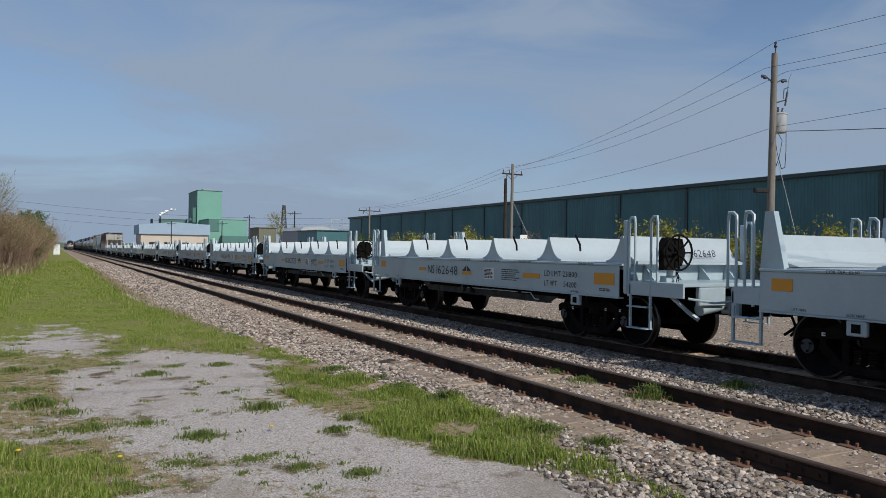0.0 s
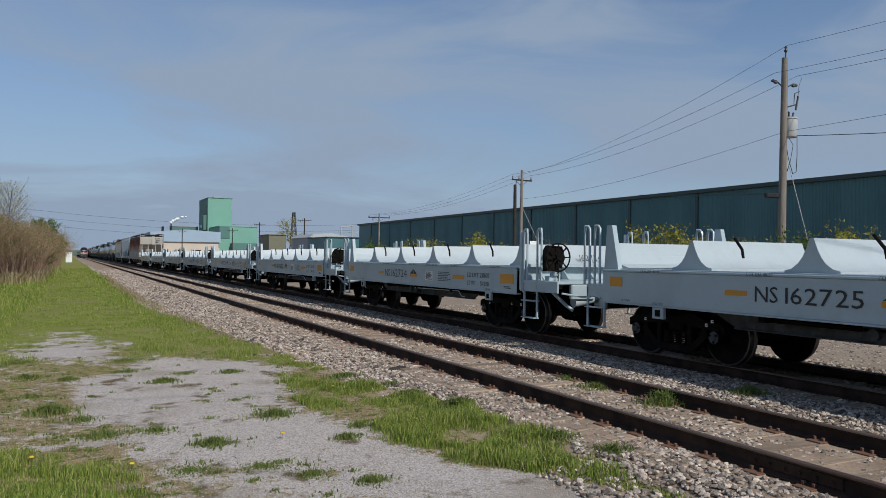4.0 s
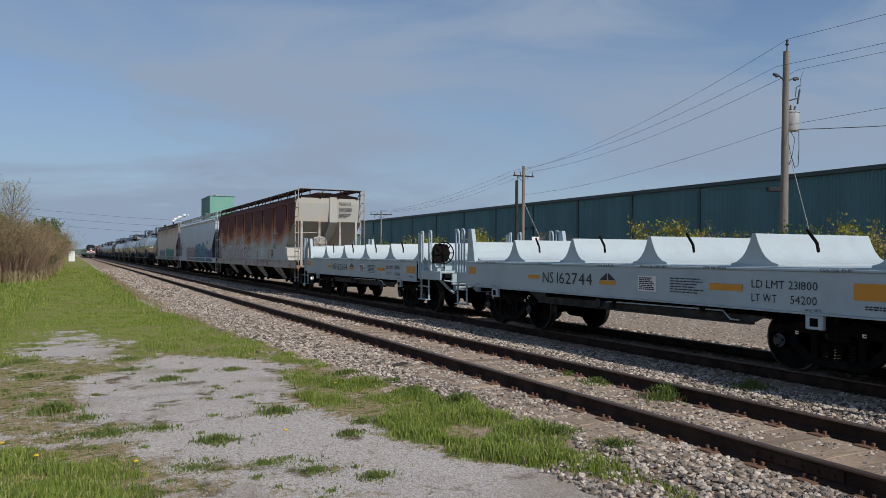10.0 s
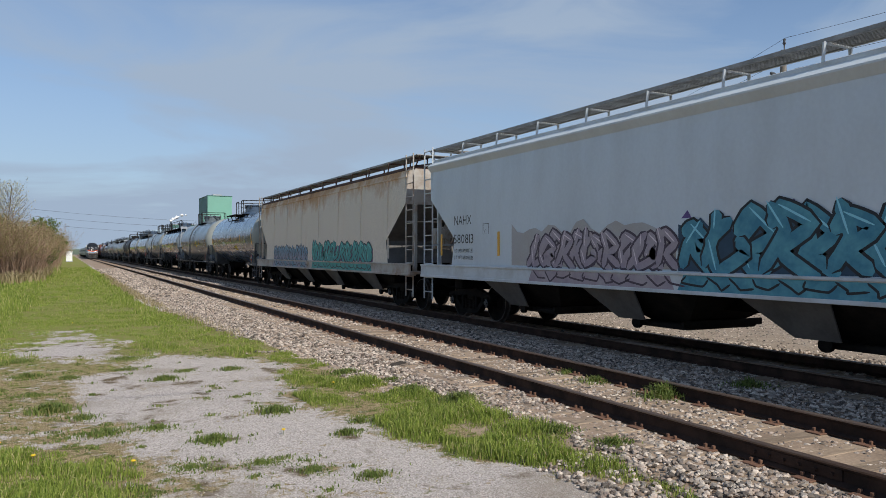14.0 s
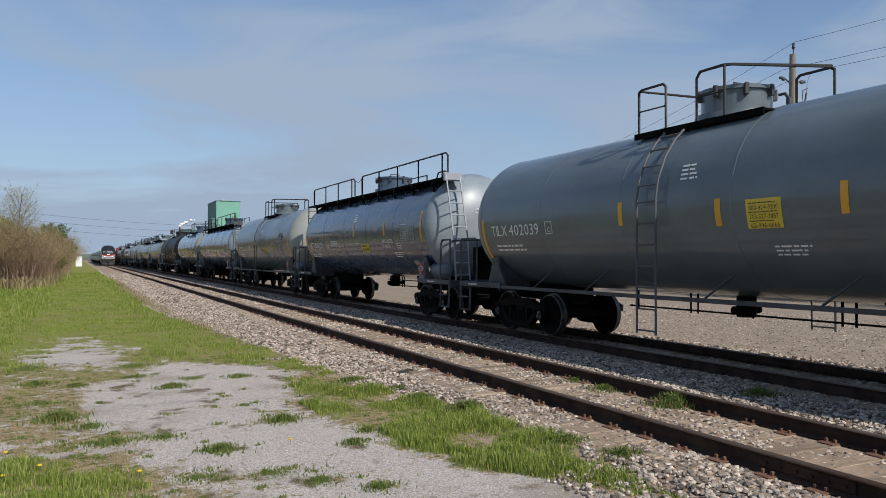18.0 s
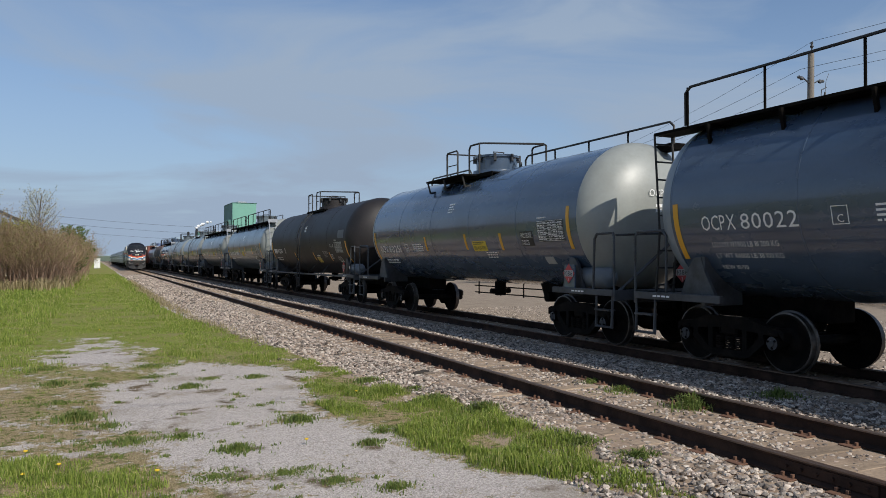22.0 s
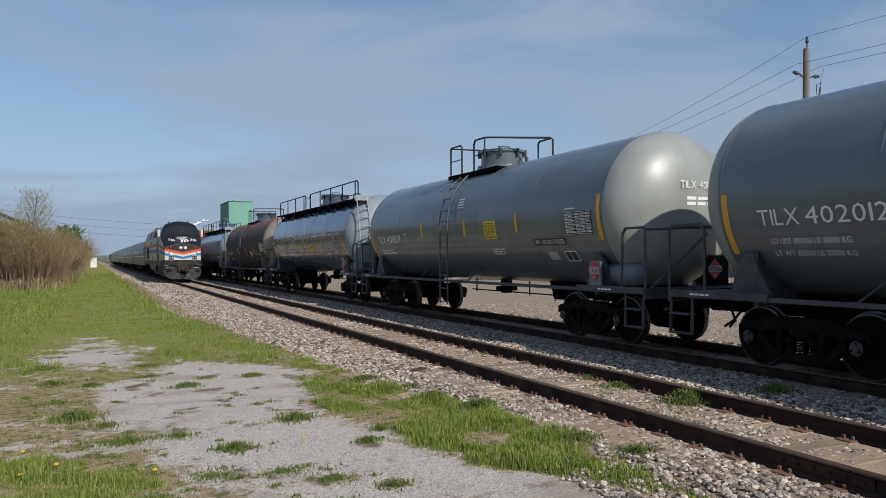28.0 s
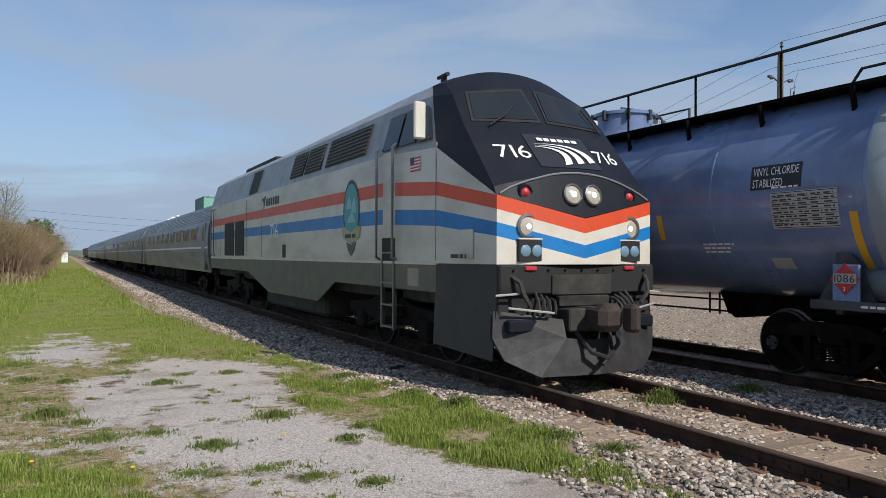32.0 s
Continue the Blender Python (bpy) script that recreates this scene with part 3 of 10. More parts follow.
def build_stones():
    rnd = random.Random(5)
    kinds = [rock(rnd) for _ in range(24)]
    V, F, k = [], [], 0

    def strew(x0, x1, y0, y1, per, lo, hi, zf):
        nonlocal k
        for _ in range(int((x1 - x0) * (y1 - y0) * per)):
            x, y = rnd.uniform(x0, x1), rnd.uniform(y0, y1)
            z = zf(x, y, rnd)
            if z is None:
                continue
            s = rnd.uniform(lo, hi)
            a, c = rnd.uniform(0, 6.28), math.cos
            ca, sa = math.cos(a), math.sin(a)
            q = kinds[rnd.randrange(24)] * s
            q = np.stack([q[:, 0] * ca - q[:, 1] * sa + x, q[:, 0] * sa + q[:, 1] * ca + y, q[:, 2] * 0.7 + z], 1)
            V.append(q)
            F.append(ICO + k)
            k += 12

    def bed(x, y, r):
        for cx in (NEAR_X, FAR_X):
            if abs(abs(x - cx) - 0.7535) < 0.09:
                return None
        if x < 5.2 and cover_at(x, y) > 0.4 + r.uniform(0, 0.4):
            return None
        base = -0.185 if x > 5.0 else max(ground_z(x, y), -0.20 - max(0, 4.55 - x) * 0.075)
        for cx in (NEAR_X, FAR_X):
            if abs(x - cx) < 0.68 and r.random() < 0.55 + 0.35 * wob(x, y, 0.8, 6.0):
                return None
            if abs(x - cx) < 1.35:
                return base - 0.002 + 0.02 * wob(x, y, 1.1, 4.0)
        return base + 0.02 + 0.03 * wob(x, y, 0.9, 4.0)

    strew(3.7, 9.6, 2.6, 14, 460, 0.012, 0.038, bed)
    strew(9.6, 12.4, 3.5, 14, 90, 0.024, 0.05, bed)
    strew(12.4, 22.0, 6.0, 26, 60, 0.010, 0.032, lambda x, y, r: -0.193)
    strew(2.9, 9.6, 14, 34, 190, 0.018, 0.046, bed)
    strew(9.6, 12.2, 14, 30, 40, 0.026, 0.055, bed)
    strew(2.8, 8.8, 34, 60, 40, 0.035, 0.07, bed)
    strew(2.8, 8.4, 60, 100, 18, 0.05, 0.09, bed)
    merged("ballast_stones", np.concatenate(V), np.concatenate(F), M_STONE, "loose angular ballast stones in grey, tan and rust", "stones")
    V.clear(), F.clear()
    k = 0

    def pebble(x, y, r):
        return ground_z(x, y) + 0.002 if cover_at(x, y) < 0.5 and x < 4.0 else None

    strew(-1.0, 4.2, 3.6, 14.5, 420, 0.003, 0.010, pebble)
    merged("pad_pebbles", np.concatenate(V), np.concatenate(F), material("pebble", (0.46, 0.42, 0.365), 1.0, spec=0.0, vary=0.15, scale=9, fine=60, bump=0.2, rnd=0.3, island=True), "small loose limestone chips on the bare stone", "pebbles")


build_ground()
build_bed()
track_near = build_track(NEAR_X, "rusty steel rails on weathered wooden ties in ballast", 75)
track_far = build_track(FAR_X, "darker steel rails on wooden ties under the freight cars", 60)
build_stones()

# ---- rolling stock: shared pieces ----
V_FREIGHT, A_FREIGHT = 12.843, 0.0019
V_PASS = 12.9
M_CAP = material("bearing_cap", (0.045, 0.048, 0.054), 0.55, vary=0.2, scale=6, fine=40, bump=0.1)
MOVERS, SPINNERS = [], []


def wheelset_mesh(r, name="wheelset"):
    b = Build()
    b.cyl((-1.05, 0, 0), (1.05, 0, 0), 0.085, n=12)
    for s in (-1, 1):
        o = (s * 0.68, 0, 0)
        prof = [(0.0, 0.10), (-0.02, 0.16), (0.03, 0.22), (0.035, r - 0.09), (0.0, r - 0.07), (0.0, r + 0.025), (0.035, r + 0.028), (0.045, r), (0.13, r - 0.004), (0.134, r - 0.028), (0.135, r - 0.06), (0.11, r - 0.09), (0.085, 0.22), (0.15, 0.15), (0.16, 0.10)]
        b.rev(prof, o, (s, 0, 0), 28, slots=[0, 0, 0, 0, 0, 1, 1, 1, 1, 0, 0, 0, 0, 0])
    for s in (-1, 1):
        b.rev([(0.0, 0.10), (0.10, 0.115), (0.13, 0.10), (0.135, 0.05), (0.15, 0.045), (0.15, 0.0)], (s * 0.98, 0, 0), (s, 0, 0), 14, slots=[0, 0, 2, 2, 2])
        for k in range(3):
            a = k * 2.094 + 0.4
            b.box(s * 1.115 - 0.012, s * 1.115 + 0.012, 0.07 * math.cos(a) - 0.014, 0.07 * math.cos(a) + 0.014, 0.07 * math.sin(a) - 0.014, 0.07 * math.sin(a) + 0.014)
    return b.mesh(name, M_TRUCK, M_TREAD, M_CAP, smooth=35)


W_FREIGHT = wheelset_mesh(0.457)
W_LOCO = wheelset_mesh(0.508)


def side_frame_mesh():
    """A cast three-piece truck's side frame: arched top, sagging foot, spring window, bearing jaws."""
    b = Build()
    x0, x1 = -1.09, -0.93
    top = [(-1.08, 0.50), (-1.08, 0.63), (-0.98, 0.68), (-0.72, 0.70), (-0.42, 0.80), (0.42, 0.80), (0.72, 0.70), (0.98, 0.68), (1.08, 0.63), (1.08, 0.50), (0.99, 0.60), (0.74, 0.57), (0.40, 0.66), (-0.40, 0.66), (-0.74, 0.57), (-0.99, 0.60)]
    for i in range(5):
        q = [top[i], top[i + 1], top[14 - i if 14 - i < 16 else 0], top[15 - i]]
        b.prof(q, "x", x0, x1)
        b.prof([(-u, w) for u, w in q], "x", x0, x1)
    b.prof([top[4], top[5], top[12], top[13]], "x", x0, x1)
    for s in (-1, 1):
        b.prof([(s * 0.70, 0.60), (s * 0.74, 0.44), (s * 0.44, 0.20), (s * 0.30, 0.16), (s * 0.30, 0.26), (s * 0.40, 0.30), (s * 0.62, 0.50), (s * 0.62, 0.60)], "x", x0, x1)
        b.box(x0, x1, min(s * 0.30, s * 0.40), max(s * 0.30, s * 0.40), 0.25, 0.68, 0.01)
        b.box(x0 - 0.02, x1, s * 0.889 - 0.10, s * 0.889 + 0.10, 0.56, 0.63, 0.015)
    b.box(x0, x1, -0.31, 0.31, 0.16, 0.27, 0.01)
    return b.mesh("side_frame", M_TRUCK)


def spring_mesh():
    b = Build()
    coil = [(-1.0 + 0.075 * math.cos(k * 0.9), 0.075 * math.sin(k * 0.9), 0.27 + 0.0052 * k) for k in range(46)]
    b.tube(coil, 0.016, 5)
    return b.mesh("spring", M_TRUCK)


SIDE_FRAME, SPRING = side_frame_mesh(), spring_mesh()
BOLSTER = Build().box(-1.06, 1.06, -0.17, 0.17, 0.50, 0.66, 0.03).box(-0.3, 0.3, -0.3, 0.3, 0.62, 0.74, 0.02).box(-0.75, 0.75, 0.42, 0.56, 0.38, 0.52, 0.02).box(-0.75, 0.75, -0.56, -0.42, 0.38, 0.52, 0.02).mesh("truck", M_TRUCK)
TURN = pose(0, 0, 0, 0, 0, 180)
CHALK_MARK = Build().box(0, 0.055, 0, 0.018, 0, 0.004).box(0, 0.055, 0.034, 0.048, 0, 0.004).box(0, 0.016, 0.018, 0.034, 0, 0.004).mesh("chalk_mark", M_CHALK)


def truck(car, y, marks=0):
    t = part("truck", BOLSTER, None, car, at=pose(0, y, 0))
    for m in (Matrix(), TURN):
        part("side_frame", SIDE_FRAME, None, t, at=m)
        for q in (-0.2, 0.0, 0.2):
            part("spring", SPRING, None, t, at=m @ pose(0, q, 0))
    for s in (-1, 1):
        w = part("wheelset", W_FREIGHT, None, t, "black steel wheels with bright worn treads", at=pose(0, s * 0.889, 0.457))
        SPINNERS.append((car, w, y + s * 0.889, 0.457))
    rnd = random.Random(int(y * 77) + marks)
    for k in range(marks):
        part("chalk_mark", CHALK_MARK, None, t, "small white stencil", at=Matrix.Translation((-1.105, rnd.uniform(-0.9, 0.9), rnd.uniform(0.5, 0.7))) @ NEAR)
    return t


def coupler(car, y, s):
    """A knuckle coupler with its shank at the end y; s: -1 at the front."""
    b = Build()
    b.box(-0.09, 0.09, min(y, y - s * 0.75), max(y, y - s * 0.75), 0.76, 0.92, 0.02)
    b.box(-0.20, 0.16, y - 0.13, y + 0.13, 0.72, 0.97, 0.05)
    b.box(0.10, 0.20, y + s * 0.10 - 0.1, y + s * 0.10 + 0.1, 0.74, 0.95, 0.04)
    part("coupler", b, M_TRUCK, car)
    part("brake_hose", Build().tube([(0.35, y - s * 0.35, 0.85), (0.36, y - s * 0.12, 0.72), (0.3, y + s * 0.02, 0.52), (0.12, y + s * 0.06, 0.42)], 0.022, 6), M_UNDER, car, smooth=60)


def grab(b, pts, r=0.014):
    b.tube(pts, r, 6)


def ladder_build(x, y0, y1, z0, z1, step=0.38, r=0.016):
    """An upright ladder in the plane x, stiles at y0 and y1."""
    b = Build()
    b.tube([(x, y0, z0), (x, y0, z1)], r * 1.3)
    b.tube([(x, y1, z0), (x, y1, z1)], r * 1.3)
    z = z0 + step * 0.5
    while z < z1:
        b.cyl((x, y0, z), (x, y1, z), r, n=6)
        z += step
    return b


def brake_wheel(parent, m, mt, r=0.28):
    b = Build()
    n = 24
    ring = [(r * math.cos(2 * math.pi * i / n), r * math.sin(2 * math.pi * i / n), 0) for i in range(n + 1)]
    b.tube(ring, 0.018, 6)
    for i in range(8):
        a = i * math.pi / 4
        b.box(0.04, r, -0.014, 0.014, -0.008, 0.008, m=Matrix.Rotation(a, 4, "Z"))
    b.cyl((0, 0, -0.05), (0, 0, 0.03), 0.06, n=10)
    return part("brake_wheel", b, mt, parent, "black spoked hand-brake wheel", at=m, smooth=50)


# ---- coil cars ----
def coil_ridge(y, z=2.0):
    """One ridge between two coil troughs, hollow-sided, right across the car."""
    half = [(0.0, z), (0.03, z - 0.005), (0.08, z - 0.14), (0.14, z - 0.26), (0.21, z - 0.35), (0.31, z - 0.42), (0.42, z - 0.45)]
    pts = [(y - u, w) for u, w in reversed(half[1:])] + [(y + u, w) for u, w in half[1:]]
    pts += [(y + 0.42, z - 0.5), (y - 0.42, z - 0.5)]
    return Build().prof(pts, "x", -1.3, 1.3)


def coil_car(m, number, tare="54200", limit="231800", detail=True):
    car = thing("coil_car", m, "new pale grey-white steel coil flat car with empty troughs", "rail car", "coil cars")
    y0, y1 = -4.72, 6.12
    for s, nm in ((-1, "side_sill"), (1, "side_sill")):
        b = Build()
        x = s * 1.48
        b.box(min(x, x - s * 0.02), max(x, x - s * 0.02), y0, y1, 0.92, 1.46, 0.004)
        b.box(min(x + s * 0.02, x - s * 0.16), max(x + s * 0.02, x - s * 0.16), y0, y1, 1.462, 1.50, 0.006)
        b.box(min(x + s * 0.015, x - s * 0.12), max(x + s * 0.015, x - s * 0.12), y0, y1, 0.89, 0.918, 0.006)
        k = y0 + 0.6
        while k < y1:
            b.box(min(x - s * 0.02, x - s * 0.10), max(x - s * 0.02, x - s * 0.10), k - 0.012, k + 0.012, 0.93, 1.455)
            k += 1.1
        part(nm, b, M_WHITE, car)
        for yy in (-3.5, 4.7):
            part("jacking_hole", Build().box(min(x + s * 0.012, x + s * 0.016), max(x + s * 0.012, x + s * 0.016), yy - 0.06, yy + 0.06, 0.74, 0.85), M_UNDER, car)
            part("jacking_pad", Build().box(min(x + s * 0.012, x - s * 0.06), max(x + s * 0.012, x - s * 0.06), yy - 0.13, yy + 0.13, 0.70, 0.888, 0.01), M_WHITE, car)
    part("deck", Build().box(-1.36, 1.36, y0 + 0.02, y1 - 0.02, 1.40, 1.52, 0.005), M_DECK, car)
    for y in (4.15, 2.0, -0.2, -2.38, -4.58):
        part("coil_ridge", coil_ridge(y), M_DECK, car, smooth=30)
    end = [(y1 - 0.5, 1.53), (y1 - 0.25, 1.6), (y1 - 0.12, 1.76), (y1 - 0.06, 1.98), (y1 + 0.0, 1.98), (y1 + 0.0, 1.53)]
    part("end_bulkhead", Build().prof(end, "x", -1.3, 1.3), M_DECK, car)
    for x in (-1.36, 1.36):
        part("corner_post", Build().prof([(y1 - 0.34, 1.5), (y1 - 0.16, 2.3), (y1 - 0.02, 2.3), (y1 + 0.05, 1.5)], "x", x - 0.05, x + 0.05), M_WHITE, car)
    part("end_plate", Build().box(-1.30, 1.30, y0 - 0.10, y0 - 0.004, 1.0, 1.54, 0.01), M_WHITE, car)
    for x in (-1.0, -0.35, 0.35, 1.0):
        part("end_gusset", Build().prof([(y0 - 0.104, 1.5), (y0 - 0.104, 1.225), (y0 - 0.38, 1.225)], "x", x - 0.012, x + 0.012), M_WHITE, car)
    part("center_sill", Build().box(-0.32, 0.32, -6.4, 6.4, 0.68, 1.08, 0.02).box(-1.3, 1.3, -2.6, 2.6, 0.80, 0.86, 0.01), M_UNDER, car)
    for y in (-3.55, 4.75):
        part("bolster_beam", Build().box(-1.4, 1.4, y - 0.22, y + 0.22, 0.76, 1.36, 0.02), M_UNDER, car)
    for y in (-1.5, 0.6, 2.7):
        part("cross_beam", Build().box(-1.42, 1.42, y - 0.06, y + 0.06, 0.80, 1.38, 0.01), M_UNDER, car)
    for x in (-1.12, 1.12):
        part("inner_sill", Build().prof([(-2.7, 0.9), (-2.2, 0.66), (3.4, 0.66), (3.9, 0.9)], "x", x - 0.02, x + 0.02).box(x - 0.06, x + 0.06, -2.2, 3.4, 0.64, 0.665, 0.004), M_COILUNDER, car)
    b = Build()
    b.cyl((-0.9, -0.7, 0.78), (-0.9, 0.3, 0.78), 0.17, n=14)
    b.tube([(-0.9, 0.3, 0.8), (-0.9, 0.6, 0.7), (-0.95, 1.2, 0.72), (-0.7, 2.2, 0.75)], 0.02)
    b.tube([(-0.6, -3.0, 0.72), (-0.6, 3.2, 0.72)], 0.025)
    part("brake_gear", b, M_COILUNDER, car, smooth=40)
    part("control_valve", Build().box(-1.3, -1.02, 0.9, 1.3, 0.66, 0.92, 0.03).cyl((-1.3, 1.1, 0.78), (-1.38, 1.1, 0.78), 0.08, n=10), M_COILUNDER, car)
    part("release_rod", Build().tube([(-1.40, -1.9, 0.84), (-1.40, 0.7, 0.82), (-1.3, 0.95, 0.8)], 0.012).tube([(-1.40, -1.9, 0.84), (-1.40, -2.05, 0.72), (-1.40, -2.2, 0.72)], 0.012), M_WHITE, car)
    for y in (3.15, 1.0, -1.2, -3.4):
        part("stake", Build().tube([(-1.30, y + 0.14, 2.02), (-1.32, y - 0.02, 1.84), (-1.33, y - 0.05, 1.72)], 0.022), M_TRUCK, car, "short black coil stake")
    for y in (-3.55, 4.75):
        truck(car, y, 3 if detail else 0)
    coupler(car, -6.88, -1)
    coupler(car, 6.88, 1)
    # end platforms, steps and rails
    for s, ye, yi in ((-1, -6.2, y0 - 0.11), (1, 6.62, y1)):
        lo, hi = min(ye, yi), max(ye, yi)
        part("end_platform", Build().box(-1.46, 1.46, lo, hi, 1.16, 1.22, 0.008).box(-1.46, -1.42, lo, hi, 0.98, 1.17, 0.006).box(1.42, 1.46, lo, hi, 0.98, 1.17, 0.006), M_WHITE, car)
        for x in (-1.44, 1.44):
            b = Build()
            yc = -5.22 if s < 0 else 6.36
            for dy in (-0.24, 0.24):
                b.box(x - 0.02, x + 0.02, yc + dy - 0.02, yc + dy + 0.02, 0.42, 1.16, 0.004)
            for z in (0.42, 0.78):
                b.box(x - 0.10, x + 0.06, yc - 0.24, yc + 0.24, z, z + 0.02, 0.004)
            part("sill_step", b, M_WHITE, car)
            b = Build()
            for yr in ((-4.93, -5.46) if s < 0 else (6.26, 6.56)):
                b = Build()
                grab(b, [(x, yr, 0.95), (x, yr, 2.25), (x, yr + s * 0.05, 2.30), (x, yr + s * 0.13, 2.30), (x, yr + s * 0.15, 2.2), (x, yr + s * 0.15, 1.2)], 0.024)
                part("handrail", b, M_WHITE, car, smooth=50)
            if s < 0:
                part("corner_post", Build().box(x - 0.05, x + 0.05, -4.92, -4.84, 1.0, 2.26, 0.008), M_WHITE, car)
    b = Build()
    b.box(-1.2, -1.06, -5.64, -5.56, 1.2, 1.9, 0.01).box(-1.28, -1.0, -5.66, -5.5, 1.2, 1.32, 0.01)
    part("brake_stand", b, M_WHITE, car)
    part("brake_gearbox", Build().prof([(-1.40, 1.42), (-1.42, 1.78), (-1.3, 1.96), (-1.0, 1.94), (-0.92, 1.7), (-1.0, 1.5), (-1.2, 1.42)], "y", -5.72, -5.55), M_TRUCK, car)
    ch = Build()
    for k in range(9):
        ch.tube([(-1.12 + 0.018 * math.cos(a), -5.74 + (0.02 * math.sin(a) if k % 2 else 0), 1.42 - k * 0.085 + 0.05 * math.sin(a)) for a in [j * math.pi / 4 for j in range(9)]], 0.009, 4)
    part("brake_chain", ch, M_TRUCK, car)
    brake_wheel(car, Matrix.Translation((-1.15, -5.80, 1.71)) @ FRONT, M_TRUCK, 0.29)
    b = Build()
    b.tube([(-1.35, -6.2, 0.98), (-1.0, -6.42, 0.92), (-0.5, -6.5, 0.95), (0.2, -6.6, 0.9)], 0.02)
    part("uncoupling_lever", b, M_WHITE, car)
    part("brake_lever", Build().tube([(-1.36, -5.6, 1.15), (-1.05, -5.95, 0.72), (-0.95, -6.05, 0.62)], 0.04), M_WHITE, car)
    part("brake_cylinder", Build().cyl((-0.95, -6.05, 0.78), (-0.35, -6.05, 0.86), 0.10, 0.08, n=12).box(-0.35, -0.2, -6.15, -5.95, 0.7, 1.0, 0.02), M_WHITE, car, smooth=40)
    part("pulling_face", Build().box(-0.42, 0.42, -6.36, -6.2, 0.66, 1.16, 0.03).box(-1.1, -0.5, -6.2, -6.1, 0.85, 1.16, 0.02), M_WHITE, car)
    # markings on the side that is seen
    X = -1.4835

    def at(y, z):
        return Matrix.Translation((X, y, z)) @ NEAR

    for y, z, w, h in ((5.92, 1.20, 0.33, 0.17), (3.3, 1.17, 0.40, 0.075), (-1.72, 1.15, 0.62, 0.10), (-4.05, 1.12, 0.56, 0.21), (0.92, 1.13, 0.46, 0.075)):
        part("reflector_strip", Build().box(0, w, 0, h, 0, 0.004), M_ORANGE, car, "orange reflective strip", at=at(y, z))
    part("badge", Build().prof([(0, 0), (0.2, 0.13), (0.2, 0)], "z", 0, 0.004).prof([(0.24, 0), (0.44, 0), (0.24, 0.13)], "z", 0, 0.004), M_INK, car, "small black triangular mark", at=at(0.91, 1.215))
    lettering("owner_mark", "NS", 0.32, at(2.76, 1.10), M_INK, car, 0.38)
    lettering("car_number", number, 0.32, at(2.26, 1.10), M_INK, car, 1.12)
    lettering("load_limit", "LD LMT " + limit, 0.16, at(-2.5, 1.215), M_INK, car, 1.05)
    lettering("light_weight", "LT WT", 0.16, at(-2.5, 1.02), M_INK, car, 0.42)
    lettering("light_weight", tare, 0.16, at(-3.14, 1.02), M_INK, car, 0.40)
    pl = part("load_table", Build().box(0, 0.44, 0, 0.26, 0, 0.003), M_PAPER, car, "white table of loading arrangements", at=at(-0.12, 1.06))
    bars("table_print", Matrix.Translation((0.03, 0.02, 0.004)), M_INK, pl, 7, 0.38, 0.22, 3)
    bars("small_print", at(-0.88, 1.06), M_INK, car, 6, 0.72, 0.26, 5, "rows of unreadable small print", 0.4)
    for y, nm in ((5.1, "COIL DIA 40-50"), (2.9, "COIL DIA 40-50"), (0.95, "COIL DIA 40-50"), (-0.2, "MAX COIL TEMP 250 F"), (-1.6, "COIL DIA 40-84"), (-3.6, "COIL DIA 40-90")):
        lettering("trough_label", nm, 0.065, Matrix.Translation((-1.502, y, 1.463)) @ NEAR, M_INK, car)
    bars("stencil", at(-4.2, 1.0), M_INK, car, 2, 0.3, 0.06, 9)
    lettering("jack_stencil", "JACK HERE", 0.05, at(-3.36, 0.935), M_INK, car)
    lettering("jack_stencil", "JACK HERE", 0.05, at(4.84, 0.935), M_INK, car)
    lettering("lift_stencil", "LIFT HERE", 0.05, at(5.6, 0.95), M_INK, car)
    lettering("end_number", number, 0.2, Matrix.Translation((0.1, y0 - 0.17, 1.64)) @ Matrix.Rotation(-0.3, 4, 'X') @ FRONT, M_INK, car, 0.6)
    return car


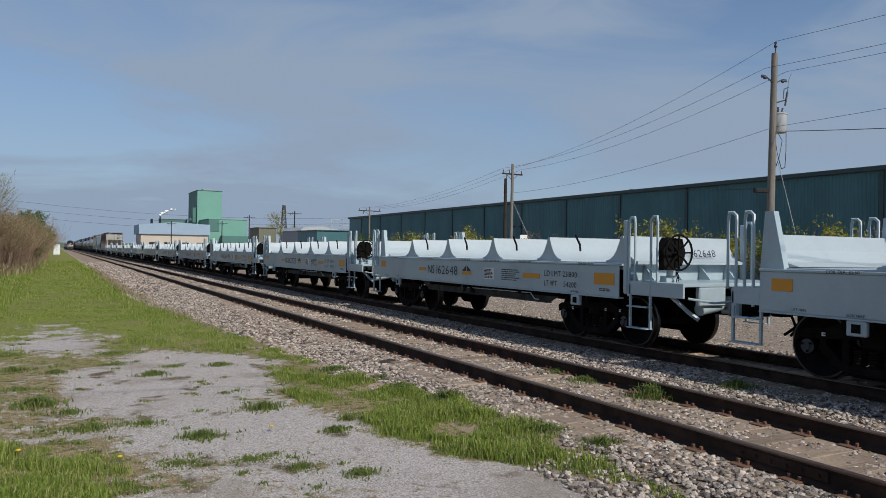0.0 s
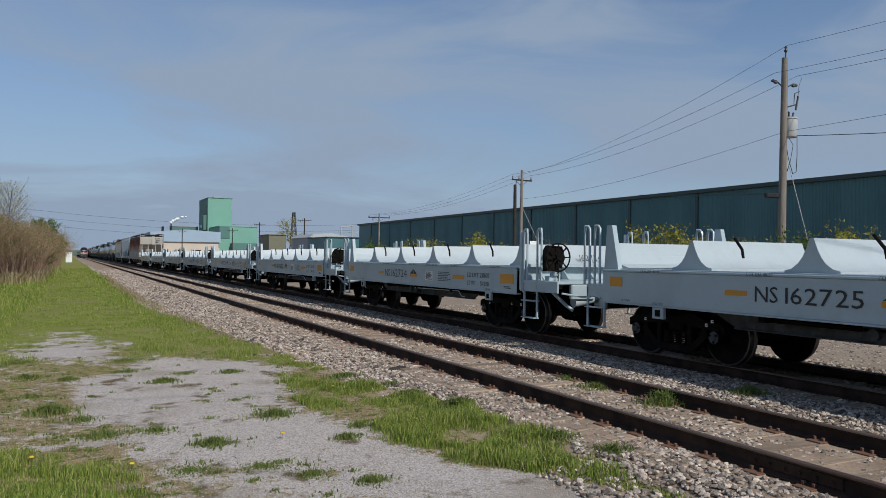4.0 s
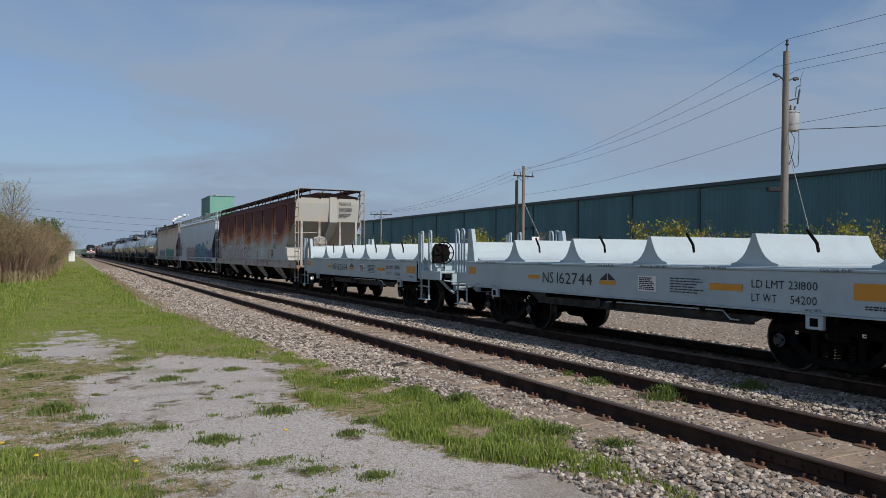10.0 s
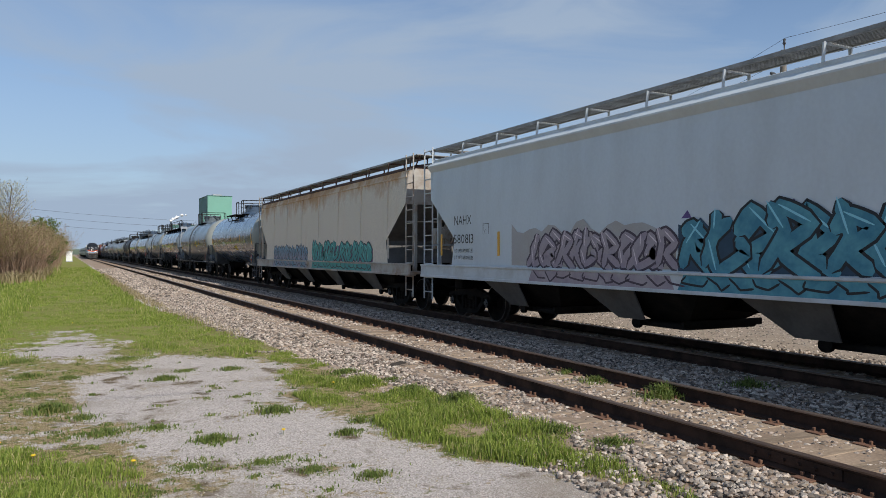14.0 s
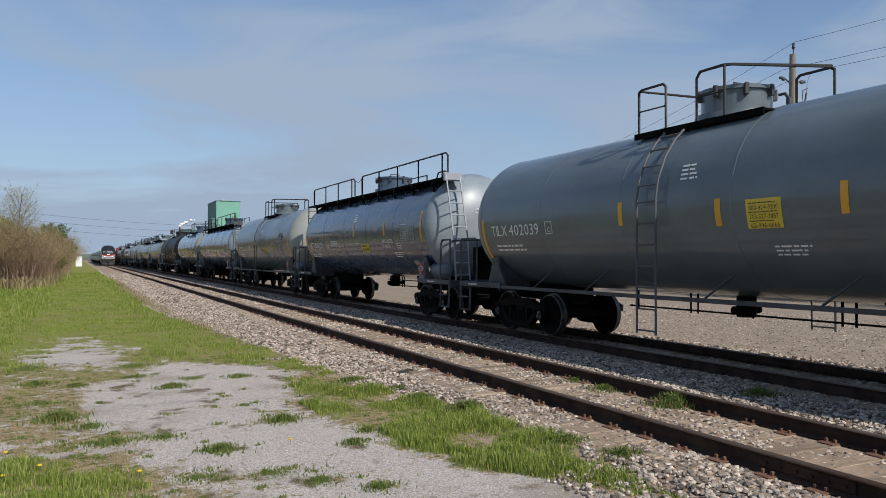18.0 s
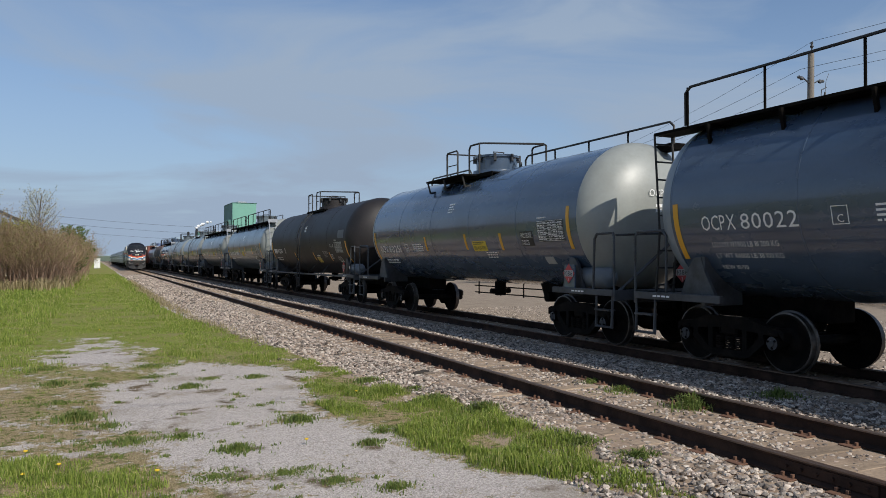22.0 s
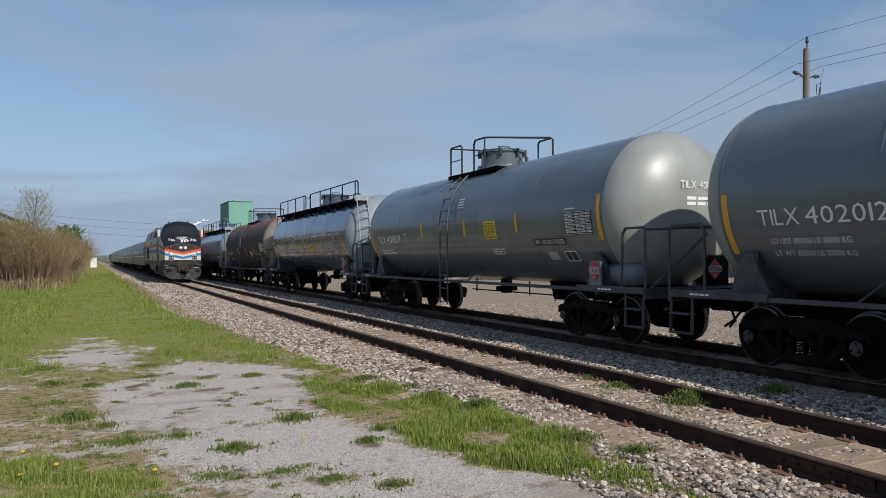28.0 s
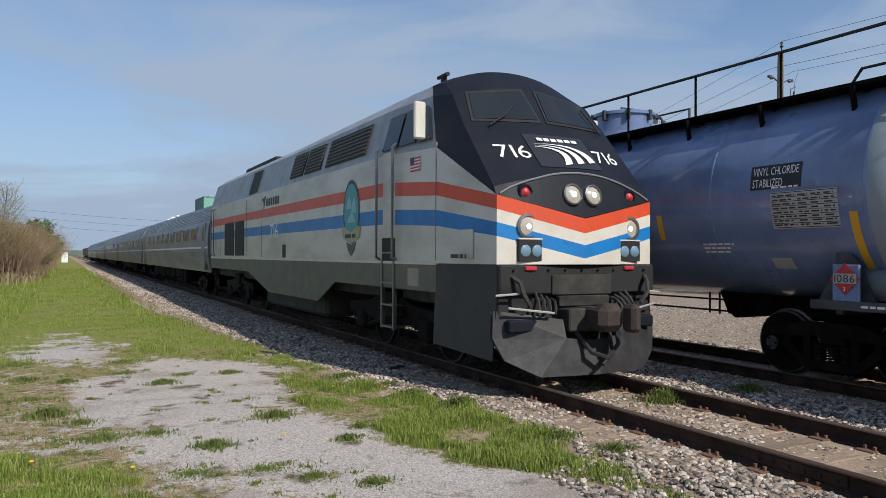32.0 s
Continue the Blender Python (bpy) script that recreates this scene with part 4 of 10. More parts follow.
# ---- covered hoppers ----
def hopper_car(m, L, body_mt, roof_mt, sill_mt, number, mark, tare=None, limit=None, graffiti=0, ink=M_INK, detail=True):
    label = {"clean": "light grey steel covered hopper car with graffiti along its foot", "rust": "covered hopper car streaked with heavy rust, white graffiti below", "tan": "faded tan covered hopper car with rust stains and teal graffiti"}[mark]
    car = thing("hopper_car", m, label, "rail car", "hopper cars")
    end_mt = M_ENDCREAM if mark == "rust" else sill_mt
    walk_mt = M_WALKRUST if mark == "rust" else M_WALKGREY
    e = L / 2 - 0.75
    # body: side plates lean in at the eaves; the ends slope back to the sill
    sec = [(-1.56, 1.38), (-1.56, 2.05), (-1.535, 3.1), (-1.50, 3.9), (-1.43, 4.13)]
    inn = [1.43, 1.43, 0.35, 0.28, 0.28] if mark == "clean" else [1.35, 1.5, 0.1, 0.0, 0.0]
    far_inn = [0.93, 0.62, -0.40, -0.42, -0.42] if mark == "rust" else [1.35, 1.5, 0.1, 0.0, 0.0]
    ys = [k / 16 for k in range(17)]
    for s in (-1, 1):
        vs = [(-s * x, -(e - back) + (2 * e - back - far) * u, z) for u in ys for (x, z), back, far in zip(sec, inn, far_inn)]
        n = len(sec)
        part("body_side", Build().add(vs, [(i * n + j, i * n + j + 1, (i + 1) * n + j + 1, (i + 1) * n + j) for i in range(16) for j in range(n - 1)]), body_mt, car, smooth=30)
    for s in (-1, 1):
        rim = [((x, s * (e - back), z), (-x, s * (e - back), z)) for (x, z), back in zip(sec, far_inn if s > 0 else inn)]
        vs = [p for q in rim[2:] for p in q]
        part("end_sheet", Build().add(vs, [(0, 1, 3, 2), (2, 3, 5, 4)]), end_mt, car)
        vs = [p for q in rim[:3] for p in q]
        # except on the rusty car, the sloping end's shade is put into a darker grey
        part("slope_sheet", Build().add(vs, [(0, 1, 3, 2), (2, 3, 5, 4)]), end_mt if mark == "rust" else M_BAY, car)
        yo = s * (e + 0.05)
        part("end_trunk", Build().box(0.0, 0.36, min(yo, s * (e - 0.05)), max(yo, s * (e - 0.05)), 3.05, 4.2, 0.02).prof([(s * (e + 0.05), 3.06), (s * (e - 1.2), 1.9), (s * (e - 1.3), 1.9), (s * (e - 0.05), 3.06)], "x", 0.0, 0.36), end_mt, car)
    seam = Build().box(-0.030, 0.030, -0.010, 0.010, 1.45, 3.86).mesh("side_seam", body_mt)
    for s in (-1, 1):
        k = -0.72 - 2.32 * 3
        while k < e - 0.5 and mark != "clean":
            part("side_seam", seam, None, car, at=pose(s * 1.535, k, 0))
            k += 2.32
        part("eave_rail", Build().box(min(s * 1.40, s * 1.46), max(s * 1.40, s * 1.46), -e, e, 4.09, 4.17, 0.01), roof_mt, car)
        if mark == "clean":
            part("crease_rail", Build().prof([(s * 1.44, 4.12), (s * 1.60, 4.0), (s * 1.60, 3.97), (s * 1.505, 3.84), (s * 1.44, 3.84)], "y", -e + 0.3, e - 0.02), body_mt, car)
        else:
            part("crease_rail", Build().box(min(s * 1.47, s * 1.525), max(s * 1.47, s * 1.525), -e + 0.05, e - 0.05, 3.87, 3.92, 0.01), body_mt, car)
    part("roof", Build().prof([(-1.43, 4.13), (-1.3, 4.22), (-0.7, 4.32), (0, 4.36), (0.7, 4.32), (1.3, 4.22), (1.43, 4.13)], "y", -e, e), roof_mt, car, smooth=40)
    for s in (-1, 1):
        part("side_sill", Build().box(min(s * 1.60, s * 1.58), max(s * 1.60, s * 1.58), -L / 2 + 0.35, L / 2 - 0.35, 1.08, 1.36, 0.006), sill_mt, car)
        part("sill_flange", Build().box(min(s * 1.62, s * 1.42), max(s * 1.62, s * 1.42), -L / 2 + 0.35, L / 2 - 0.35, 1.04, 1.10, 0.006), sill_mt, car)
        part("sill_cap", Build().box(min(s * 1.63, s * 1.50), max(s * 1.63, s * 1.50), -L / 2 + 0.35, L / 2 - 0.35, 1.34, 1.385, 0.006), sill_mt, car)
    # roof walks: bars of grating on slanting brackets along each edge
    tread = Build().box(-0.014, 0.014, -e - 0.15, e + 0.15, 4.46, 4.495).mesh("walk_bar", walk_mt)
    for s in (-1, 1):
        w = part("roof_walk", Build().box(s * 1.36 - 0.02, s * 1.36 + 0.02, -e - 0.15, e + 0.15, 4.44, 4.50).box(s * 0.86 - 0.02, s * 0.86 + 0.02, -e - 0.15, e + 0.15, 4.44, 4.50), walk_mt, car)
        for k in range(1, 10):
            part("walk_bar", tread, None, w, at=pose(s * (0.86 + 0.05 * k), 0, 0))
        leg = Build().tube([(s * 1.44, 0, 4.10), (s * 1.40, 0, 4.43), (s * 0.88, 0, 4.43), (s * 0.88, 0, 4.26)], 0.022, 5).mesh("walk_bracket", roof_mt)
        for k in range(12):
            part("walk_bracket", leg, None, w, at=pose(0, -e + 2 * e * k / 11, 0))
    k = -e + 0.7
    while k < e - 1.2:
        part("hatch_cover", Build().box(-0.35, 0.35, k, k + 1.5, 4.34, 4.44, 0.03), roof_mt, car)
        k += 1.65
    # bays: black carries the shade under the slopes, side sheets keep their paint
    for i in range(3 if L < 18 else 4):
        yc = (i - 1.5) * 3.72 - 0.75
        b = Build()
        vs = [(-1.46, yc - 1.5, 1.12), (1.46, yc - 1.5, 1.12), (1.46, yc + 1.5, 1.12), (-1.46, yc + 1.5, 1.12), (-0.62, yc - 0.45, 0.47), (0.62, yc - 0.45, 0.47), (0.62, yc + 0.45, 0.47), (-0.62, yc + 0.45, 0.47)]
        b.add(vs, [(0, 1, 5, 4), (1, 2, 6, 5), (2, 3, 7, 6), (3, 0, 4, 7), (4, 5, 6, 7), (0, 1, 2, 3)])
        bay = part("hopper_bay", b, M_BAYSHADE, car)
        for sx in (-1, 1):
            side = Build().add([(sx * (1.50 - 0.62 * (1.12 - z)), y, z) for y, z in ((yc + 1.55, 1.10), (yc + 0.02, 1.10), (yc + 0.10, 0.50), (yc + 0.80, 0.50))] + [(sx * (1.47 - 0.62 * (1.12 - z)), y, z) for y, z in ((yc + 1.55, 1.10), (yc + 0.02, 1.10), (yc + 0.10, 0.50), (yc + 0.80, 0.50))], [(0, 1, 2, 3), (7, 6, 5, 4), (0, 4, 5, 1), (1, 5, 6, 2), (2, 6, 7, 3), (3, 7, 4, 0)])
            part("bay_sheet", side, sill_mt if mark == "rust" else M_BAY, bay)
        part("outlet_gate", Build().box(-0.85, 0.85, yc - 0.62, yc + 0.55, 0.37, 0.47, 0.02).box(-0.95, 0.95, yc - 0.66, yc - 0.60, 0.41, 0.53, 0.01).cyl((-1.08, yc + 0.35, 0.45), (1.08, yc + 0.35, 0.45), 0.045, n=8), M_BAYSHADE, bay)
        part("gate_capstan", Build().cyl((-1.10, yc + 0.35, 0.45), (-1.02, yc + 0.35, 0.45), 0.11, n=10), M_TRUCK, bay)
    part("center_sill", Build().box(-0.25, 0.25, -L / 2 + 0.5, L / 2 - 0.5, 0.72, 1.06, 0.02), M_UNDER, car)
    ty = L / 2 - 2.15
    for y in (-ty, ty):
        truck(car, y)
        part("bolster_beam", Build().box(-1.4, 1.4, y - 0.2, y + 0.2, 0.78, 1.08, 0.02).box(-1.2, 1.2, y + (1.2 if y < 0 else -1.25), y + (1.25 if y < 0 else -1.2), 1.1, 2.2), M_UNDER, car)
    coupler(car, -L / 2, -1)
    coupler(car, L / 2, 1)
    # ends: platform, ladders, slanting supports
    for s in (-1, 1):
        ye = s * (L / 2 - 0.35)
        part("end_platform", Build().box(-1.58, 1.58, min(ye, ye - s * 0.6), max(ye, ye - s * 0.6), 1.08, 1.16, 0.01), sill_mt, car)
        for x in (-1.25, -0.45, 0.5, 1.25):
            part("end_post", Build().box(x - 0.05, x + 0.05, min(s * (e + 0.02), s * (e - 0.06)), max(s * (e + 0.02), s * (e - 0.06)), 1.08, 3.1, 0.01), sill_mt, car)
        for x in (-1.5, 1.5):
            part("ladder", ladder_build(x, ye - s * 0.02, ye - s * 0.52, 0.45 if x < 0 else 1.1, 2.5 if mark == "rust" and s > 0 else 4.52), sill_mt, car)
        part("end_walk", Build().box(-1.4, 1.4, min(s * (e - 0.1), ye), max(s * (e - 0.1), ye), 4.47, 4.495, 0.005), walk_mt, car)
        for x in (-1.3, -0.4, 0.4, 1.3):
            part("walk_brace", Build().tube([(x, s * e, 4.1), (x, ye, 4.46)], 0.02), roof_mt, car)
        b = Build()
        for z in (1.9, 2.6):
            b.tube([(-1.5, ye - s * 0.5, z), (-0.4, ye - s * 0.5, z), (-0.4, ye - s * 0.5, 1.1)], 0.018)
        part("end_rail", b, sill_mt, car)
    if detail:
        brake_wheel(car, Matrix.Translation((-0.55, -L / 2 + 0.30, 2.15)) @ FRONT, sill_mt, 0.28)
        part("brake_box", Build().box(-0.8, -0.3, -L / 2 + 0.36, -L / 2 + 0.62, 1.8, 2.4, 0.04), sill_mt, car, smooth=40)
        part("air_reservoir", Build().cyl((0.3, -L / 2 + 0.9, 1.5), (1.1, -L / 2 + 0.9, 1.5), 0.2, n=14), sill_mt, car, smooth=40)

    def at(y, z):
        return Matrix.Translation((-1.565 + max(0, z - 1.62) * 0.022 - 0.001, y, z)) @ Matrix.Rotation(0, 4, "Y") @ NEAR

    if number:
        yb = 7.62 if mark != "rust" else 8.18
        lettering("owner_mark", "NAHX", 0.33, at(yb, 2.38), ink, car, 0.88)
        lettering("end_mark", "NAHX\n" + number, 0.26, Matrix.Translation((0.45, -e - 0.006, 3.82)) @ FRONT, ink, car, 0.62)
        lettering("car_number", number, 0.33, at(yb, 1.92), ink, car, 1.2 if mark == "rust" else 1.0)
        if limit:
            lettering("load_limit", "LD LMT " + limit + " LBS", 0.13, at(yb - 0.05, 1.70), ink, car, 0.95)
            lettering("light_weight", "LT WT " + tare + " LBS", 0.13, at(yb - 0.05, 1.53), ink, car, 0.95)
        bt = Build()
        part("plate_mark", bt.box(0, 0.26, 0, 0.012, 0, 0.003).box(0, 0.26, 0.26, 0.272, 0, 0.003).box(0, 0.012, 0.012, 0.26, 0, 0.003).box(0.248, 0.26, 0.012, 0.26, 0, 0.003), ink, car, at=at(yb - 1.45, 2.1))
        lettering("plate_letter", "C", 0.15, at(yb - 1.52, 2.13), ink, car)
        bars("stencil", at(-5.35, 2.35), ink, car, 3, 0.75, 0.24, 12)
        bars("stencil", at(-5.4, 1.9), ink, car, 3, 0.45, 0.26, 14)
        if mark == "rust":
            lettering("lessee", "PRODUCTS CO.", 0.19, at(0.25, 1.86), M_RUSTINK, car, 1.0)
            bars("lessee_print", at(1.33, 1.86), M_RUSTINK, car, 1, 1.0, 0.15, 33)
            bars("lessee_print", at(0.85, 1.5), M_RUSTINK, car, 1, 1.3, 0.07, 34)
        bars("end_stencil", Matrix.Translation((0.45, -e - 0.006, 3.32)) @ FRONT, ink, car, 2, 0.55, 0.16, 15)
        if mark == "rust":
            for y, z, hh in ((8.44, 1.42, 0.70), (0.66, 1.96, 0.30), (-1.92, 1.42, 0.40), (-4.38, 1.42, 0.50)):
                part("reflector_strip", Build().box(0, 0.19, 0, hh, 0, 0.004), M_FADEDORANGE, car, "faded orange reflective strip", at=at(y, z))
            dp = part("dark_decal", Build().box(0, 0.46, 0, 0.36, 0, 0.004), M_INK, car, "black decal with white print", at=at(-4.91, 1.48))
            for u in (0.03, 0.25):
                bars("decal_print", Matrix.Translation((u, 0.03, 0.005)), M_CHALK, dp, 5, 0.18, 0.30, int(u * 100), "", 0.25)
            ring = Build()
            ribbon(ring, [(0.42 * math.cos(k * 0.52) * (1 + 0.12 * math.sin(3 * k)), 0.27 * math.sin(k * 0.52)) for k in range(13)], 0.02, 0.002)
            for k in range(4):
                ribbon(ring, [(-0.28 + 0.14 * k, -0.14), (-0.24 + 0.14 * k, 0.13), (-0.14 + 0.14 * k, 0.04), (-0.2 + 0.14 * k, -0.12)], 0.022, 0.002)
            part("chalk_scrawl", ring, M_CHALK, car, "white looping chalk scrawl", at=at(-3.08, 1.68))
        else:
            for y in (8.35, 5.5, -e + 1.7):
                part("reflector_strip", Build().box(0, 0.1, 0, 0.55, 0, 0.004), M_YELLOW, car, "yellow reflective strip", at=at(y, 1.62))
    if graffiti:
        spray(car, at, graffiti, e)
    return car


def bent_strokes(rnd):
    """Two or three crossing hooks and blades that fill a unit square."""
    lean = rnd.uniform(-0.1, 0.15)
    hook = [(rnd.uniform(0.0, 0.2), rnd.uniform(0.55, 0.8)), (0.3, rnd.uniform(0.9, 1.1)), (0.75 + lean, rnd.uniform(0.6, 0.8)), (0.35, rnd.uniform(0.3, 0.45)), (0.8, 0.02)]
    blade = [(rnd.uniform(0.1, 0.4) - 0.25, rnd.uniform(-0.02, 0.1)), (0.25 + lean, rnd.uniform(0.5, 0.7)), (rnd.uniform(0.0, 0.5), rnd.uniform(1.0, 1.2))]
    swell = [(rnd.uniform(0.45, 0.6), rnd.uniform(0.9, 1.05)), (0.1, rnd.uniform(0.45, 0.6)), (0.35, rnd.uniform(0.0, 0.1)), (0.9, rnd.uniform(0.25, 0.4)), (0.7, rnd.uniform(0.5, 0.6))]
    return rnd.choice(([hook, blade], [swell, blade], [hook, swell]))


def ribbon(b, pts, w, z):
    """A flat stroke of width w with pointed ends, in steps round its bends."""
    P = [Vector((u, v)) for u, v in pts]
    fine = []
    for i in range(len(P) - 1):
        p0, p1, p2, p3 = P[max(0, i - 1)], P[i], P[i + 1], P[min(len(P) - 1, i + 2)]
        for k in range(4):
            t = k / 4
            fine.append(0.5 * (2 * p1 + (p2 - p0) * t + (2 * p0 - 5 * p1 + 4 * p2 - p3) * t * t + (3 * p1 - p0 - 3 * p2 + p3) * t ** 3) * 0.45 + p1.lerp(p2, t) * 0.55)
    fine.append(P[-1])
    vs = []
    for i, p in enumerate(fine):
        d = (fine[min(i + 1, len(fine) - 1)] - fine[max(i - 1, 0)]).normalized()
        n = Vector((-d.y, d.x)) * (w / 2 * (0.35 if i in (0, len(fine) - 1) else 1.0))
        vs += [(p.x + n.x, p.y + n.y, z), (p.x - n.x, p.y - n.y, z)]
    b.add(vs, [(2 * i, 2 * i + 1, 2 * i + 3, 2 * i + 2) for i in range(len(fine) - 1)])


def spray(car, at, kind, e):
    """Sprayed pieces: a soft ground, interlocking bent strokes in bold outline, glints; no words."""
    rnd = random.Random(kind + 3)
    # runs: far end, near end, foot, height, fill, second fill, outline, ground, stroke width
    runs = {
        1: [(6.75, 0.75, 1.42, 0.80, (0.43, 0.37, 0.37), (0.55, 0.49, 0.50), (0.03, 0.025, 0.028), None, 0.16), (-5.9, -7.2, 1.55, 0.5, (0.55, 0.53, 0.52), (0.6, 0.6, 0.6), (0.5, 0.5, 0.5), None, 0.05)],
        2: [(4.2, 0.0, 1.42, 0.62, (0.31, 0.25, 0.30), (0.40, 0.34, 0.36), (0.07, 0.045, 0.07), (0.40, 0.355, 0.33), 0.13), (-0.05, -5.1, 1.40, 0.86, (0.04, 0.20, 0.29), (0.10, 0.33, 0.40), (0.006, 0.008, 0.014), (0.02, 0.06, 0.11), 0.20), (-5.3, -8.1, 1.40, 0.5, (0.045, 0.19, 0.30), (0.12, 0.10, 0.28), (0.012, 0.016, 0.03), (0.10, 0.06, 0.22), 0.16)],
        3: [(6.2, 0.7, 1.40, 0.55, (0.30, 0.27, 0.34), (0.10, 0.26, 0.36), (0.02, 0.03, 0.04), (0.10, 0.24, 0.34), 0.13), (0.05, -6.5, 1.40, 0.62, (0.03, 0.27, 0.27), (0.08, 0.36, 0.32), (0.015, 0.02, 0.03), (0.16, 0.10, 0.22), 0.14)],
    }[kind]
    for gi, (ya, yb, z0, h, fa, fb, ink, base, sw) in enumerate(runs):
        fill = material("spray_fill", fa, 0.55, vary=0.12, scale=2.4, fine=20, bump=0.02, second=fb, amount=0.5, edge=0.10, stretch=(1, 1, 1.8))
        line = material("spray_outline", ink, 0.5, vary=0.2, scale=4, fine=30, bump=0.0)
        glint = plain("spray_glint", tuple(min(0.8, c * 1.5 + 0.12) for c in fb), 0.5)
        if base:
            soft = material("spray_ground", base, 0.6, vary=0.2, scale=2.0, fine=25, bump=0.02, second=tuple(c * 0.7 for c in base), amount=0.5, edge=0.2)
            n = max(6, int((ya - yb) / 0.22))
            up = [(-(ya - yb) * k / n, h * (0.62 + 0.30 * abs(math.sin(k * 1.7 + gi)) + rnd.uniform(-0.08, 0.08))) for k in range(n + 1)]
            vs, fs = [], []
            for u, v in up:
                vs += [(-u, 0.0, 0.001), (-u, v, 0.001)]
            fs = [(2 * k, 2 * k + 2, 2 * k + 3, 2 * k + 1) for k in range(n)]
            part("spray_ground", Build().add(vs, fs), soft, car, at=at(ya, z0))
            part("sill_spray", Build().add([(0.02, 0.0, 0.0), (ya - yb, 0.0, 0.0), (ya - yb - 0.1, 0.22, 0.0), (0.15, 0.24, 0.0)], [(0, 1, 2, 3)]), fill, car, at=Matrix.Translation((-1.6045, ya, 1.10)) @ NEAR)
            low = Build()
            for k in range(int((ya - yb) / 0.42)):
                u = 0.2 + 0.42 * k
                ribbon(low, [(u, 0.22), (u + rnd.uniform(-0.1, 0.2), 0.12), (u + rnd.uniform(0.15, 0.4), rnd.uniform(0.02, 0.1)), (u + 0.45, rnd.uniform(0.06, 0.2))], 0.035, 0.0012)
            part("sill_stroke", low, line, car, at=Matrix.Translation((-1.6045, ya, 1.10)) @ NEAR)
        y, i = ya, 0
        while y > yb + 0.3:
            forms = bent_strokes(rnd)
            w = h * rnd.uniform(0.78, 1.05)
            hh = h * rnd.uniform(0.85, 1.08)
            sk = rnd.uniform(-0.12, 0.22)
            bo, bf, bg = Build(), Build(), Build()
            d = 0.0022 + 0.0014 * (i % 2)
            for k, st in enumerate(forms):
                pts = [((u + sk * v + rnd.uniform(-0.05, 0.05)) * w, (v + rnd.uniform(-0.05, 0.05)) * hh) for u, v in st]
                if k == 0 and i % 3 == 0:
                    pts.append((pts[-1][0] + 0.22 * w, pts[-1][1] - 0.12))
                ribbon(bo, pts, sw + (0.085 if kind > 1 else 0.045), d + 0.0002 * k)
                if sw > 0.06:
                    ribbon(bf, pts, sw, d + 0.0006 + 0.0002 * k)
                    ribbon(bg, [(u - sw * 0.15, v + sw * 0.14) for u, v in pts[1:3]], sw * 0.16, d + 0.0012 + 0.0002 * k)
            m_ = at(y, z0)
            part("spray_outline", bo, line, car, at=m_)
            if sw > 0.06:
                part("spray_fill", bf, fill, car, at=m_)
                part("spray_glint", bg, glint, car, at=m_)
            y -= w * 0.62
            i += 1
    if kind == 2:
        purple = material("spray_purple", (0.11, 0.06, 0.22), 0.5, vary=0.15, scale=3, fine=25, bump=0.0, second=(0.07, 0.04, 0.15), amount=0.4)
        for y, w, h in ((-0.2, 0.34, 0.2), (-2.1, 0.42, 0.26), (-2.9, 0.3, 0.18), (-3.6, 0.36, 0.3)):
            part("spray_spike", Build().add([(-w / 2, 0, 0.0015), (w / 2, 0, 0.0015), (w * 0.1, h, 0.0015)], [(0, 1, 2)]), purple, car, at=at(y, 2.16))
        part("spray_tail", Build().add([(-1.0, 0.0, 0.0055), (1.3, 0.0, 0.0055), (0.5, 0.16, 0.0055), (0.1, 0.32, 0.0055), (-0.25, 0.13, 0.0055)], [(0, 1, 2, 3, 4)]), purple, car, at=at(-7.0, 1.41))
        haze = material("spray_faded", (0.40, 0.36, 0.335), 0.6, vary=0.1, scale=2.0, fine=25, bump=0.02, second=(0.43, 0.43, 0.43), amount=0.5, edge=0.25)
        pts = [(0.0, 0.0), (4.6, 0.0)] + [(4.6 - 0.23 * k, 0.62 + 0.22 * abs(math.sin(k * 2.3)) + 0.08 * math.sin(k * 5.1)) for k in range(21)]
        part("faded_patch", Build().add([(u, v, 0.0004) for u, v in pts], [tuple(range(len(pts)))]), haze, car, at=at(4.9, 1.42))


# ---- tank cars ----
TANK_R, TANK_Z = 1.53, 2.60
POST = Build().tube([(0, 0, -0.10), (0, 0, 0.61)], 0.022).mesh("rail_post", M_UNDER)


def bend(ob, y, z, dx=0.0, dz=0.0):
    """Lays a flat mark round the tank's curve: its left foot at y and height z."""
    a0 = math.asin(max(-0.99, min(0.99, (z - TANK_Z) / TANK_R)))
    me = ob.data
    for v in me.vertices:
        a, r = a0 + (v.co.y + dz) / TANK_R, TANK_R + 0.004 + v.co.z
        v.co = (-r * math.cos(a), y - v.co.x - dx, TANK_Z + r * math.sin(a))
    me.update()
    ob.matrix_basis = Matrix()
    return ob


def sheet(w, h, n=1, t=0.003):
    """A thin flat panel in n steps up its height, ready to bend."""
    vs = [(x, h * k / n, z) for k in range(n + 1) for x, z in ((0, 0), (w, 0), (w, t), (0, t))]
    fs = [(4 * k + i, 4 * k + (i + 1) % 4, 4 * k + 4 + (i + 1) % 4, 4 * k + 4 + i) for k in range(n) for i in range(4)] + [(3, 2, 1, 0), (4 * n, 4 * n + 1, 4 * n + 2, 4 * n + 3)]
    return Build().add(vs, fs)


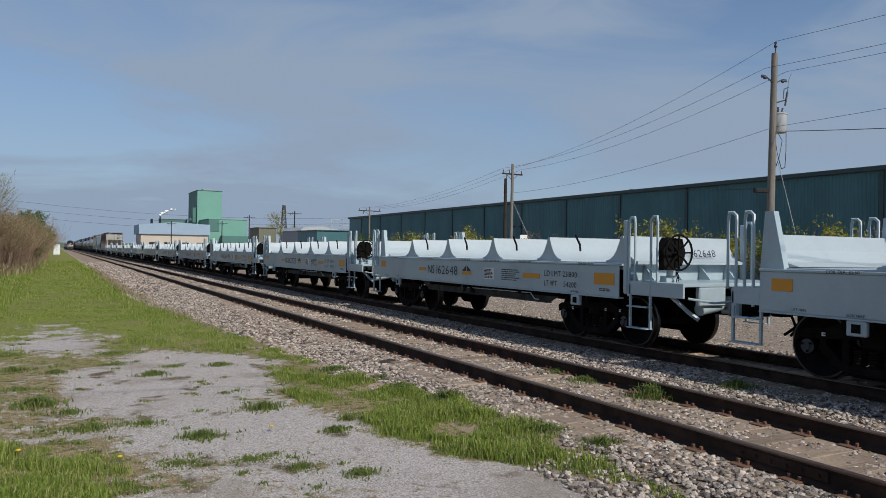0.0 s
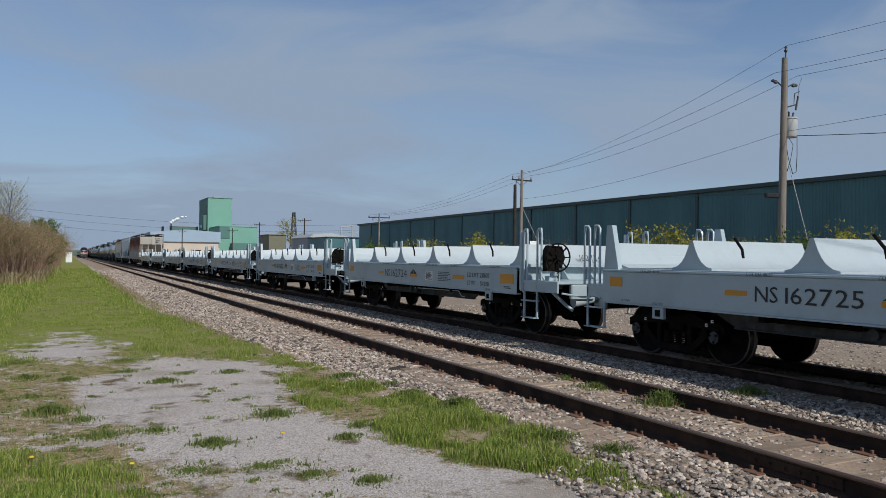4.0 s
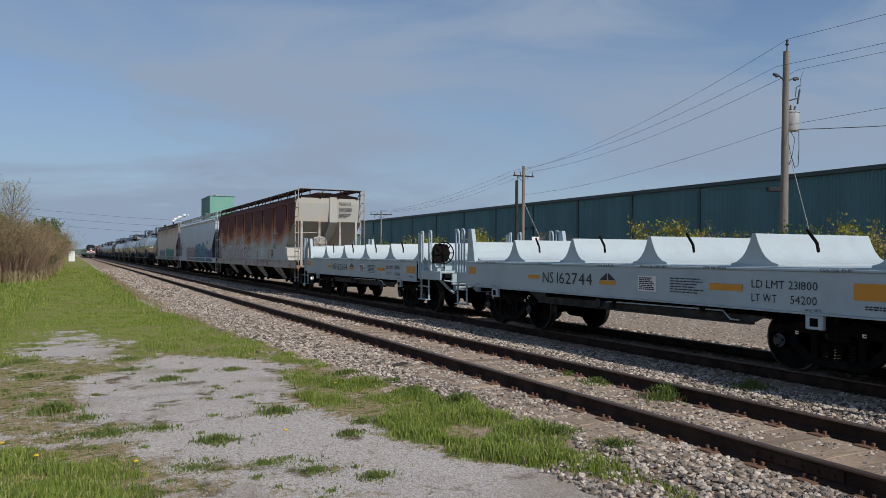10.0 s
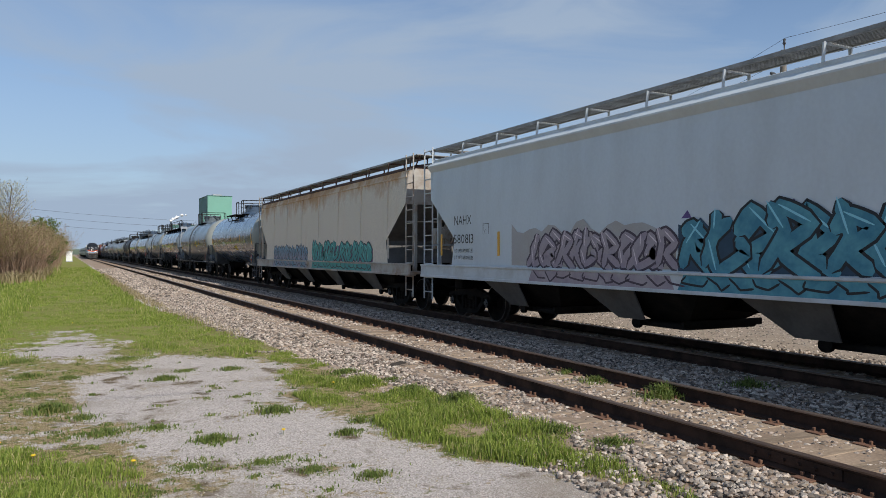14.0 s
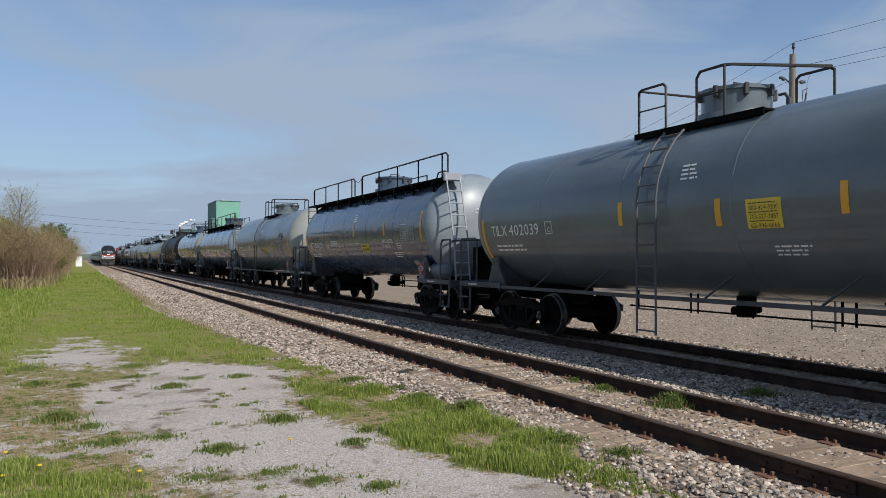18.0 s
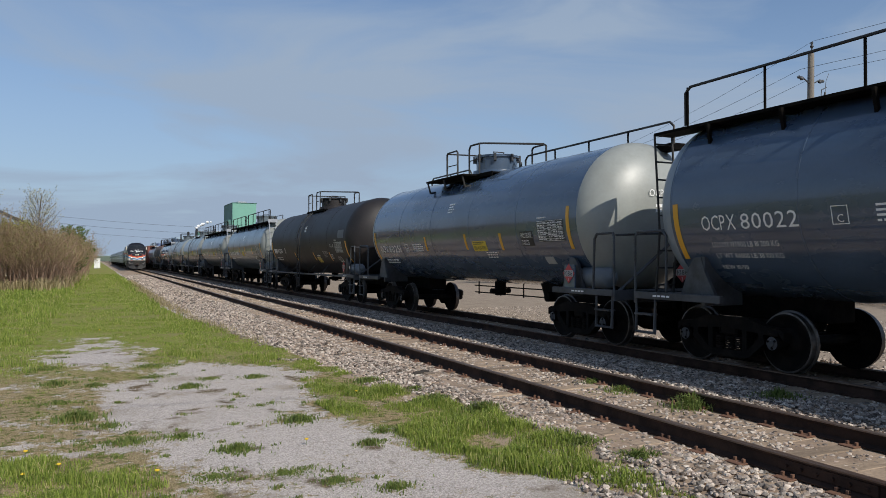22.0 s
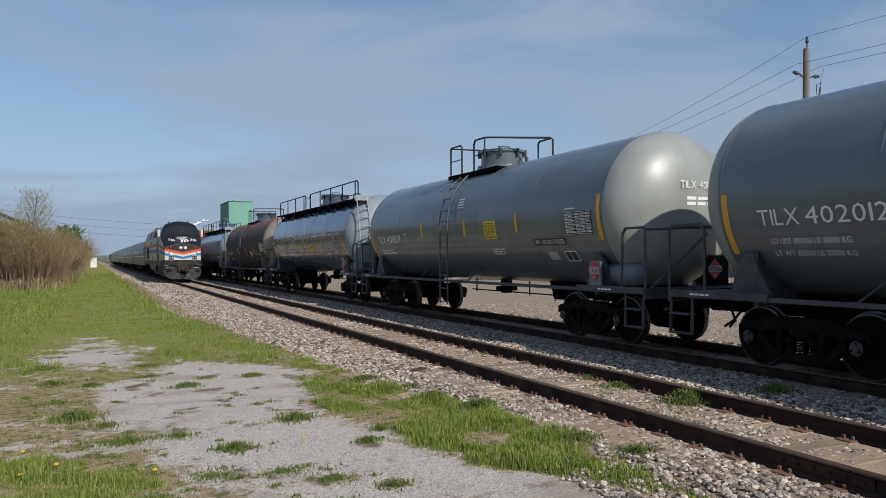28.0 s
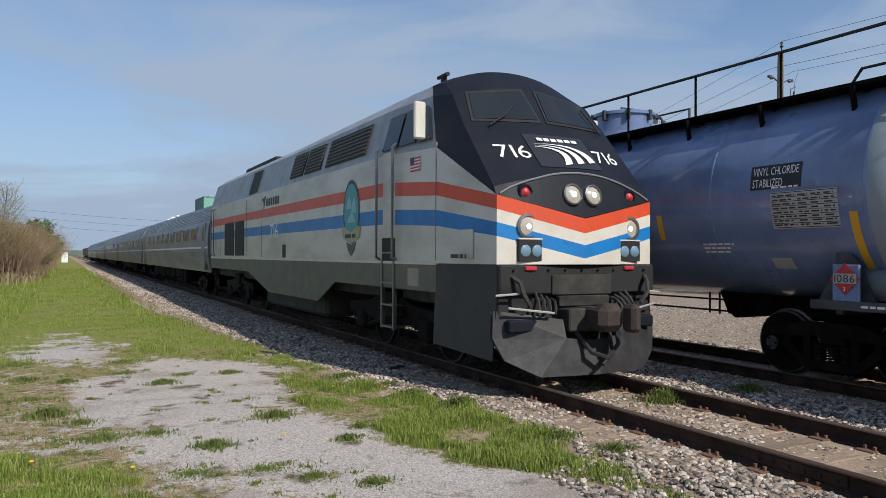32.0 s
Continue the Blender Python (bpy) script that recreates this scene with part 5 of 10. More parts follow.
def tank_car(spec, front, rear, seed=0):
    """A tank car about its dome: front and rear are the distances to its couplers. style: 'walk' has a railed walk along the
    top, 'mid' a railed platform round the dome with a side ladder, 'ridge' a side platform and a low rail along the ridge."""
    style, shell, e, number, owner = spec["style"], spec["shell"], spec["e"], spec["number"], spec["owner"]
    steel = M_STEELGREY
    ink = M_YELLOW if owner == "UTLX" else M_CHALK
    car = thing("tank_car", freight(spec["at"]), spec["label"], "tank car", "tank cars")
    R, zc = TANK_R, TANK_Z
    T = zc + R
    # most heads get a paler copy of the shell, with sunlight in its colour
    head = {M_TANKRUST: M_HEADSUNRUST, M_TANKGREY: M_HEADSUN, M_TANKBLUE: M_HEADSUN if style == "ridge" else M_HEADSUNBLUE, M_TANKINDIGO: M_HEADSUNBLUE}.get(shell, shell)
    part("tank_shell", Build().rev([(-e, R), (-e * 0.5, R), (0, R), (e * 0.5, R), (e, R)], (0, 0, zc), (0, 1, 0), 72), shell, car, smooth=30)
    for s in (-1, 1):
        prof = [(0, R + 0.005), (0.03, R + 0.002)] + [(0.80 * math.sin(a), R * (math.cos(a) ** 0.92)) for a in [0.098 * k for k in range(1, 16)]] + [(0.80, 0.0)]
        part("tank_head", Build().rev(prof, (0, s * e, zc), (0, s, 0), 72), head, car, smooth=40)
    band = Build().rev([(-0.02, R + 0.001), (-0.015, R + 0.006), (0.015, R + 0.006), (0.02, R + 0.001)], (0, 0, zc), (0, 1, 0), 72).mesh("weld_band", shell, smooth=40)
    for y in [-e + 0.02, e - 0.02] + [(-0.5 + k / 5) * 2 * e for k in range(1, 5)]:
        part("weld_band", band, None, car, at=pose(0, y, 0))
    # dome: drum, flanged lid, hinged clips and a little gear on its far side
    top = Matrix.Translation((0, 0, T - 0.06))
    dome_mt = M_TANKBLUE if shell is M_TANKRUST else shell
    dome = part("valve_dome", Build().rev([(0, 0.70), (0.10, 0.68), (0.12, 0.58), (0.46, 0.58)], (0, 0, T - 0.06), (0, 0, 1), 32), dome_mt, car, smooth=40)
    part("dome_lid", Build().rev([(0.455, 0.58), (0.46, 0.63), (0.52, 0.63), (0.535, 0.58), (0.56, 0.35), (0.57, 0.0)], (0, 0, T - 0.06), (0, 0, 1), 32), dome_mt, dome, smooth=40)
    clip = Build().box(-0.035, 0.035, 0.57, 0.67, 0.34, 0.54, 0.01).mesh("dome_clip", steel)
    for k in range(8):
        part("dome_clip", clip, None, dome, at=top @ Matrix.Rotation(k * math.pi / 4 + 0.2, 4, "Z"))
    part("lid_handle", Build().tube([(-0.16, -0.1, T + 0.5), (-0.16, -0.1, T + 0.58), (0.16, -0.1, T + 0.58), (0.16, -0.1, T + 0.5)], 0.016), steel, dome)
    part("vent_valve", Build().cyl((0.25, -0.86, T - 0.1), (0.25, -0.86, T + 0.22), 0.05, n=10).tube([(0.25, -0.86, T + 0.2), (0.25, -0.78, T + 0.3), (0.25, -0.66, T + 0.3)], 0.025), steel, car, smooth=50)
    # ends: stub sills, platforms, saddles, rails, steps, trucks
    for s, half in ((-1, front), (1, rear)):
        ye = s * (half - 0.3)
        yt = s * 5.35
        part("stub_sill", Build().box(-0.3, 0.3, min(ye, s * (e - 2.0)), max(ye, s * (e - 2.0)), 0.74, 1.12, 0.02), M_UNDER, car)
        b = Build()
        b.box(-1.5, 1.5, min(ye, ye - s * 0.55), max(ye, ye - s * 0.55), 1.06, 1.11, 0.01)
        b.box(-1.52, -1.44, min(ye, ye - s * 2.0), max(ye, ye - s * 2.0), 1.02, 1.14, 0.008)
        b.box(1.44, 1.52, min(ye, ye - s * 2.0), max(ye, ye - s * 2.0), 1.02, 1.14, 0.008)
        b.box(-1.5, 1.5, ye - 0.03, ye + 0.03, 0.94, 1.14, 0.008)
        plat = part("end_platform", b, steel, car)
        bars("sill_stencil", Matrix.Translation((-1.521, ye - s * 0.9 + 0.4, 1.055)) @ NEAR, M_CHALK, plat, 1, 0.5, 0.05, 3)
        for x in (-1, 1):
            b = Build()
            b.prof([(s * (e - 0.80), 1.1), (s * (e - 0.02), 1.1), (s * (e - 0.22), 1.60), (s * (e - 0.34), 1.74), (s * (e - 0.48), 1.74), (s * (e - 0.56), 1.50)], "x", x * 1.30 - 0.03, x * 1.30 + 0.03)
            b.box(x * 0.9 - 0.42, x * 0.9 + 0.42, s * (e - 0.5) - 0.05, s * (e - 0.5) + 0.05, 0.95, 1.75, 0.01)
            part("saddle", b, steel, car)
            r = Build()
            r.tube([(x * 1.48, ye, 1.1), (x * 1.48, ye, 2.12), (x * 1.46, ye - s * 0.05, 2.20), (x * 1.40, ye - s * 0.62, 2.20), (x * 1.40, ye - s * 0.70, 2.1), (x * 1.42, ye - s * 0.72, 1.1)], 0.024)
            part("end_handrail", r, steel, car, smooth=50)
            st = Build()
            yc = ye - s * 0.28
            st.tube([(x * 1.48, yc - 0.24, 1.08), (x * 1.50, yc - 0.24, 0.44), (x * 1.50, yc + 0.24, 0.44), (x * 1.48, yc + 0.24, 1.08)], 0.024)
            st.box(x * 1.48 - 0.08, x * 1.48 + 0.08, yc - 0.22, yc + 0.22, 0.74, 0.77)
            part("sill_step", st, steel, car)
        part("cross_rail", Build().tube([(-1.42, ye - s * 0.02, 2.16), (-0.5, ye, 2.2), (0.5, ye, 2.2), (1.42, ye - s * 0.02, 2.16)], 0.022), steel, car)
        truck(car, yt)
        coupler(car, s * half, s)
    part("air_reservoir", Build().rev([(0, 0.0), (0.03, 0.16), (0.09, 0.21), (0.86, 0.21), (0.92, 0.16), (0.95, 0.0)], (-1.08, -e - 0.55, 1.34), (0, 1, 0), 18), M_RESERVOIR, car, "pale grey air tank on the platform", smooth=40)
    if style == "walk" or number in ("80345", "902015"):
        brake_wheel(car, Matrix.Translation((-0.35, -front + 0.46, 1.78)) @ FRONT, M_TRUCK, 0.28)
        part("brake_stand", Build().box(-0.6, -0.1, -front + 0.5, -front + 0.7, 1.1, 2.02, 0.04).tube([(-0.35, -front + 0.6, 1.2), (0.4, -front + 0.6, 2.1), (0.9, -front + 0.6, 1.1)], 0.03), M_TRUCK, car)
    else:
        part("end_brace", Build().tube([(-1.3, -front + 0.4, 1.1), (0.2, -front + 0.55, 2.1)], 0.03), steel, car)
        part("brake_stand", Build().box(0.3, 0.75, -front + 0.5, -front + 0.75, 1.1, 1.7, 0.06), M_TRUCK, car)
    part("bottom_outlet", Build().cyl((0, -0.2, 0.72), (0, -0.2, 1.1), 0.16, n=12).cyl((-0.3, -0.2, 0.84), (0.3, -0.2, 0.84), 0.07, n=10), M_UNDER, car, smooth=50)
    part("outlet_skid", Build().prof([(-3.9, 1.15), (-3.7, 0.80), (-3.0, 0.74), (-2.8, 1.15)], "x", -0.35, 0.35).cyl((-0.5, -3.3, 0.82), (0.5, -3.3, 0.82), 0.12, n=12), M_UNDER, car)
    # underframe piping seen against the light, under the tank's far side
    b = Build()
    for z in (0.62, 0.84):
        b.tube([(1.42, -e + 1.9, z), (1.42, e - 1.9, z)], 0.020)
    part("brake_pipe", b, M_UNDER, car)
    hang = Build().tube([(1.42, 0, 0.56), (1.42, 0, 1.0), (0.9, 0, 1.42)], 0.022).mesh("pipe_hanger", M_UNDER)
    for y in (-e + 2.2, -e + 3.4, -e + 3.6, -1.2, -0.95, 0.9, 2.3, 2.5, e - 2.2):
        part("pipe_hanger", hang, None, car, at=pose(0, y, 0))
    if style == "mid":
        strut = Build().tube([(0, 0, 1.05), (0.30, -0.42, 1.50)], 0.018).mesh("rail_strut", steel)
        for x in (-1.46, 1.46):
            part("side_rail", Build().box(x - 0.03, x + 0.03, -e + 0.4, e - 0.4, 1.02, 1.09, 0.006), steel, car)
            for y in (-e * 0.42, -e * 0.1, e * 0.38, e * 0.66):
                part("rail_strut", strut, None, car, at=pose(x, y, 0) @ Matrix.Diagonal((1 if x < 0 else -1, 1, 1, 1)))
    lad = spec.get("ladder", 0.4)
    if style in ("mid", "ridge"):
        dark = M_RAILING
        part("platform", Build().box(-0.86, 0.86, -1.3, 1.6, T - 0.16, T - 0.12, 0.005).box(-0.88, -0.84, -1.3, 1.6, T - 0.22, T - 0.11, 0.005).box(0.84, 0.88, -1.3, 1.6, T - 0.22, T - 0.11, 0.005), M_UNDER, car)
        part("platform_rail", Build().tube([(-0.82, 1.53, T - 0.16), (-0.82, 1.53, T + 0.66), (-0.82, 1.46, T + 0.70), (-0.82, 0.90, T + 0.70), (-0.82, 0.83, T + 0.64), (-0.82, 0.83, T - 0.16)], 0.024), dark, car, smooth=50)
        part("platform_rail", Build().tube([(0.82, -1.26, T - 0.16), (0.82, -1.26, T + 0.66), (0.82, -1.18, T + 0.70), (0.82, -0.62, T + 0.70), (0.82, -0.55, T + 0.64), (0.82, -0.55, T - 0.16)], 0.024), dark, car, smooth=50)
        part("platform_rail", Build().tube([(-0.82, 0.10, T - 0.16), (-0.82, 0.10, T + 0.62), (-0.82, 0.02, T + 0.72), (-0.82, -0.48, T + 0.72), (-0.72, -0.58, T + 0.72), (0.74, -1.26, T + 0.70), (0.82, -1.18, T + 0.70)], 0.024), dark, car, smooth=50)
        part("rail_post", Build().tube([(-0.82, -0.50, T - 0.16), (-0.82, -0.50, T + 0.72)], 0.023), dark, car)
        part("cross_rail", Build().tube([(-0.82, 1.5, T + 0.68), (0.7, 1.35, T + 0.68), (0.82, 0.9, T + 0.66), (0.82, 0.9, T - 0.16)], 0.02), dark, car, smooth=50)
        part("mid_rail", Build().tube([(-0.82, 1.53, T + 0.30), (-0.82, 0.83, T + 0.30)], 0.014), dark, car)
        part("mid_rail", Build().tube([(-0.82, 0.10, T + 0.30), (-0.82, -0.50, T + 0.30)], 0.014), dark, car)
    if style == "mid":
        for x, y0 in ((-1, lad), (1, -lad)):
            b = Build()
            for dy in (-0.23, 0.23):
                pts = [(x * 1.64, y0 + dy, 0.44), (x * 1.64, y0 + dy, 2.7)]
                for a in (15, 30, 42, 52):
                    pts.append((x * (R + 0.11) * math.cos(radians(a)), y0 + dy, zc + (R + 0.11) * math.sin(radians(a))))
                b.tube(pts, 0.021)
            z = 0.5
            while z < 2.75:
                b.cyl((x * 1.64, y0 - 0.23, z), (x * 1.64, y0 + 0.23, z), 0.016, n=6)
                z += 0.36
            for a in (12, 24, 36, 48):
                b.cyl((x * (R + 0.11) * math.cos(radians(a)), y0 - 0.23, zc + (R + 0.11) * math.sin(radians(a))), (x * (R + 0.11) * math.cos(radians(a)), y0 + 0.23, zc + (R + 0.11) * math.sin(radians(a))), 0.016, n=6)
            part("side_ladder", b, M_LADDER if shell is not M_TANKBLACK else M_RAILING, car, smooth=50)
    elif style == "ridge":
        part("side_platform", Build().box(-1.32, -0.80, -0.5, 1.95, T - 0.17, T - 0.12, 0.005), M_UNDER, car)
        knee = Build().tube([(-1.3, 0, T - 0.17), (-1.22, 0, T - 0.46), (-0.98, 0, T - 0.42)], 0.026).mesh("platform_bracket", M_RAILING)
        for y in (1.85, 0.75, -0.42):
            part("platform_bracket", knee, None, car, at=pose(0, y, 0))
        for lo, hi in ((-6.72, -1.05), (2.15, 5.1)):
            part("ridge_rail", Build().tube([(0.3, lo, T - 0.1), (0.3, lo, T + 0.26), (0.3, lo + 0.12, T + 0.36), (0.3, hi - 0.12, T + 0.36), (0.3, hi, T + 0.26), (0.3, hi, T - 0.1)], 0.024), M_RAILING, car, smooth=50)
            n = max(2, round((hi - lo) / 1.5))
            for i in range(1, n):
                part("rail_post", POST, None, car, at=pose(0.3, lo + (hi - lo) * i / n, T - 0.26))
        part("ridge_walk", Build().box(0.28, 0.62, -6.7, 5.1, T - 0.12, T - 0.07, 0.004), M_UNDER, car)
        part("walk_support", Build().box(0.30, 0.60, -6.7, -e + 0.2, T - 0.2, T - 0.12, 0.004), M_UNDER, car)
    elif style == "walk":
        part("roof_walk", Build().box(-1.16, -0.72, -6.55, 6.95, T - 0.22, T - 0.17, 0.004), M_UNDER, car)
        part("dome_walk", Build().box(-0.71, 1.0, -0.85, 0.85, T - 0.17, T - 0.13, 0.004), M_UNDER, car)
        br = Build().box(-1.24, -0.6, -0.02, 0.02, T - 0.27, T - 0.222).prof([(-1.24, T - 0.222), (-1.18, T - 0.222), (-1.10, T - 0.60), (-1.16, T - 0.60)], "y", -0.025, 0.025).mesh("walk_bracket", M_UNDER)
        for k in range(9):
            part("walk_bracket", br, None, car, at=pose(0, -5.75 + 1.42 * k, 0))
        for lo, hi, n in ((-6.58, 0.25, 4), (1.0, 6.2, 3)):
            for i in range(n + 1):
                part("rail_post", POST, None, car, at=pose(-1.12, lo + 0.35 + (hi - lo - 0.4) * i / n, T - 0.12))
            rail = [(-1.12, lo, T - 0.15), (-1.12, lo, T + 0.40), (-1.12, lo + 0.12, T + 0.49), (-1.12, hi - 0.12, T + 0.49), (-1.12, hi, T + 0.40), (-1.12, hi, T - 0.15)]
            part("top_rail", Build().tube(rail, 0.024), M_RAILING, car, smooth=50)
        part("walk_rail", Build().tube([(0.9, -0.9, T), (0.9, -0.9, T + 0.52), (0.9, 0.9, T + 0.52), (0.9, 0.9, T)], 0.02), M_RAILING, car, smooth=50)
        part("walk_rail", Build().tube([(-1.0, -6.35, T - 0.17), (-1.0, -6.2, T + 0.02), (-1.0, -5.75, T + 0.02), (-1.0, -5.6, T - 0.17)], 0.02), M_RAILING, car, smooth=50)
        part("gate_chain", Build().tube([(-1.12, 0.25, T + 0.42), (-1.12, 0.62, T + 0.30), (-1.12, 1.0, T + 0.42)], 0.010), M_RAILING, car)
        pale = M_STEELPALE if number != "80022" else steel
        part("step_plate", Build().box(-1.26, -0.70, -6.66, -6.56, T - 0.30, T - 0.08, 0.01), pale, car)
        b = Build()
        for dx in (-1.20, -0.78):
            b.tube([(dx, -6.62, T - 0.1), (dx, -front + 0.62, zc - 0.4), (dx, -front + 0.50, 1.1)], 0.024)
        for k in range(9):
            u = (k + 0.5) / 9
            yy, zz = float(np.interp(u, [0, 0.62, 1], [-6.62, -front + 0.62, -front + 0.50])), float(np.interp(u, [0, 0.62, 1], [T - 0.1, zc - 0.4, 1.1]))
            b.cyl((-1.20, yy, zz), (-0.78, yy, zz), 0.018, n=6)
        part("end_ladder", b, pale, car, smooth=50)
        b = Build()
        for dx in (-1.14, -0.74):
            b.tube([(dx, 6.95, T - 0.2), (dx, rear - 0.55, zc - 0.4), (dx, rear - 0.45, 1.1)], 0.022)
        for k in range(9):
            u = (k + 0.5) / 9
            yy, zz = float(np.interp(u, [0, 0.6, 1], [6.95, rear - 0.55, rear - 0.45])), float(np.interp(u, [0, 0.6, 1], [T - 0.2, zc - 0.4, 1.1]))
            b.cyl((-1.14, yy, zz), (-0.74, yy, zz), 0.016, n=6)
        part("end_ladder", b, M_RAILING, car, smooth=50)

    # marks, laid round the curve of the side
    def mark(ob, y, z):
        return bend(ob, y, z)

    def lift(ob, d=0.003):
        for v in ob.data.vertices:
            v.co.x -= d
        return ob

    def stripe(y, z, h, w=0.11):
        mark(part("reflector_strip", sheet(w, h, max(2, round(h / 0.12))), M_YELLOW, car, "yellow reflective strip"), y + w / 2, z)

    def small(y, z, rows, w, h, sd, fill=0.45):
        mark(bars("small_print", Matrix(), ink, car, rows, w, h, sd, "", fill), y, z)

    def panel(name, y, z, w, h, mt, label, print_mt, rows, fill=0.4):
        pl = mark(part(name, sheet(w, h, 5), mt, car, label), y, z)
        pr = bars("notice_print", Matrix(), print_mt, pl, rows, w - 0.08, h - 0.06, 40 + seed, "", fill)
        lift(bend(pr, y - 0.04, z, 0, 0.03))
        return pl

    y_n, tm = spec["text"][0], spec["text"][1] - 0.12
    if owner:
        mark(lettering("owner_mark", owner, 0.34, Matrix(), ink, car, 0.68), y_n, tm)
        lettering("end_mark", owner + " " + number, 0.21, Matrix.Translation((-0.35, -e - 0.795, zc + 0.35)) @ FRONT, ink, car, 0.95)
    else:
        bt = Build()
        for k in range(4):
            bt.box(k * 0.165, k * 0.165 + 0.11, 0, 0.24, 0, 0.003)
        mark(part("owner_mark", bt, ink, car, "letter-high bars for the owner's mark"), y_n, tm)
    bars("end_stencil", Matrix.Translation((-0.2, -e - 0.796, zc + 0.02)) @ FRONT, ink, car, 2, 0.65, 0.2, 7 + seed)
    mark(lettering("car_number", number, 0.34, Matrix(), ink, car, 1.18 if len(number) > 5 else 1.0), y_n - 0.78, tm)
    known = {"80022": ("LD LMT 197900 LB 81 200 KG", "LT WT 84000 LB 38 100 KG", "NEW 10-90"), "80172": ("LD LMT 178400 LBS 80 900 KGS", "LT WT 84600 LBS 38 400 KGS"), "402012": ("LD LMT 180300 LB 81800 KG", "LT WT 82700 LB 37500 KG")}.get(number)
    for k, tx in enumerate(known or ()):
        mark(lettering("weight_print", tx, 0.13, Matrix(), ink, car, 1.25 if k < 2 else 0.5), y_n - 0.12, tm - 0.26 - 0.17 * k)
    if not known:
        small(y_n - 0.1, tm - 0.36, 2, 1.25, 0.2, 11 + seed)
    if spec["plate"]:
        fr = Build()
        fr.box(0, 0.24, 0, 0.012, 0, 0.003).box(0, 0.24, 0.24, 0.252, 0, 0.003).box(0, 0.012, 0.012, 0.24, 0, 0.003).box(0.228, 0.24, 0.012, 0.24, 0, 0.003)
        pm = mark(part("plate_mark", fr, ink, car), spec["plate"] + 0.12, tm)
        bend(lettering("plate_letter", "C", 0.15, Matrix(), ink, pm), spec["plate"] + 0.04, tm + 0.03)
        if owner == "OCPX":
            small(spec["plate"] - 0.5, tm + 0.0, 4, 0.8, 0.26, 31 + seed)
    stripe(e - 0.12, 1.72, 0.95)
    stripe(spec["front"][0], spec["front"][1], spec["front"][2])
    for y, z in spec["strips"]:
        stripe(y, z - 0.21, 0.42)
    small(0.1 - 0.3 * (style == "mid"), 2.95, 4, 0.36, 0.3, 71 + seed)
    # yellow notice
    y, z, w, h = spec["notice"]
    square = owner == "TILX"
    h = max(h, 0.27)
    nt = mark(part("safety_decal", sheet(w, h, 5), M_NOTICE, car, "square yellow emergency notice" if square else "yellow emergency notice"), y, z)
    lines = ("800-424-9300", "703-527-3887", "613-996-6666") if square else ("800-424-9300",)
    for k, tx in enumerate(lines):
        zz = h - 0.16 - 0.13 * k if square else 0.035
        lift(bend(lettering("notice_number", tx, 0.10 if square else 0.15, Matrix(), M_INK, nt, w * 0.82), y - w * 0.09, z, 0, zz))
        lift(bend(bars("notice_print", Matrix(), M_INK, nt, 1 if square else 2, w * 0.86, 0.03 if square else 0.09, 5 + k, "", 0.5), y - w * 0.07, z, 0, zz + (0.085 if square else 0.135)))
    # cargo's name: white stencil, black panel or long black strip
    y, z, w, h = spec["cargo"]
    if spec["cargo_kind"] in ("stencil", "faded"):
        mt = ink if spec["cargo_kind"] == "stencil" else M_DECAL
        mark(lettering("cargo_name", "VINYL CHLORIDE\nSTABILIZED", 0.17, Matrix(), mt, car, w), y, z + 0.12)
        small(y - w - 0.25, z - 0.10, 4, 0.4, 0.22, 81 + seed, 0.35)
    else:
        one = spec["cargo_kind"] == "strip"
        hh = 0.15 if one else 0.34
        cp = mark(part("cargo_panel", sheet(w, hh, 4), M_INK, car, "black panel with the cargo's name"), y, z - (0.06 if one else 0.02))
        nm = lettering("cargo_name", "VINYL CHLORIDE STABILIZED" if one else "VINYL CHLORIDE\nSTABILIZED", 0.145 if one else 0.165, Matrix(), M_CHALK, cp, w * 0.90)
        lift(bend(nm, y - w * 0.05, z - (0.06 if one else 0.02), 0, 0.025 if one else 0.195))
    # test table: ruled cells
    y, z, w, h = spec["table"]
    dk = spec["table_kind"] == "dark"
    tb = mark(part("data_decal", sheet(w, h, 6), M_INK if dk else M_DECAL, car, "black test table with white rules" if dk else "white test table with fine print"), y, z)
    lift(bend(bars("table_print", Matrix(), M_CHALK if dk else M_INK, tb, 8, w * 0.36, h - 0.05, 41 + seed, "", 0.36), y - 0.03, z, 0, 0.025))
    for k in range(3):
        lift(bend(bars("table_print", Matrix(), M_CHALK if dk else M_INK, tb, 8, w * 0.17, h - 0.05, 51 + seed + k, "", 0.34), y - w * (0.43 + 0.19 * k), z, 0, 0.025))
    rules = Build()
    for k in range(9):
        rules.box(0.01, w - 0.01, 0.012 + (h - 0.03) * k / 8, 0.020 + (h - 0.03) * k / 8, 0, 0.001)
    lift(bend(part("table_rule", rules, M_CHALK if dk else M_UNDER, tb), y, z), 0.002)
    small(y - 0.02, z + h + 0.03, 1, 0.42, 0.05, 91 + seed)
    if "blank" in spec:
        mark(part("notice_plate", sheet(0.34, 0.20, 3), M_DECAL, car, "blank pale grey plate"), spec["blank"][0] + 0.17, spec["blank"][1] - 0.10)
    if "hazard" in spec:
        hz = mark(part("hazard_table", sheet(0.40, 0.26, 3), M_CHALK, car, "small black and white notice"), spec["hazard"][0], spec["hazard"][1] - 0.26)
        for x, w in ((0.02, 0.16), (0.20, 0.18)):
            lift(bend(part("notice_field", sheet(w, 0.22, 3, 0.001), M_INK, hz), spec["hazard"][0] - x, spec["hazard"][1] - 0.26, 0, 0.02))
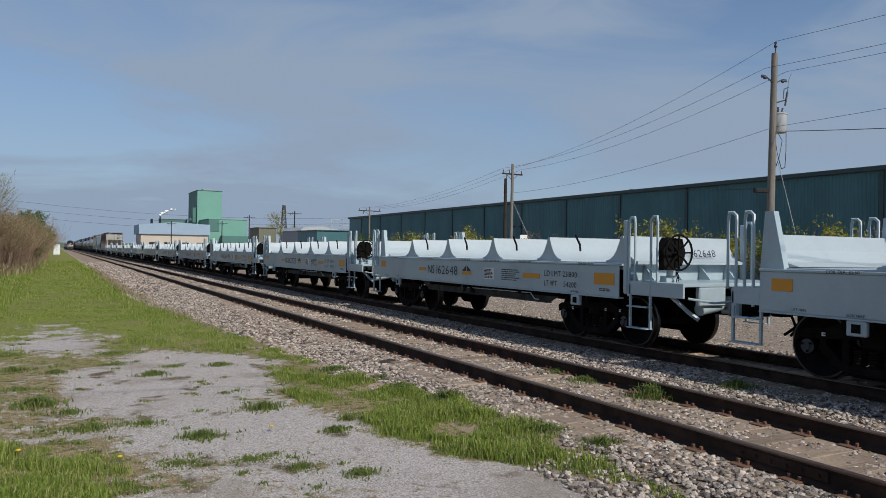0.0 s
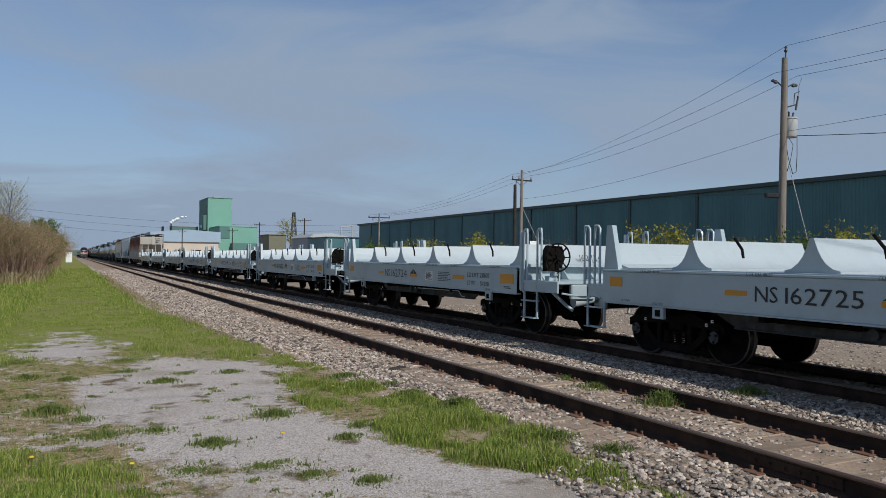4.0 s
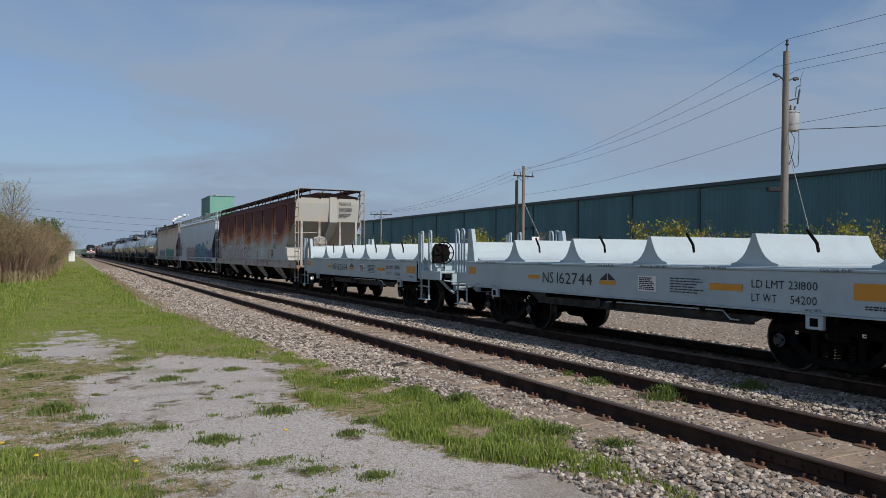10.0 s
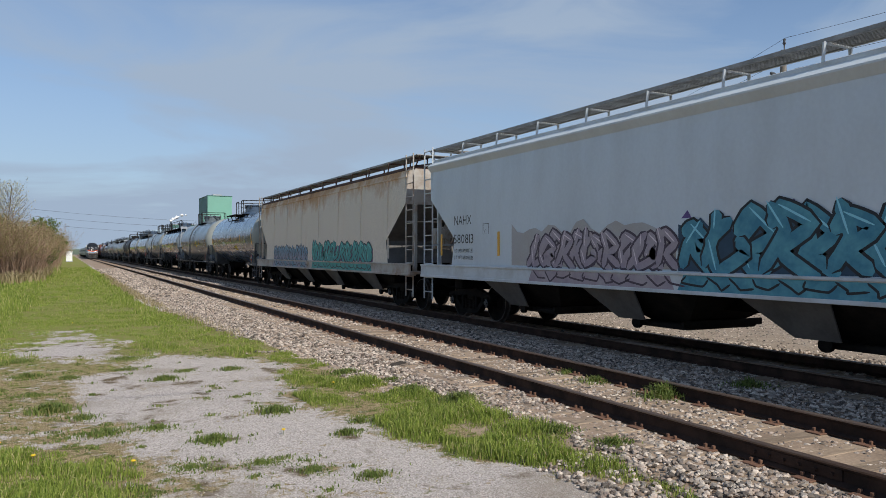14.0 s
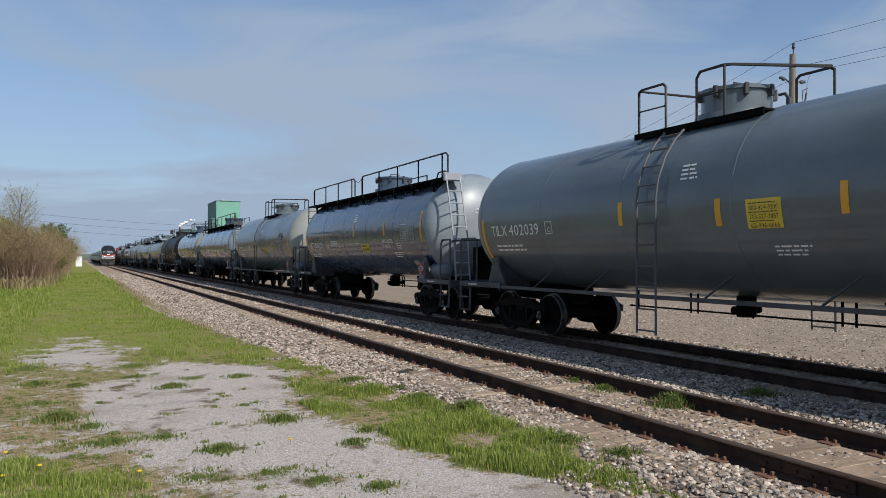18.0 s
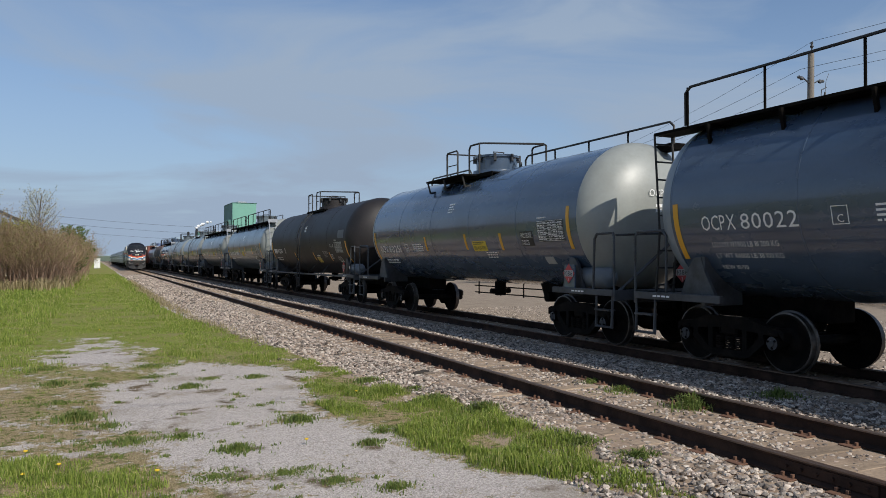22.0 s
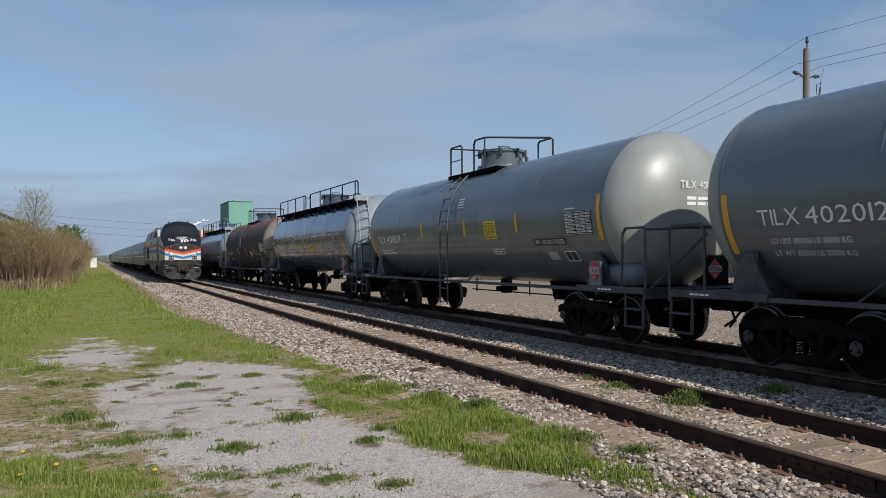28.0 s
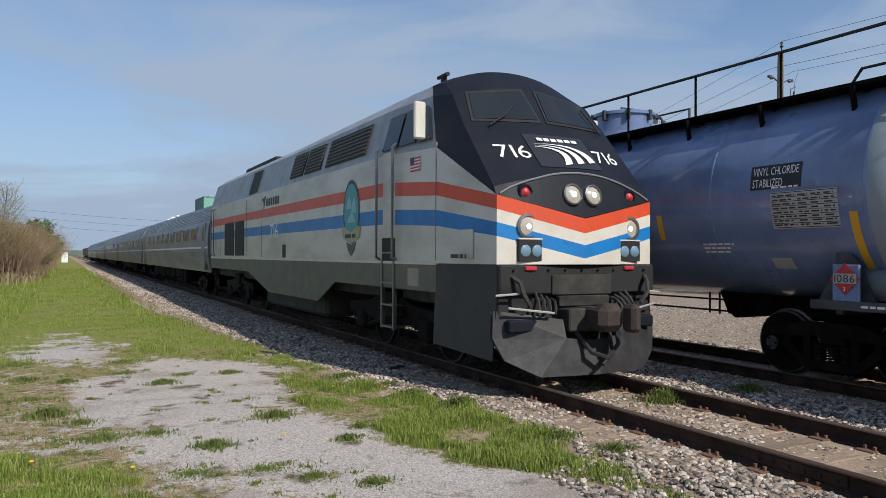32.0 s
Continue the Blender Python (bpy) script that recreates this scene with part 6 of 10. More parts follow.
    if number == "95124":
        for y, z, w, h, lb in ((-5.55, 2.55, 0.77, 0.32, "bare grey patch of paint"), (1.75, 2.2, 0.5, 0.42, "dull grey patch over old print"), (-1.45, 1.9, 0.6, 0.45, "dull grey patch over old print")):
            mark(part("paint_patch", sheet(w, h, 4, 0.002), M_PATCH if y < -5 else M_PATCHDARK, car, lb), y, z)
        bend(lettering("class_mark", "FRA-AIP", 0.2, Matrix(), M_DECAL, car, 0.5), -4.36, 2.2)
    small(-1.9 if style != "walk" else -3.4, 1.74, 3, 0.6, 0.2, 62, 0.4)
    # placards, on brackets at the near corner and on the end
    for m_, hold in ((Matrix.Translation((-1.50, -e + 0.30, 1.42)) @ NEAR, True), (Matrix.Translation((0.35, -front + 0.50, 1.45)) @ FRONT, False)):
        dm = part("placard", Build().prof([(0, -0.2), (0.2, 0), (0, 0.2), (-0.2, 0)], "z", 0, 0.006), M_RED, car, "red diamond hazard placard", at=m_)
        part("placard_field", Build().box(-0.155, 0.155, -0.06, 0.065, 0.006, 0.008), M_DECAL, dm)
        lettering("placard_number", "1086", 0.14, Matrix.Translation((-0.135, -0.045, 0.0085)), M_INK, dm, 0.27)
        lettering("placard_class", "2", 0.08, Matrix.Translation((-0.02, -0.155, 0.007)), M_CHALK, dm)
    part("placard_holder", Build().box(-1.49, -1.45, -e + 0.12, -e + 0.48, 1.10, 1.60, 0.01), shell, car)
    return car


# ---- the passenger train ----
M_SILVER = material("silver_paint", (0.58, 0.555, 0.485), 0.40, 0.2, vary=0.08, scale=1.0, fine=25, bump=0.04, second=(0.42, 0.40, 0.335), amount=0.4, stretch=(1, 0.5, 1.5))
M_ROOFGREY = material("roof_grey", (0.34, 0.36, 0.38), 0.5, 0.1, vary=0.1, scale=2, fine=25, bump=0.05, second=(0.26, 0.27, 0.28))
M_NAVY = material("nose_black", (0.009, 0.011, 0.018), 0.55, spec=0.2, vary=0.15, scale=2, fine=30, bump=0.04, second=(0.014, 0.015, 0.020), amount=0.3)
M_SRED = material("stripe_red", (0.62, 0.075, 0.025), 0.45, vary=0.10, scale=2, fine=25, bump=0.02, second=(0.52, 0.07, 0.03), amount=0.3)
M_SWHITE = material("stripe_white", (0.62, 0.59, 0.52), 0.45, vary=0.06, scale=1.5, fine=25, bump=0.02, second=(0.52, 0.48, 0.40), amount=0.3)
M_SBLUE = material("stripe_blue", (0.012, 0.18, 0.48), 0.45, vary=0.10, scale=2, fine=25, bump=0.02, second=(0.012, 0.14, 0.38), amount=0.3)
M_SKIRT = material("skirt_olive", (0.125, 0.13, 0.085), 0.6, vary=0.2, scale=2, fine=25, bump=0.08, second=(0.115, 0.105, 0.085), amount=0.45)
M_PLOW = material("plow_grey", (0.04, 0.04, 0.042), 0.6, 0.1, vary=0.3, scale=3, fine=30, bump=0.2, second=(0.018, 0.017, 0.017), amount=0.5)
M_STAINLESS = material("stainless", (0.26, 0.27, 0.29), 0.42, 0.35, vary=0.07, scale=1.2, fine=30, bump=0.03, second=(0.19, 0.198, 0.21), amount=0.4, stretch=(1, 0.3, 2))
M_GRILLE = material("grille_black", (0.012, 0.012, 0.013), 0.7, vary=0.2, scale=4, fine=40, bump=0.1)
M_LAMP = plain("headlight_lens", (0.46, 0.42, 0.35), 0.12, 0.2, 0.08)
M_BULB = plain("headlight_bulb", (1.0, 0.86, 0.66), 0.3, 0.0, 5.0)
M_CHROME = plain("lamp_bezel", (0.22, 0.22, 0.22), 0.35, 0.8)
M_PILOT = material("pilot_grey", (0.034, 0.034, 0.035), 0.65, vary=0.3, scale=2.5, fine=30, bump=0.1, second=(0.055, 0.052, 0.047), amount=0.4)
M_LOCOUNDER = material("running_gear_grime", (0.040, 0.037, 0.031), 0.8, vary=0.3, scale=3, fine=30, bump=0.2, second=(0.018, 0.016, 0.014), amount=0.4)
M_COACHGLASS = plain("coach_glass", (0.010, 0.012, 0.014), 0.12)
M_COACHGLASS.node_tree.nodes["Principled BSDF"].inputs["Specular IOR Level"].default_value = 0.15
M_LEVER = plain("lever_grey", (0.35, 0.35, 0.34), 0.5)
M_TEAL = plain("emblem_teal", (0.06, 0.30, 0.32), 0.5)


def locomotive(m):
    car = thing("passenger_locomotive", m, "silver diesel locomotive with black nose and red, white and blue stripes", "locomotive")
    END = 19.75
    # columns round the plan from the far rear corner of one side to the nose's middle:
    # (x, y) at the sill, then heights of blue foot, blue top, red foot, red top, dark foot, belt, and the upper outline
    cols = [
        dict(p=(-1.50, END), z=(2.22, 2.47, 2.69, 2.92), dark=None, belt=(-1.50, END, 3.38), up=[(-1.27, END, 4.16), (-1.0, END, 4.36), (-0.55, END, 4.48), (0, END, 4.52)]),
        dict(p=(-1.50, 10.0), z=(2.22, 2.47, 2.69, 2.92), dark=None, belt=(-1.50, 10.0, 3.38), up=[(-1.27, 10.0, 4.16), (-1.0, 10.0, 4.36), (-0.55, 10.0, 4.48), (0, 10.0, 4.52)]),
        dict(p=(-1.50, 3.4), z=(2.21, 2.46, 2.68, 2.91), dark=None, belt=(-1.50, 3.4, 3.36), up=[(-1.27, 3.4, 4.18), (-1.02, 3.3, 4.42), (-0.58, 3.25, 4.60), (0, 3.2, 4.66)]),
        dict(p=(-1.50, 1.40), z=(2.12, 2.35, 2.56, 2.76), dark=(-1.495, 1.42, 3.26), belt=(-1.49, 1.45, 3.30), up=[(-1.26, 2.02, 4.14), (-1.12, 2.30, 4.36), (-0.62, 2.35, 4.58), (0, 2.40, 4.66)]),
        dict(p=(-1.30, 0.06), z=(1.95, 2.13, 2.30, 2.485), dark=(-1.30, 0.075, 2.49), belt=(-1.295, 0.14, 2.60), up=[(-1.28, 1.00, 3.55), (-1.22, 1.45, 4.06), (-1.12, 1.88, 4.33)]),
        dict(p=(-0.66, -0.045), z=(1.805, 1.985, 2.15, 2.343), dark=(-0.66, -0.04, 2.35), belt=(-0.66, 0.05, 2.74), up=[(-0.65, 0.90, 3.60), (-0.63, 1.38, 4.20), (-0.60, 1.85, 4.53)]),
        dict(p=(0.0, -0.10), z=(1.66, 1.84, 2.00, 2.20), dark=(0, -0.095, 2.21), belt=(0, 0.02, 2.80), up=[(0, 0.86, 3.62), (0, 1.35, 4.24), (0, 1.85, 4.60)]),
    ]
    def blend(u, key, k=None):
        """A point between the nose's three columns, on the parabola through them."""
        q = [c[key] if k is None else c[key][k] for c in cols[4:7]]
        w = (2 * (u - 0.5) * (u - 1), 4 * u * (1 - u), 2 * u * (u - 0.5))
        return tuple(sum(wi * p[j] for wi, p in zip(w, q)) for j in range(len(q[0])))

    crest = [cols[3]["up"][k] for k in range(4)]
    fine = []
    for i in range(9):
        u = i / 8
        c = dict(p=blend(u, "p"), z=blend(u, "z"), dark=blend(u, "dark"), belt=blend(u, "belt"), up=[blend(u, "up", k) for k in range(3)])
        x = abs(c["up"][2][0]) * 1.02
        c["crest"] = (-x, float(np.interp(x, [0, 0.58, 1.02], [2.40, 2.35, 2.30])), float(np.interp(x, [0, 0.3, 0.6, 0.8, 1.0, 1.14], [4.66, 4.645, 4.58, 4.52, 4.43, 4.35])))
        fine.append(c)
    columns = cols[:4] + fine
    builds = {k: Build() for k in ("lower_side", "lower_nose", "blue_stripe", "white_stripe", "red_stripe", "upper_side", "nose_cap", "roof")}

    def quad(key, a, b, c, d, mirror=True):
        for s in (1, -1):
            builds[key].add([(s * p[0], p[1], p[2]) for p in (a, b, c, d)], [(0, 1, 2, 3)])

    for i in range(len(columns) - 1):
        A, B = columns[i], columns[i + 1]

        def lev(C, z):
            return (*C["p"], z)

        za, zb = (1.58, *A["z"]), (1.58, *B["z"])
        nose = i >= 4
        for j, key in enumerate(("lower_nose" if nose else "lower_side", "blue_stripe", "white_stripe", "red_stripe")):
            quad(key, lev(A, za[j]), lev(B, zb[j]), lev(B, zb[j + 1]), lev(A, za[j + 1]))
        ra, rb = lev(A, za[4]), lev(B, zb[4])
        if i < 2:
            quad("upper_side", ra, rb, B["belt"], A["belt"])
            quad("roof", A["belt"], B["belt"], B["up"][0], A["up"][0])
            for k in range(3):
                quad("roof", A["up"][k], B["up"][k], B["up"][k + 1], A["up"][k + 1])
        elif i == 2:
            quad("upper_side", ra, rb, B["dark"], A["belt"])
            quad("roof", A["belt"], B["dark"], B["up"][0], A["up"][0])
            for k in range(3):
                quad("roof", A["up"][k], B["up"][k], B["up"][k + 1], A["up"][k + 1])
        elif i == 3:
            quad("upper_side", ra, rb, B["dark"], A["dark"])
            quad("nose_cap", A["dark"], B["dark"], B["belt"], A["belt"])
            quad("nose_cap", A["belt"], B["belt"], B["up"][0], A["up"][0])
            quad("nose_cap", A["up"][0], B["up"][0], B["up"][1], A["up"][0])
            quad("nose_cap", A["up"][0], B["up"][1], B["up"][2], A["up"][1])
            quad("nose_cap", A["up"][1], B["up"][2], B["crest"], A["up"][1])
        else:
            quad("nose_cap", A["dark"], B["dark"], B["belt"], A["belt"])
            quad("nose_cap", A["belt"], B["belt"], B["up"][0], A["up"][0])
            quad("nose_cap", A["up"][0], B["up"][0], B["up"][1], A["up"][1])
            quad("nose_cap", A["up"][1], B["up"][1], B["up"][2], A["up"][2])
            quad("nose_cap", A["up"][2], B["up"][2], B["crest"], A["crest"])
    for key, mt in (("lower_side", M_SILVER), ("lower_nose", M_SWHITE), ("blue_stripe", M_SBLUE), ("white_stripe", M_SWHITE), ("red_stripe", M_SRED), ("upper_side", M_SILVER), ("nose_cap", M_NAVY), ("roof", M_ROOFGREY)):
        part(key, builds[key], mt, car, smooth=26 if key in ("nose_cap", "roof") else None)
    part("rear_wall", Build().prof([(-1.49, 1.0), (-1.49, 3.38), (-1.26, 4.14), (-1, 4.34), (0, 4.5), (1, 4.34), (1.26, 4.14), (1.49, 3.38), (1.49, 1.0)], "y", END - 0.05, END - 0.004), M_GRILLE, car)
    # skirts
    for s in (-1, 1):
        lo, hi = (s * 1.47, s * 1.50) if s > 0 else (s * 1.50, s * 1.47)
        pts = [(1.42, 1.575), (END, 1.575), (END, 1.22), (13.6, 1.20), (12.6, 0.98), (11.2, 0.72), (7.0, 0.72), (5.9, 1.16), (1.42, 1.16)]
        part("side_skirt", Build().prof(pts, "x", lo, hi), M_SKIRT, car)
        part("sill_strip", Build().box(lo - 0.01, hi + 0.01, 1.4, END, 1.555, 1.60, 0.006), M_SWHITE, car)
    part("underframe", Build().box(-1.2, 1.2, 0.4, END, 0.95, 1.55, 0.03).box(-1.25, 1.25, 7.2, 12.4, 0.35, 1.0, 0.08).box(-0.4, 0.4, -0.3, 1.0, 0.7, 1.0, 0.02), M_LOCOUNDER, car)
    # pilot: chamfered black side plates, then the plow
    for s in (-1, 1):
        q = Build()
        q.add([(s * 1.50, 1.40, 1.575), (s * 1.30, 0.06, 1.575), (s * 1.30, 0.06, 1.0), (s * 1.33, 0.12, 0.32), (s * 1.50, 1.5, 0.42)], [(0, 1, 2, 3, 4)])
        q.add([(s * 1.46, 1.42, 1.575), (s * 1.26, 0.10, 1.575), (s * 1.26, 0.10, 1.0), (s * 1.29, 0.16, 0.32), (s * 1.46, 1.5, 0.42)], [(4, 3, 2, 1, 0)])
        part("pilot_side", q, M_PILOT, car)
        pl = Build()
        pl.add([(s * 1.33, 0.10, 0.98), (s * 0.45, -0.22, 0.86), (s * 0.45, -0.30, 0.62), (0, -0.34, 0.58), (0, -0.42, 0.14), (s * 0.85, -0.30, 0.14), (s * 1.24, -0.05, 0.34), (s * 1.36, 0.06, 0.62)], [(0, 1, 2, 7), (2, 3, 4, 5), (2, 5, 6, 7)])
        pl.add([(s * 1.33, 0.16, 0.98), (s * 0.45, -0.16, 0.86), (s * 0.45, -0.24, 0.62), (0, -0.28, 0.58), (0, -0.36, 0.14), (s * 0.85, -0.24, 0.14), (s * 1.24, 0.01, 0.34), (s * 1.36, 0.12, 0.62)], [(0, 7, 2, 1), (2, 5, 4, 3), (2, 7, 6, 5)])
        part("plow", pl, M_PLOW, car)
        part("plow_step", Build().box(s * 0.88 - 0.33, s * 0.88 + 0.33, -0.12, 0.02, 0.70, 0.86, 0.02), M_NAVY, car)
        gr = Build()
        gr.tube([(s * 1.38, -0.05, 1.18), (s * 1.05, -0.10, 1.20)], 0.016)
        gr.tube([(s * 1.22, -0.1, 1.02), (s * 0.62, -0.26, 0.95)], 0.016)
        part("cut_lever", gr, M_LEVER, car, smooth=50)
        for k in range(4):
            h = Build()
            x = s * (0.50 + 0.085 * k)
            h.tube([(x, -0.02, 1.12 + 0.03 * k), (x + s * 0.02, -0.13, 1.10), (x + s * 0.05, -0.2, 1.02 - 0.02 * k), (x + s * 0.06, -0.2, 0.93)], 0.02)
            part("brake_hose", h, M_LOCOUNDER, car, smooth=50)
        h = Build().tube([(s * 1.12, -0.02, 1.42), (s * 1.06, -0.14, 1.34), (s * 1.04, -0.18, 1.2), (s * 0.92, -0.16, 1.04)], 0.03)
        part("brake_hose", h, M_LOCOUNDER, car, smooth=50)
    part("pilot_plate", Build().box(-1.30, 1.30, -0.02, 0.10, 1.18, 1.575, 0.02).box(-1.28, 1.28, 0.06, 0.14, 0.5, 1.2, 0.02), M_GRILLE, car)
    b = Build()
    b.box(-0.14, 0.14, -0.55, 0.1, 0.74, 1.02, 0.03)
    b.box(-0.22, 0.18, -0.74, -0.45, 0.72, 1.08, 0.09)
    b.box(0.1, 0.26, -0.95, -0.7, 0.72, 1.08, 0.05)
    for k in range(9):
        part("bumper_bolt", Build().cyl((-1.1 + 0.275 * k, -0.022, 1.50), (-1.1 + 0.275 * k, -0.04, 1.50), 0.018, n=6), M_TRUCK, car)
    part("anti_climber", Build().box(-0.42, 0.42, -0.10, -0.015, 1.02, 1.16, 0.01).box(-0.5, 0.5, -0.05, 0.0, 1.17, 1.44, 0.01), M_LOCOUNDER, car)
    part("coupler", b, material("coupler_rust", (0.045, 0.03, 0.026), 0.8, vary=0.3, scale=6, fine=40, bump=0.3, second=(0.02, 0.015, 0.014)), car)
    part("air_hose", Build().tube([(-0.3, -0.15, 0.8), (-0.2, -0.5, 0.45), (-0.02, -0.6, 0.38), (0.2, -0.55, 0.55), (0.35, -0.3, 0.9)], 0.03).tube([(0.3, -0.2, 0.9), (0.1, -0.55, 0.42), (-0.12, -0.62, 0.3)], 0.025), M_GRILLE, car, smooth=50)

    # the nose: lamps, windows, door panel
    def nose(x, z, off=0.012):
        """A pose on the sloping cap at x and height z."""
        lo, hi = 0.0, 1.0
        L = []
        for key, k in (("dark", None), ("belt", None), ("up", 0), ("up", 1), ("up", 2)):
            lo, hi = 0.0, 1.0
            for _ in range(18):
                u = (lo + hi) / 2
                if abs(blend(u, key, k)[0]) > abs(x):
                    lo = u
                else:
                    hi = u
            q = blend(u, key, k)
            q2 = blend(min(1, u + 0.02), key, k)
            L.append((Vector((abs(q[0]), q[1], q[2])), (q2[1] - q[1]) / (abs(q2[0]) - abs(q[0]) - 1e-6)))
        for i in range(len(L) - 1):
            if z <= L[i + 1][0].z or i == len(L) - 2:
                t = (z - L[i][0].z) / (L[i + 1][0].z - L[i][0].z)
                p = L[i][0].lerp(L[i + 1][0], t)
                up = (L[i + 1][0] - L[i][0]).normalized()
                slope = L[i][1]
                break
        dx = 1.0 if x >= 0 else -1.0
        right = Vector((1, dx * slope if abs(x) > 0.02 else 0, 0)).normalized()
        up = Vector((0, up.y, up.z)).normalized()
        nrm = right.cross(up).normalized()
        up = nrm.cross(right)
        return Matrix(((right.x, up.x, nrm.x, x + nrm.x * off), (right.y, up.y, nrm.y, p.y + nrm.y * off), (right.z, up.z, nrm.z, z + nrm.z * off), (0, 0, 0, 1)))

    def nose_patch(name, corners, mt, off=0.012, thick=0.02, label=""):
        n, m = 8, 4
        if len(corners) == 4:
            (ax, az), (bx, bz), (cx, cz), (dx, dz) = corners
            grid = []
            for j in range(m + 1):
                v = j / m
                for i in range(n + 1):
                    u = i / n
                    grid.append(((1 - v) * ((1 - u) * ax + u * bx) + v * ((1 - u) * dx + u * cx), (1 - v) * ((1 - u) * az + u * bz) + v * ((1 - u) * dz + u * cz)))
            P = [nose(x, z, off).translation for x, z in grid]
            Q = [nose(x, z, off - thick).translation for x, z in grid]
            k, w = len(P), n + 1
            fs = [(j * w + i, j * w + i + 1, (j + 1) * w + i + 1, (j + 1) * w + i) for j in range(m) for i in range(n)]
            rim = [i for i in range(w)] + [j * w + n for j in range(1, m + 1)] + [m * w + i for i in range(n - 1, -1, -1)] + [j * w for j in range(m - 1, 0, -1)]
            fs += [(rim[i], rim[(i + 1) % len(rim)], k + rim[(i + 1) % len(rim)], k + rim[i]) for i in range(len(rim))]
            b = Build().add([*P, *Q], fs)
        else:
            P = [nose(x, z, off).translation for x, z in corners]
            Q = [nose(x, z, off - thick).translation for x, z in corners]
            n = len(P)
            b = Build().add([*P, *Q], [tuple(range(n)), tuple(range(2 * n - 1, n - 1, -1))] + [(i, (i + 1) % n, n + (i + 1) % n, n + i) for i in range(n)])
        return part(name, b, mt, car, label)

    for s in (-1, 1):
        win = [(s * 0.09, 3.68), (s * 1.10, 3.64), (s * 1.0, 4.07), (s * 0.14, 4.18)]
        nose_patch("windshield_frame", [(s * 0.05, 3.64), (s * 1.15, 3.60), (s * 1.04, 4.10), (s * 0.10, 4.22)], M_GRILLE, 0.012)
        nose_patch("windshield", win, M_GLASS, 0.022, label="dark tinted windshield pane")
        wp = [nose(x, z, 0.05).translation for x, z in ((s * 0.95, 3.50), (s * 0.62, 3.70), (s * 0.35, 3.95))] if s < 0 else [nose(x, z, 0.05).translation for x, z in ((s * 1.02, 3.52), (s * 1.0, 3.72), (s * 0.92, 3.95))]
        part("wiper", Build().tube(wp, 0.014), M_GRILLE, car)
        x = s * 0.80
        lamp = nose(x, 2.30, 0.0)
        mk = Matrix.Translation((s * 0.86, -0.005, 2.08)) @ FRONT
        for mm, r, nm, mt, lb in ((mk, 0.135, "headlight", M_LAMP, "lit round ditch light"),):
            part("lamp_bezel", Build().rev([(-0.03, r + 0.04), (0.02, r + 0.035), (0.025, r), (0.0, r - 0.01), (0.0, 0.0)], (0, 0, 0), (0, 0, 1), 24), M_CHROME, car, smooth=40, at=mm)
            part(nm, Build().rev([(0.005, r - 0.01), (0.02, r * 0.6), (0.028, 0)], (0, 0, 0), (0, 0, 1), 20), mt, car, lb, smooth=60, at=mm)
            part("lamp_core", Build().rev([(0.026, 0.036), (0.034, 0.0)], (0, 0, 0), (0, 0, 1), 12), M_BULB, car, at=mm)
        cm = Matrix.Translation((s * 0.88, 0.04, 2.53)) @ FRONT @ Matrix.Rotation(0.1, 4, "X")
        part("lamp_bezel", Build().rev([(-0.03, 0.12), (0.03, 0.105), (0.03, 0.08), (0.0, 0.07), (0.0, 0)], (0, 0, 0), (0, 0, 1), 20), M_NAVY, car, smooth=40, at=cm)
        part("marker_light", Build().rev([(0.0, 0.075), (0.04, 0.05), (0.05, 0)], (0, 0, 0), (0, 0, 1), 16), M_RED, car, "red marker lens", smooth=60, at=cm)
        hm = nose(s * 0.17, 2.52, 0.0)
        part("lamp_bezel", Build().rev([(-0.03, 0.165), (0.04, 0.150), (0.05, 0.132), (0.02, 0.125), (0.02, 0)], (0, 0, 0), (0, 0, 1), 24), M_CHROME, car, smooth=40, at=hm)
        part("headlight", Build().rev([(0.02, 0.125), (0.045, 0.08), (0.055, 0)], (0, 0, 0), (0, 0, 1), 20), M_LAMP, car, "lit round headlight", smooth=60, at=hm)
        part("lamp_core", Build().rev([(0.052, 0.042), (0.060, 0.0)], (0, 0, 0), (0, 0, 1), 12), M_BULB, car, at=hm)
        rec = Build()
        rec.box(s * 0.83 - 0.19, s * 0.83 + 0.19, -0.044, 0.1, 1.62, 1.90, 0.004)
        rc = part("lamp_recess", rec, M_GRILLE, car)
        part("frame_plate", Build().box(s * 0.83 - 0.20, s * 0.83 + 0.20, -0.046, 0.05, 1.905, 1.925, 0.004), M_SWHITE, car)
        part("ditch_lamp", Build().rev([(0, 0.08), (0.006, 0.075), (0.01, 0)], (s * 0.83 - 0.09, -0.046, 1.76), (0, -1, 0), 16).rev([(0, 0.08), (0.006, 0.075), (0.01, 0)], (s * 0.83 + 0.09, -0.046, 1.76), (0, -1, 0), 16), plain("lamp_glass", (0.16, 0.26, 0.34), 0.1), rc, "pale bluish lamp glass", smooth=60)
        part("marker_red", Build().box(s * 0.83 - 0.09, s * 0.83 + 0.09, -0.05, 0.0, 1.50, 1.555, 0.01), M_RED, car)
        fn = lettering("fleet_number", "716", 0.30, Matrix(), M_CHALK, car, 0.48)
        for v in fn.data.vertices:
            v.co = nose(s * 0.80 - 0.24 + v.co.x, 3.03 + v.co.y * 0.95, 0.008).translation
    nose_patch("nose_door", [(-0.52, 2.90), (0.52, 2.90), (0.52, 3.42), (-0.52, 3.42)], material("nose_door_grey", (0.02, 0.022, 0.028), 0.45, vary=0.1, scale=3, fine=30, bump=0.04), 0.012)
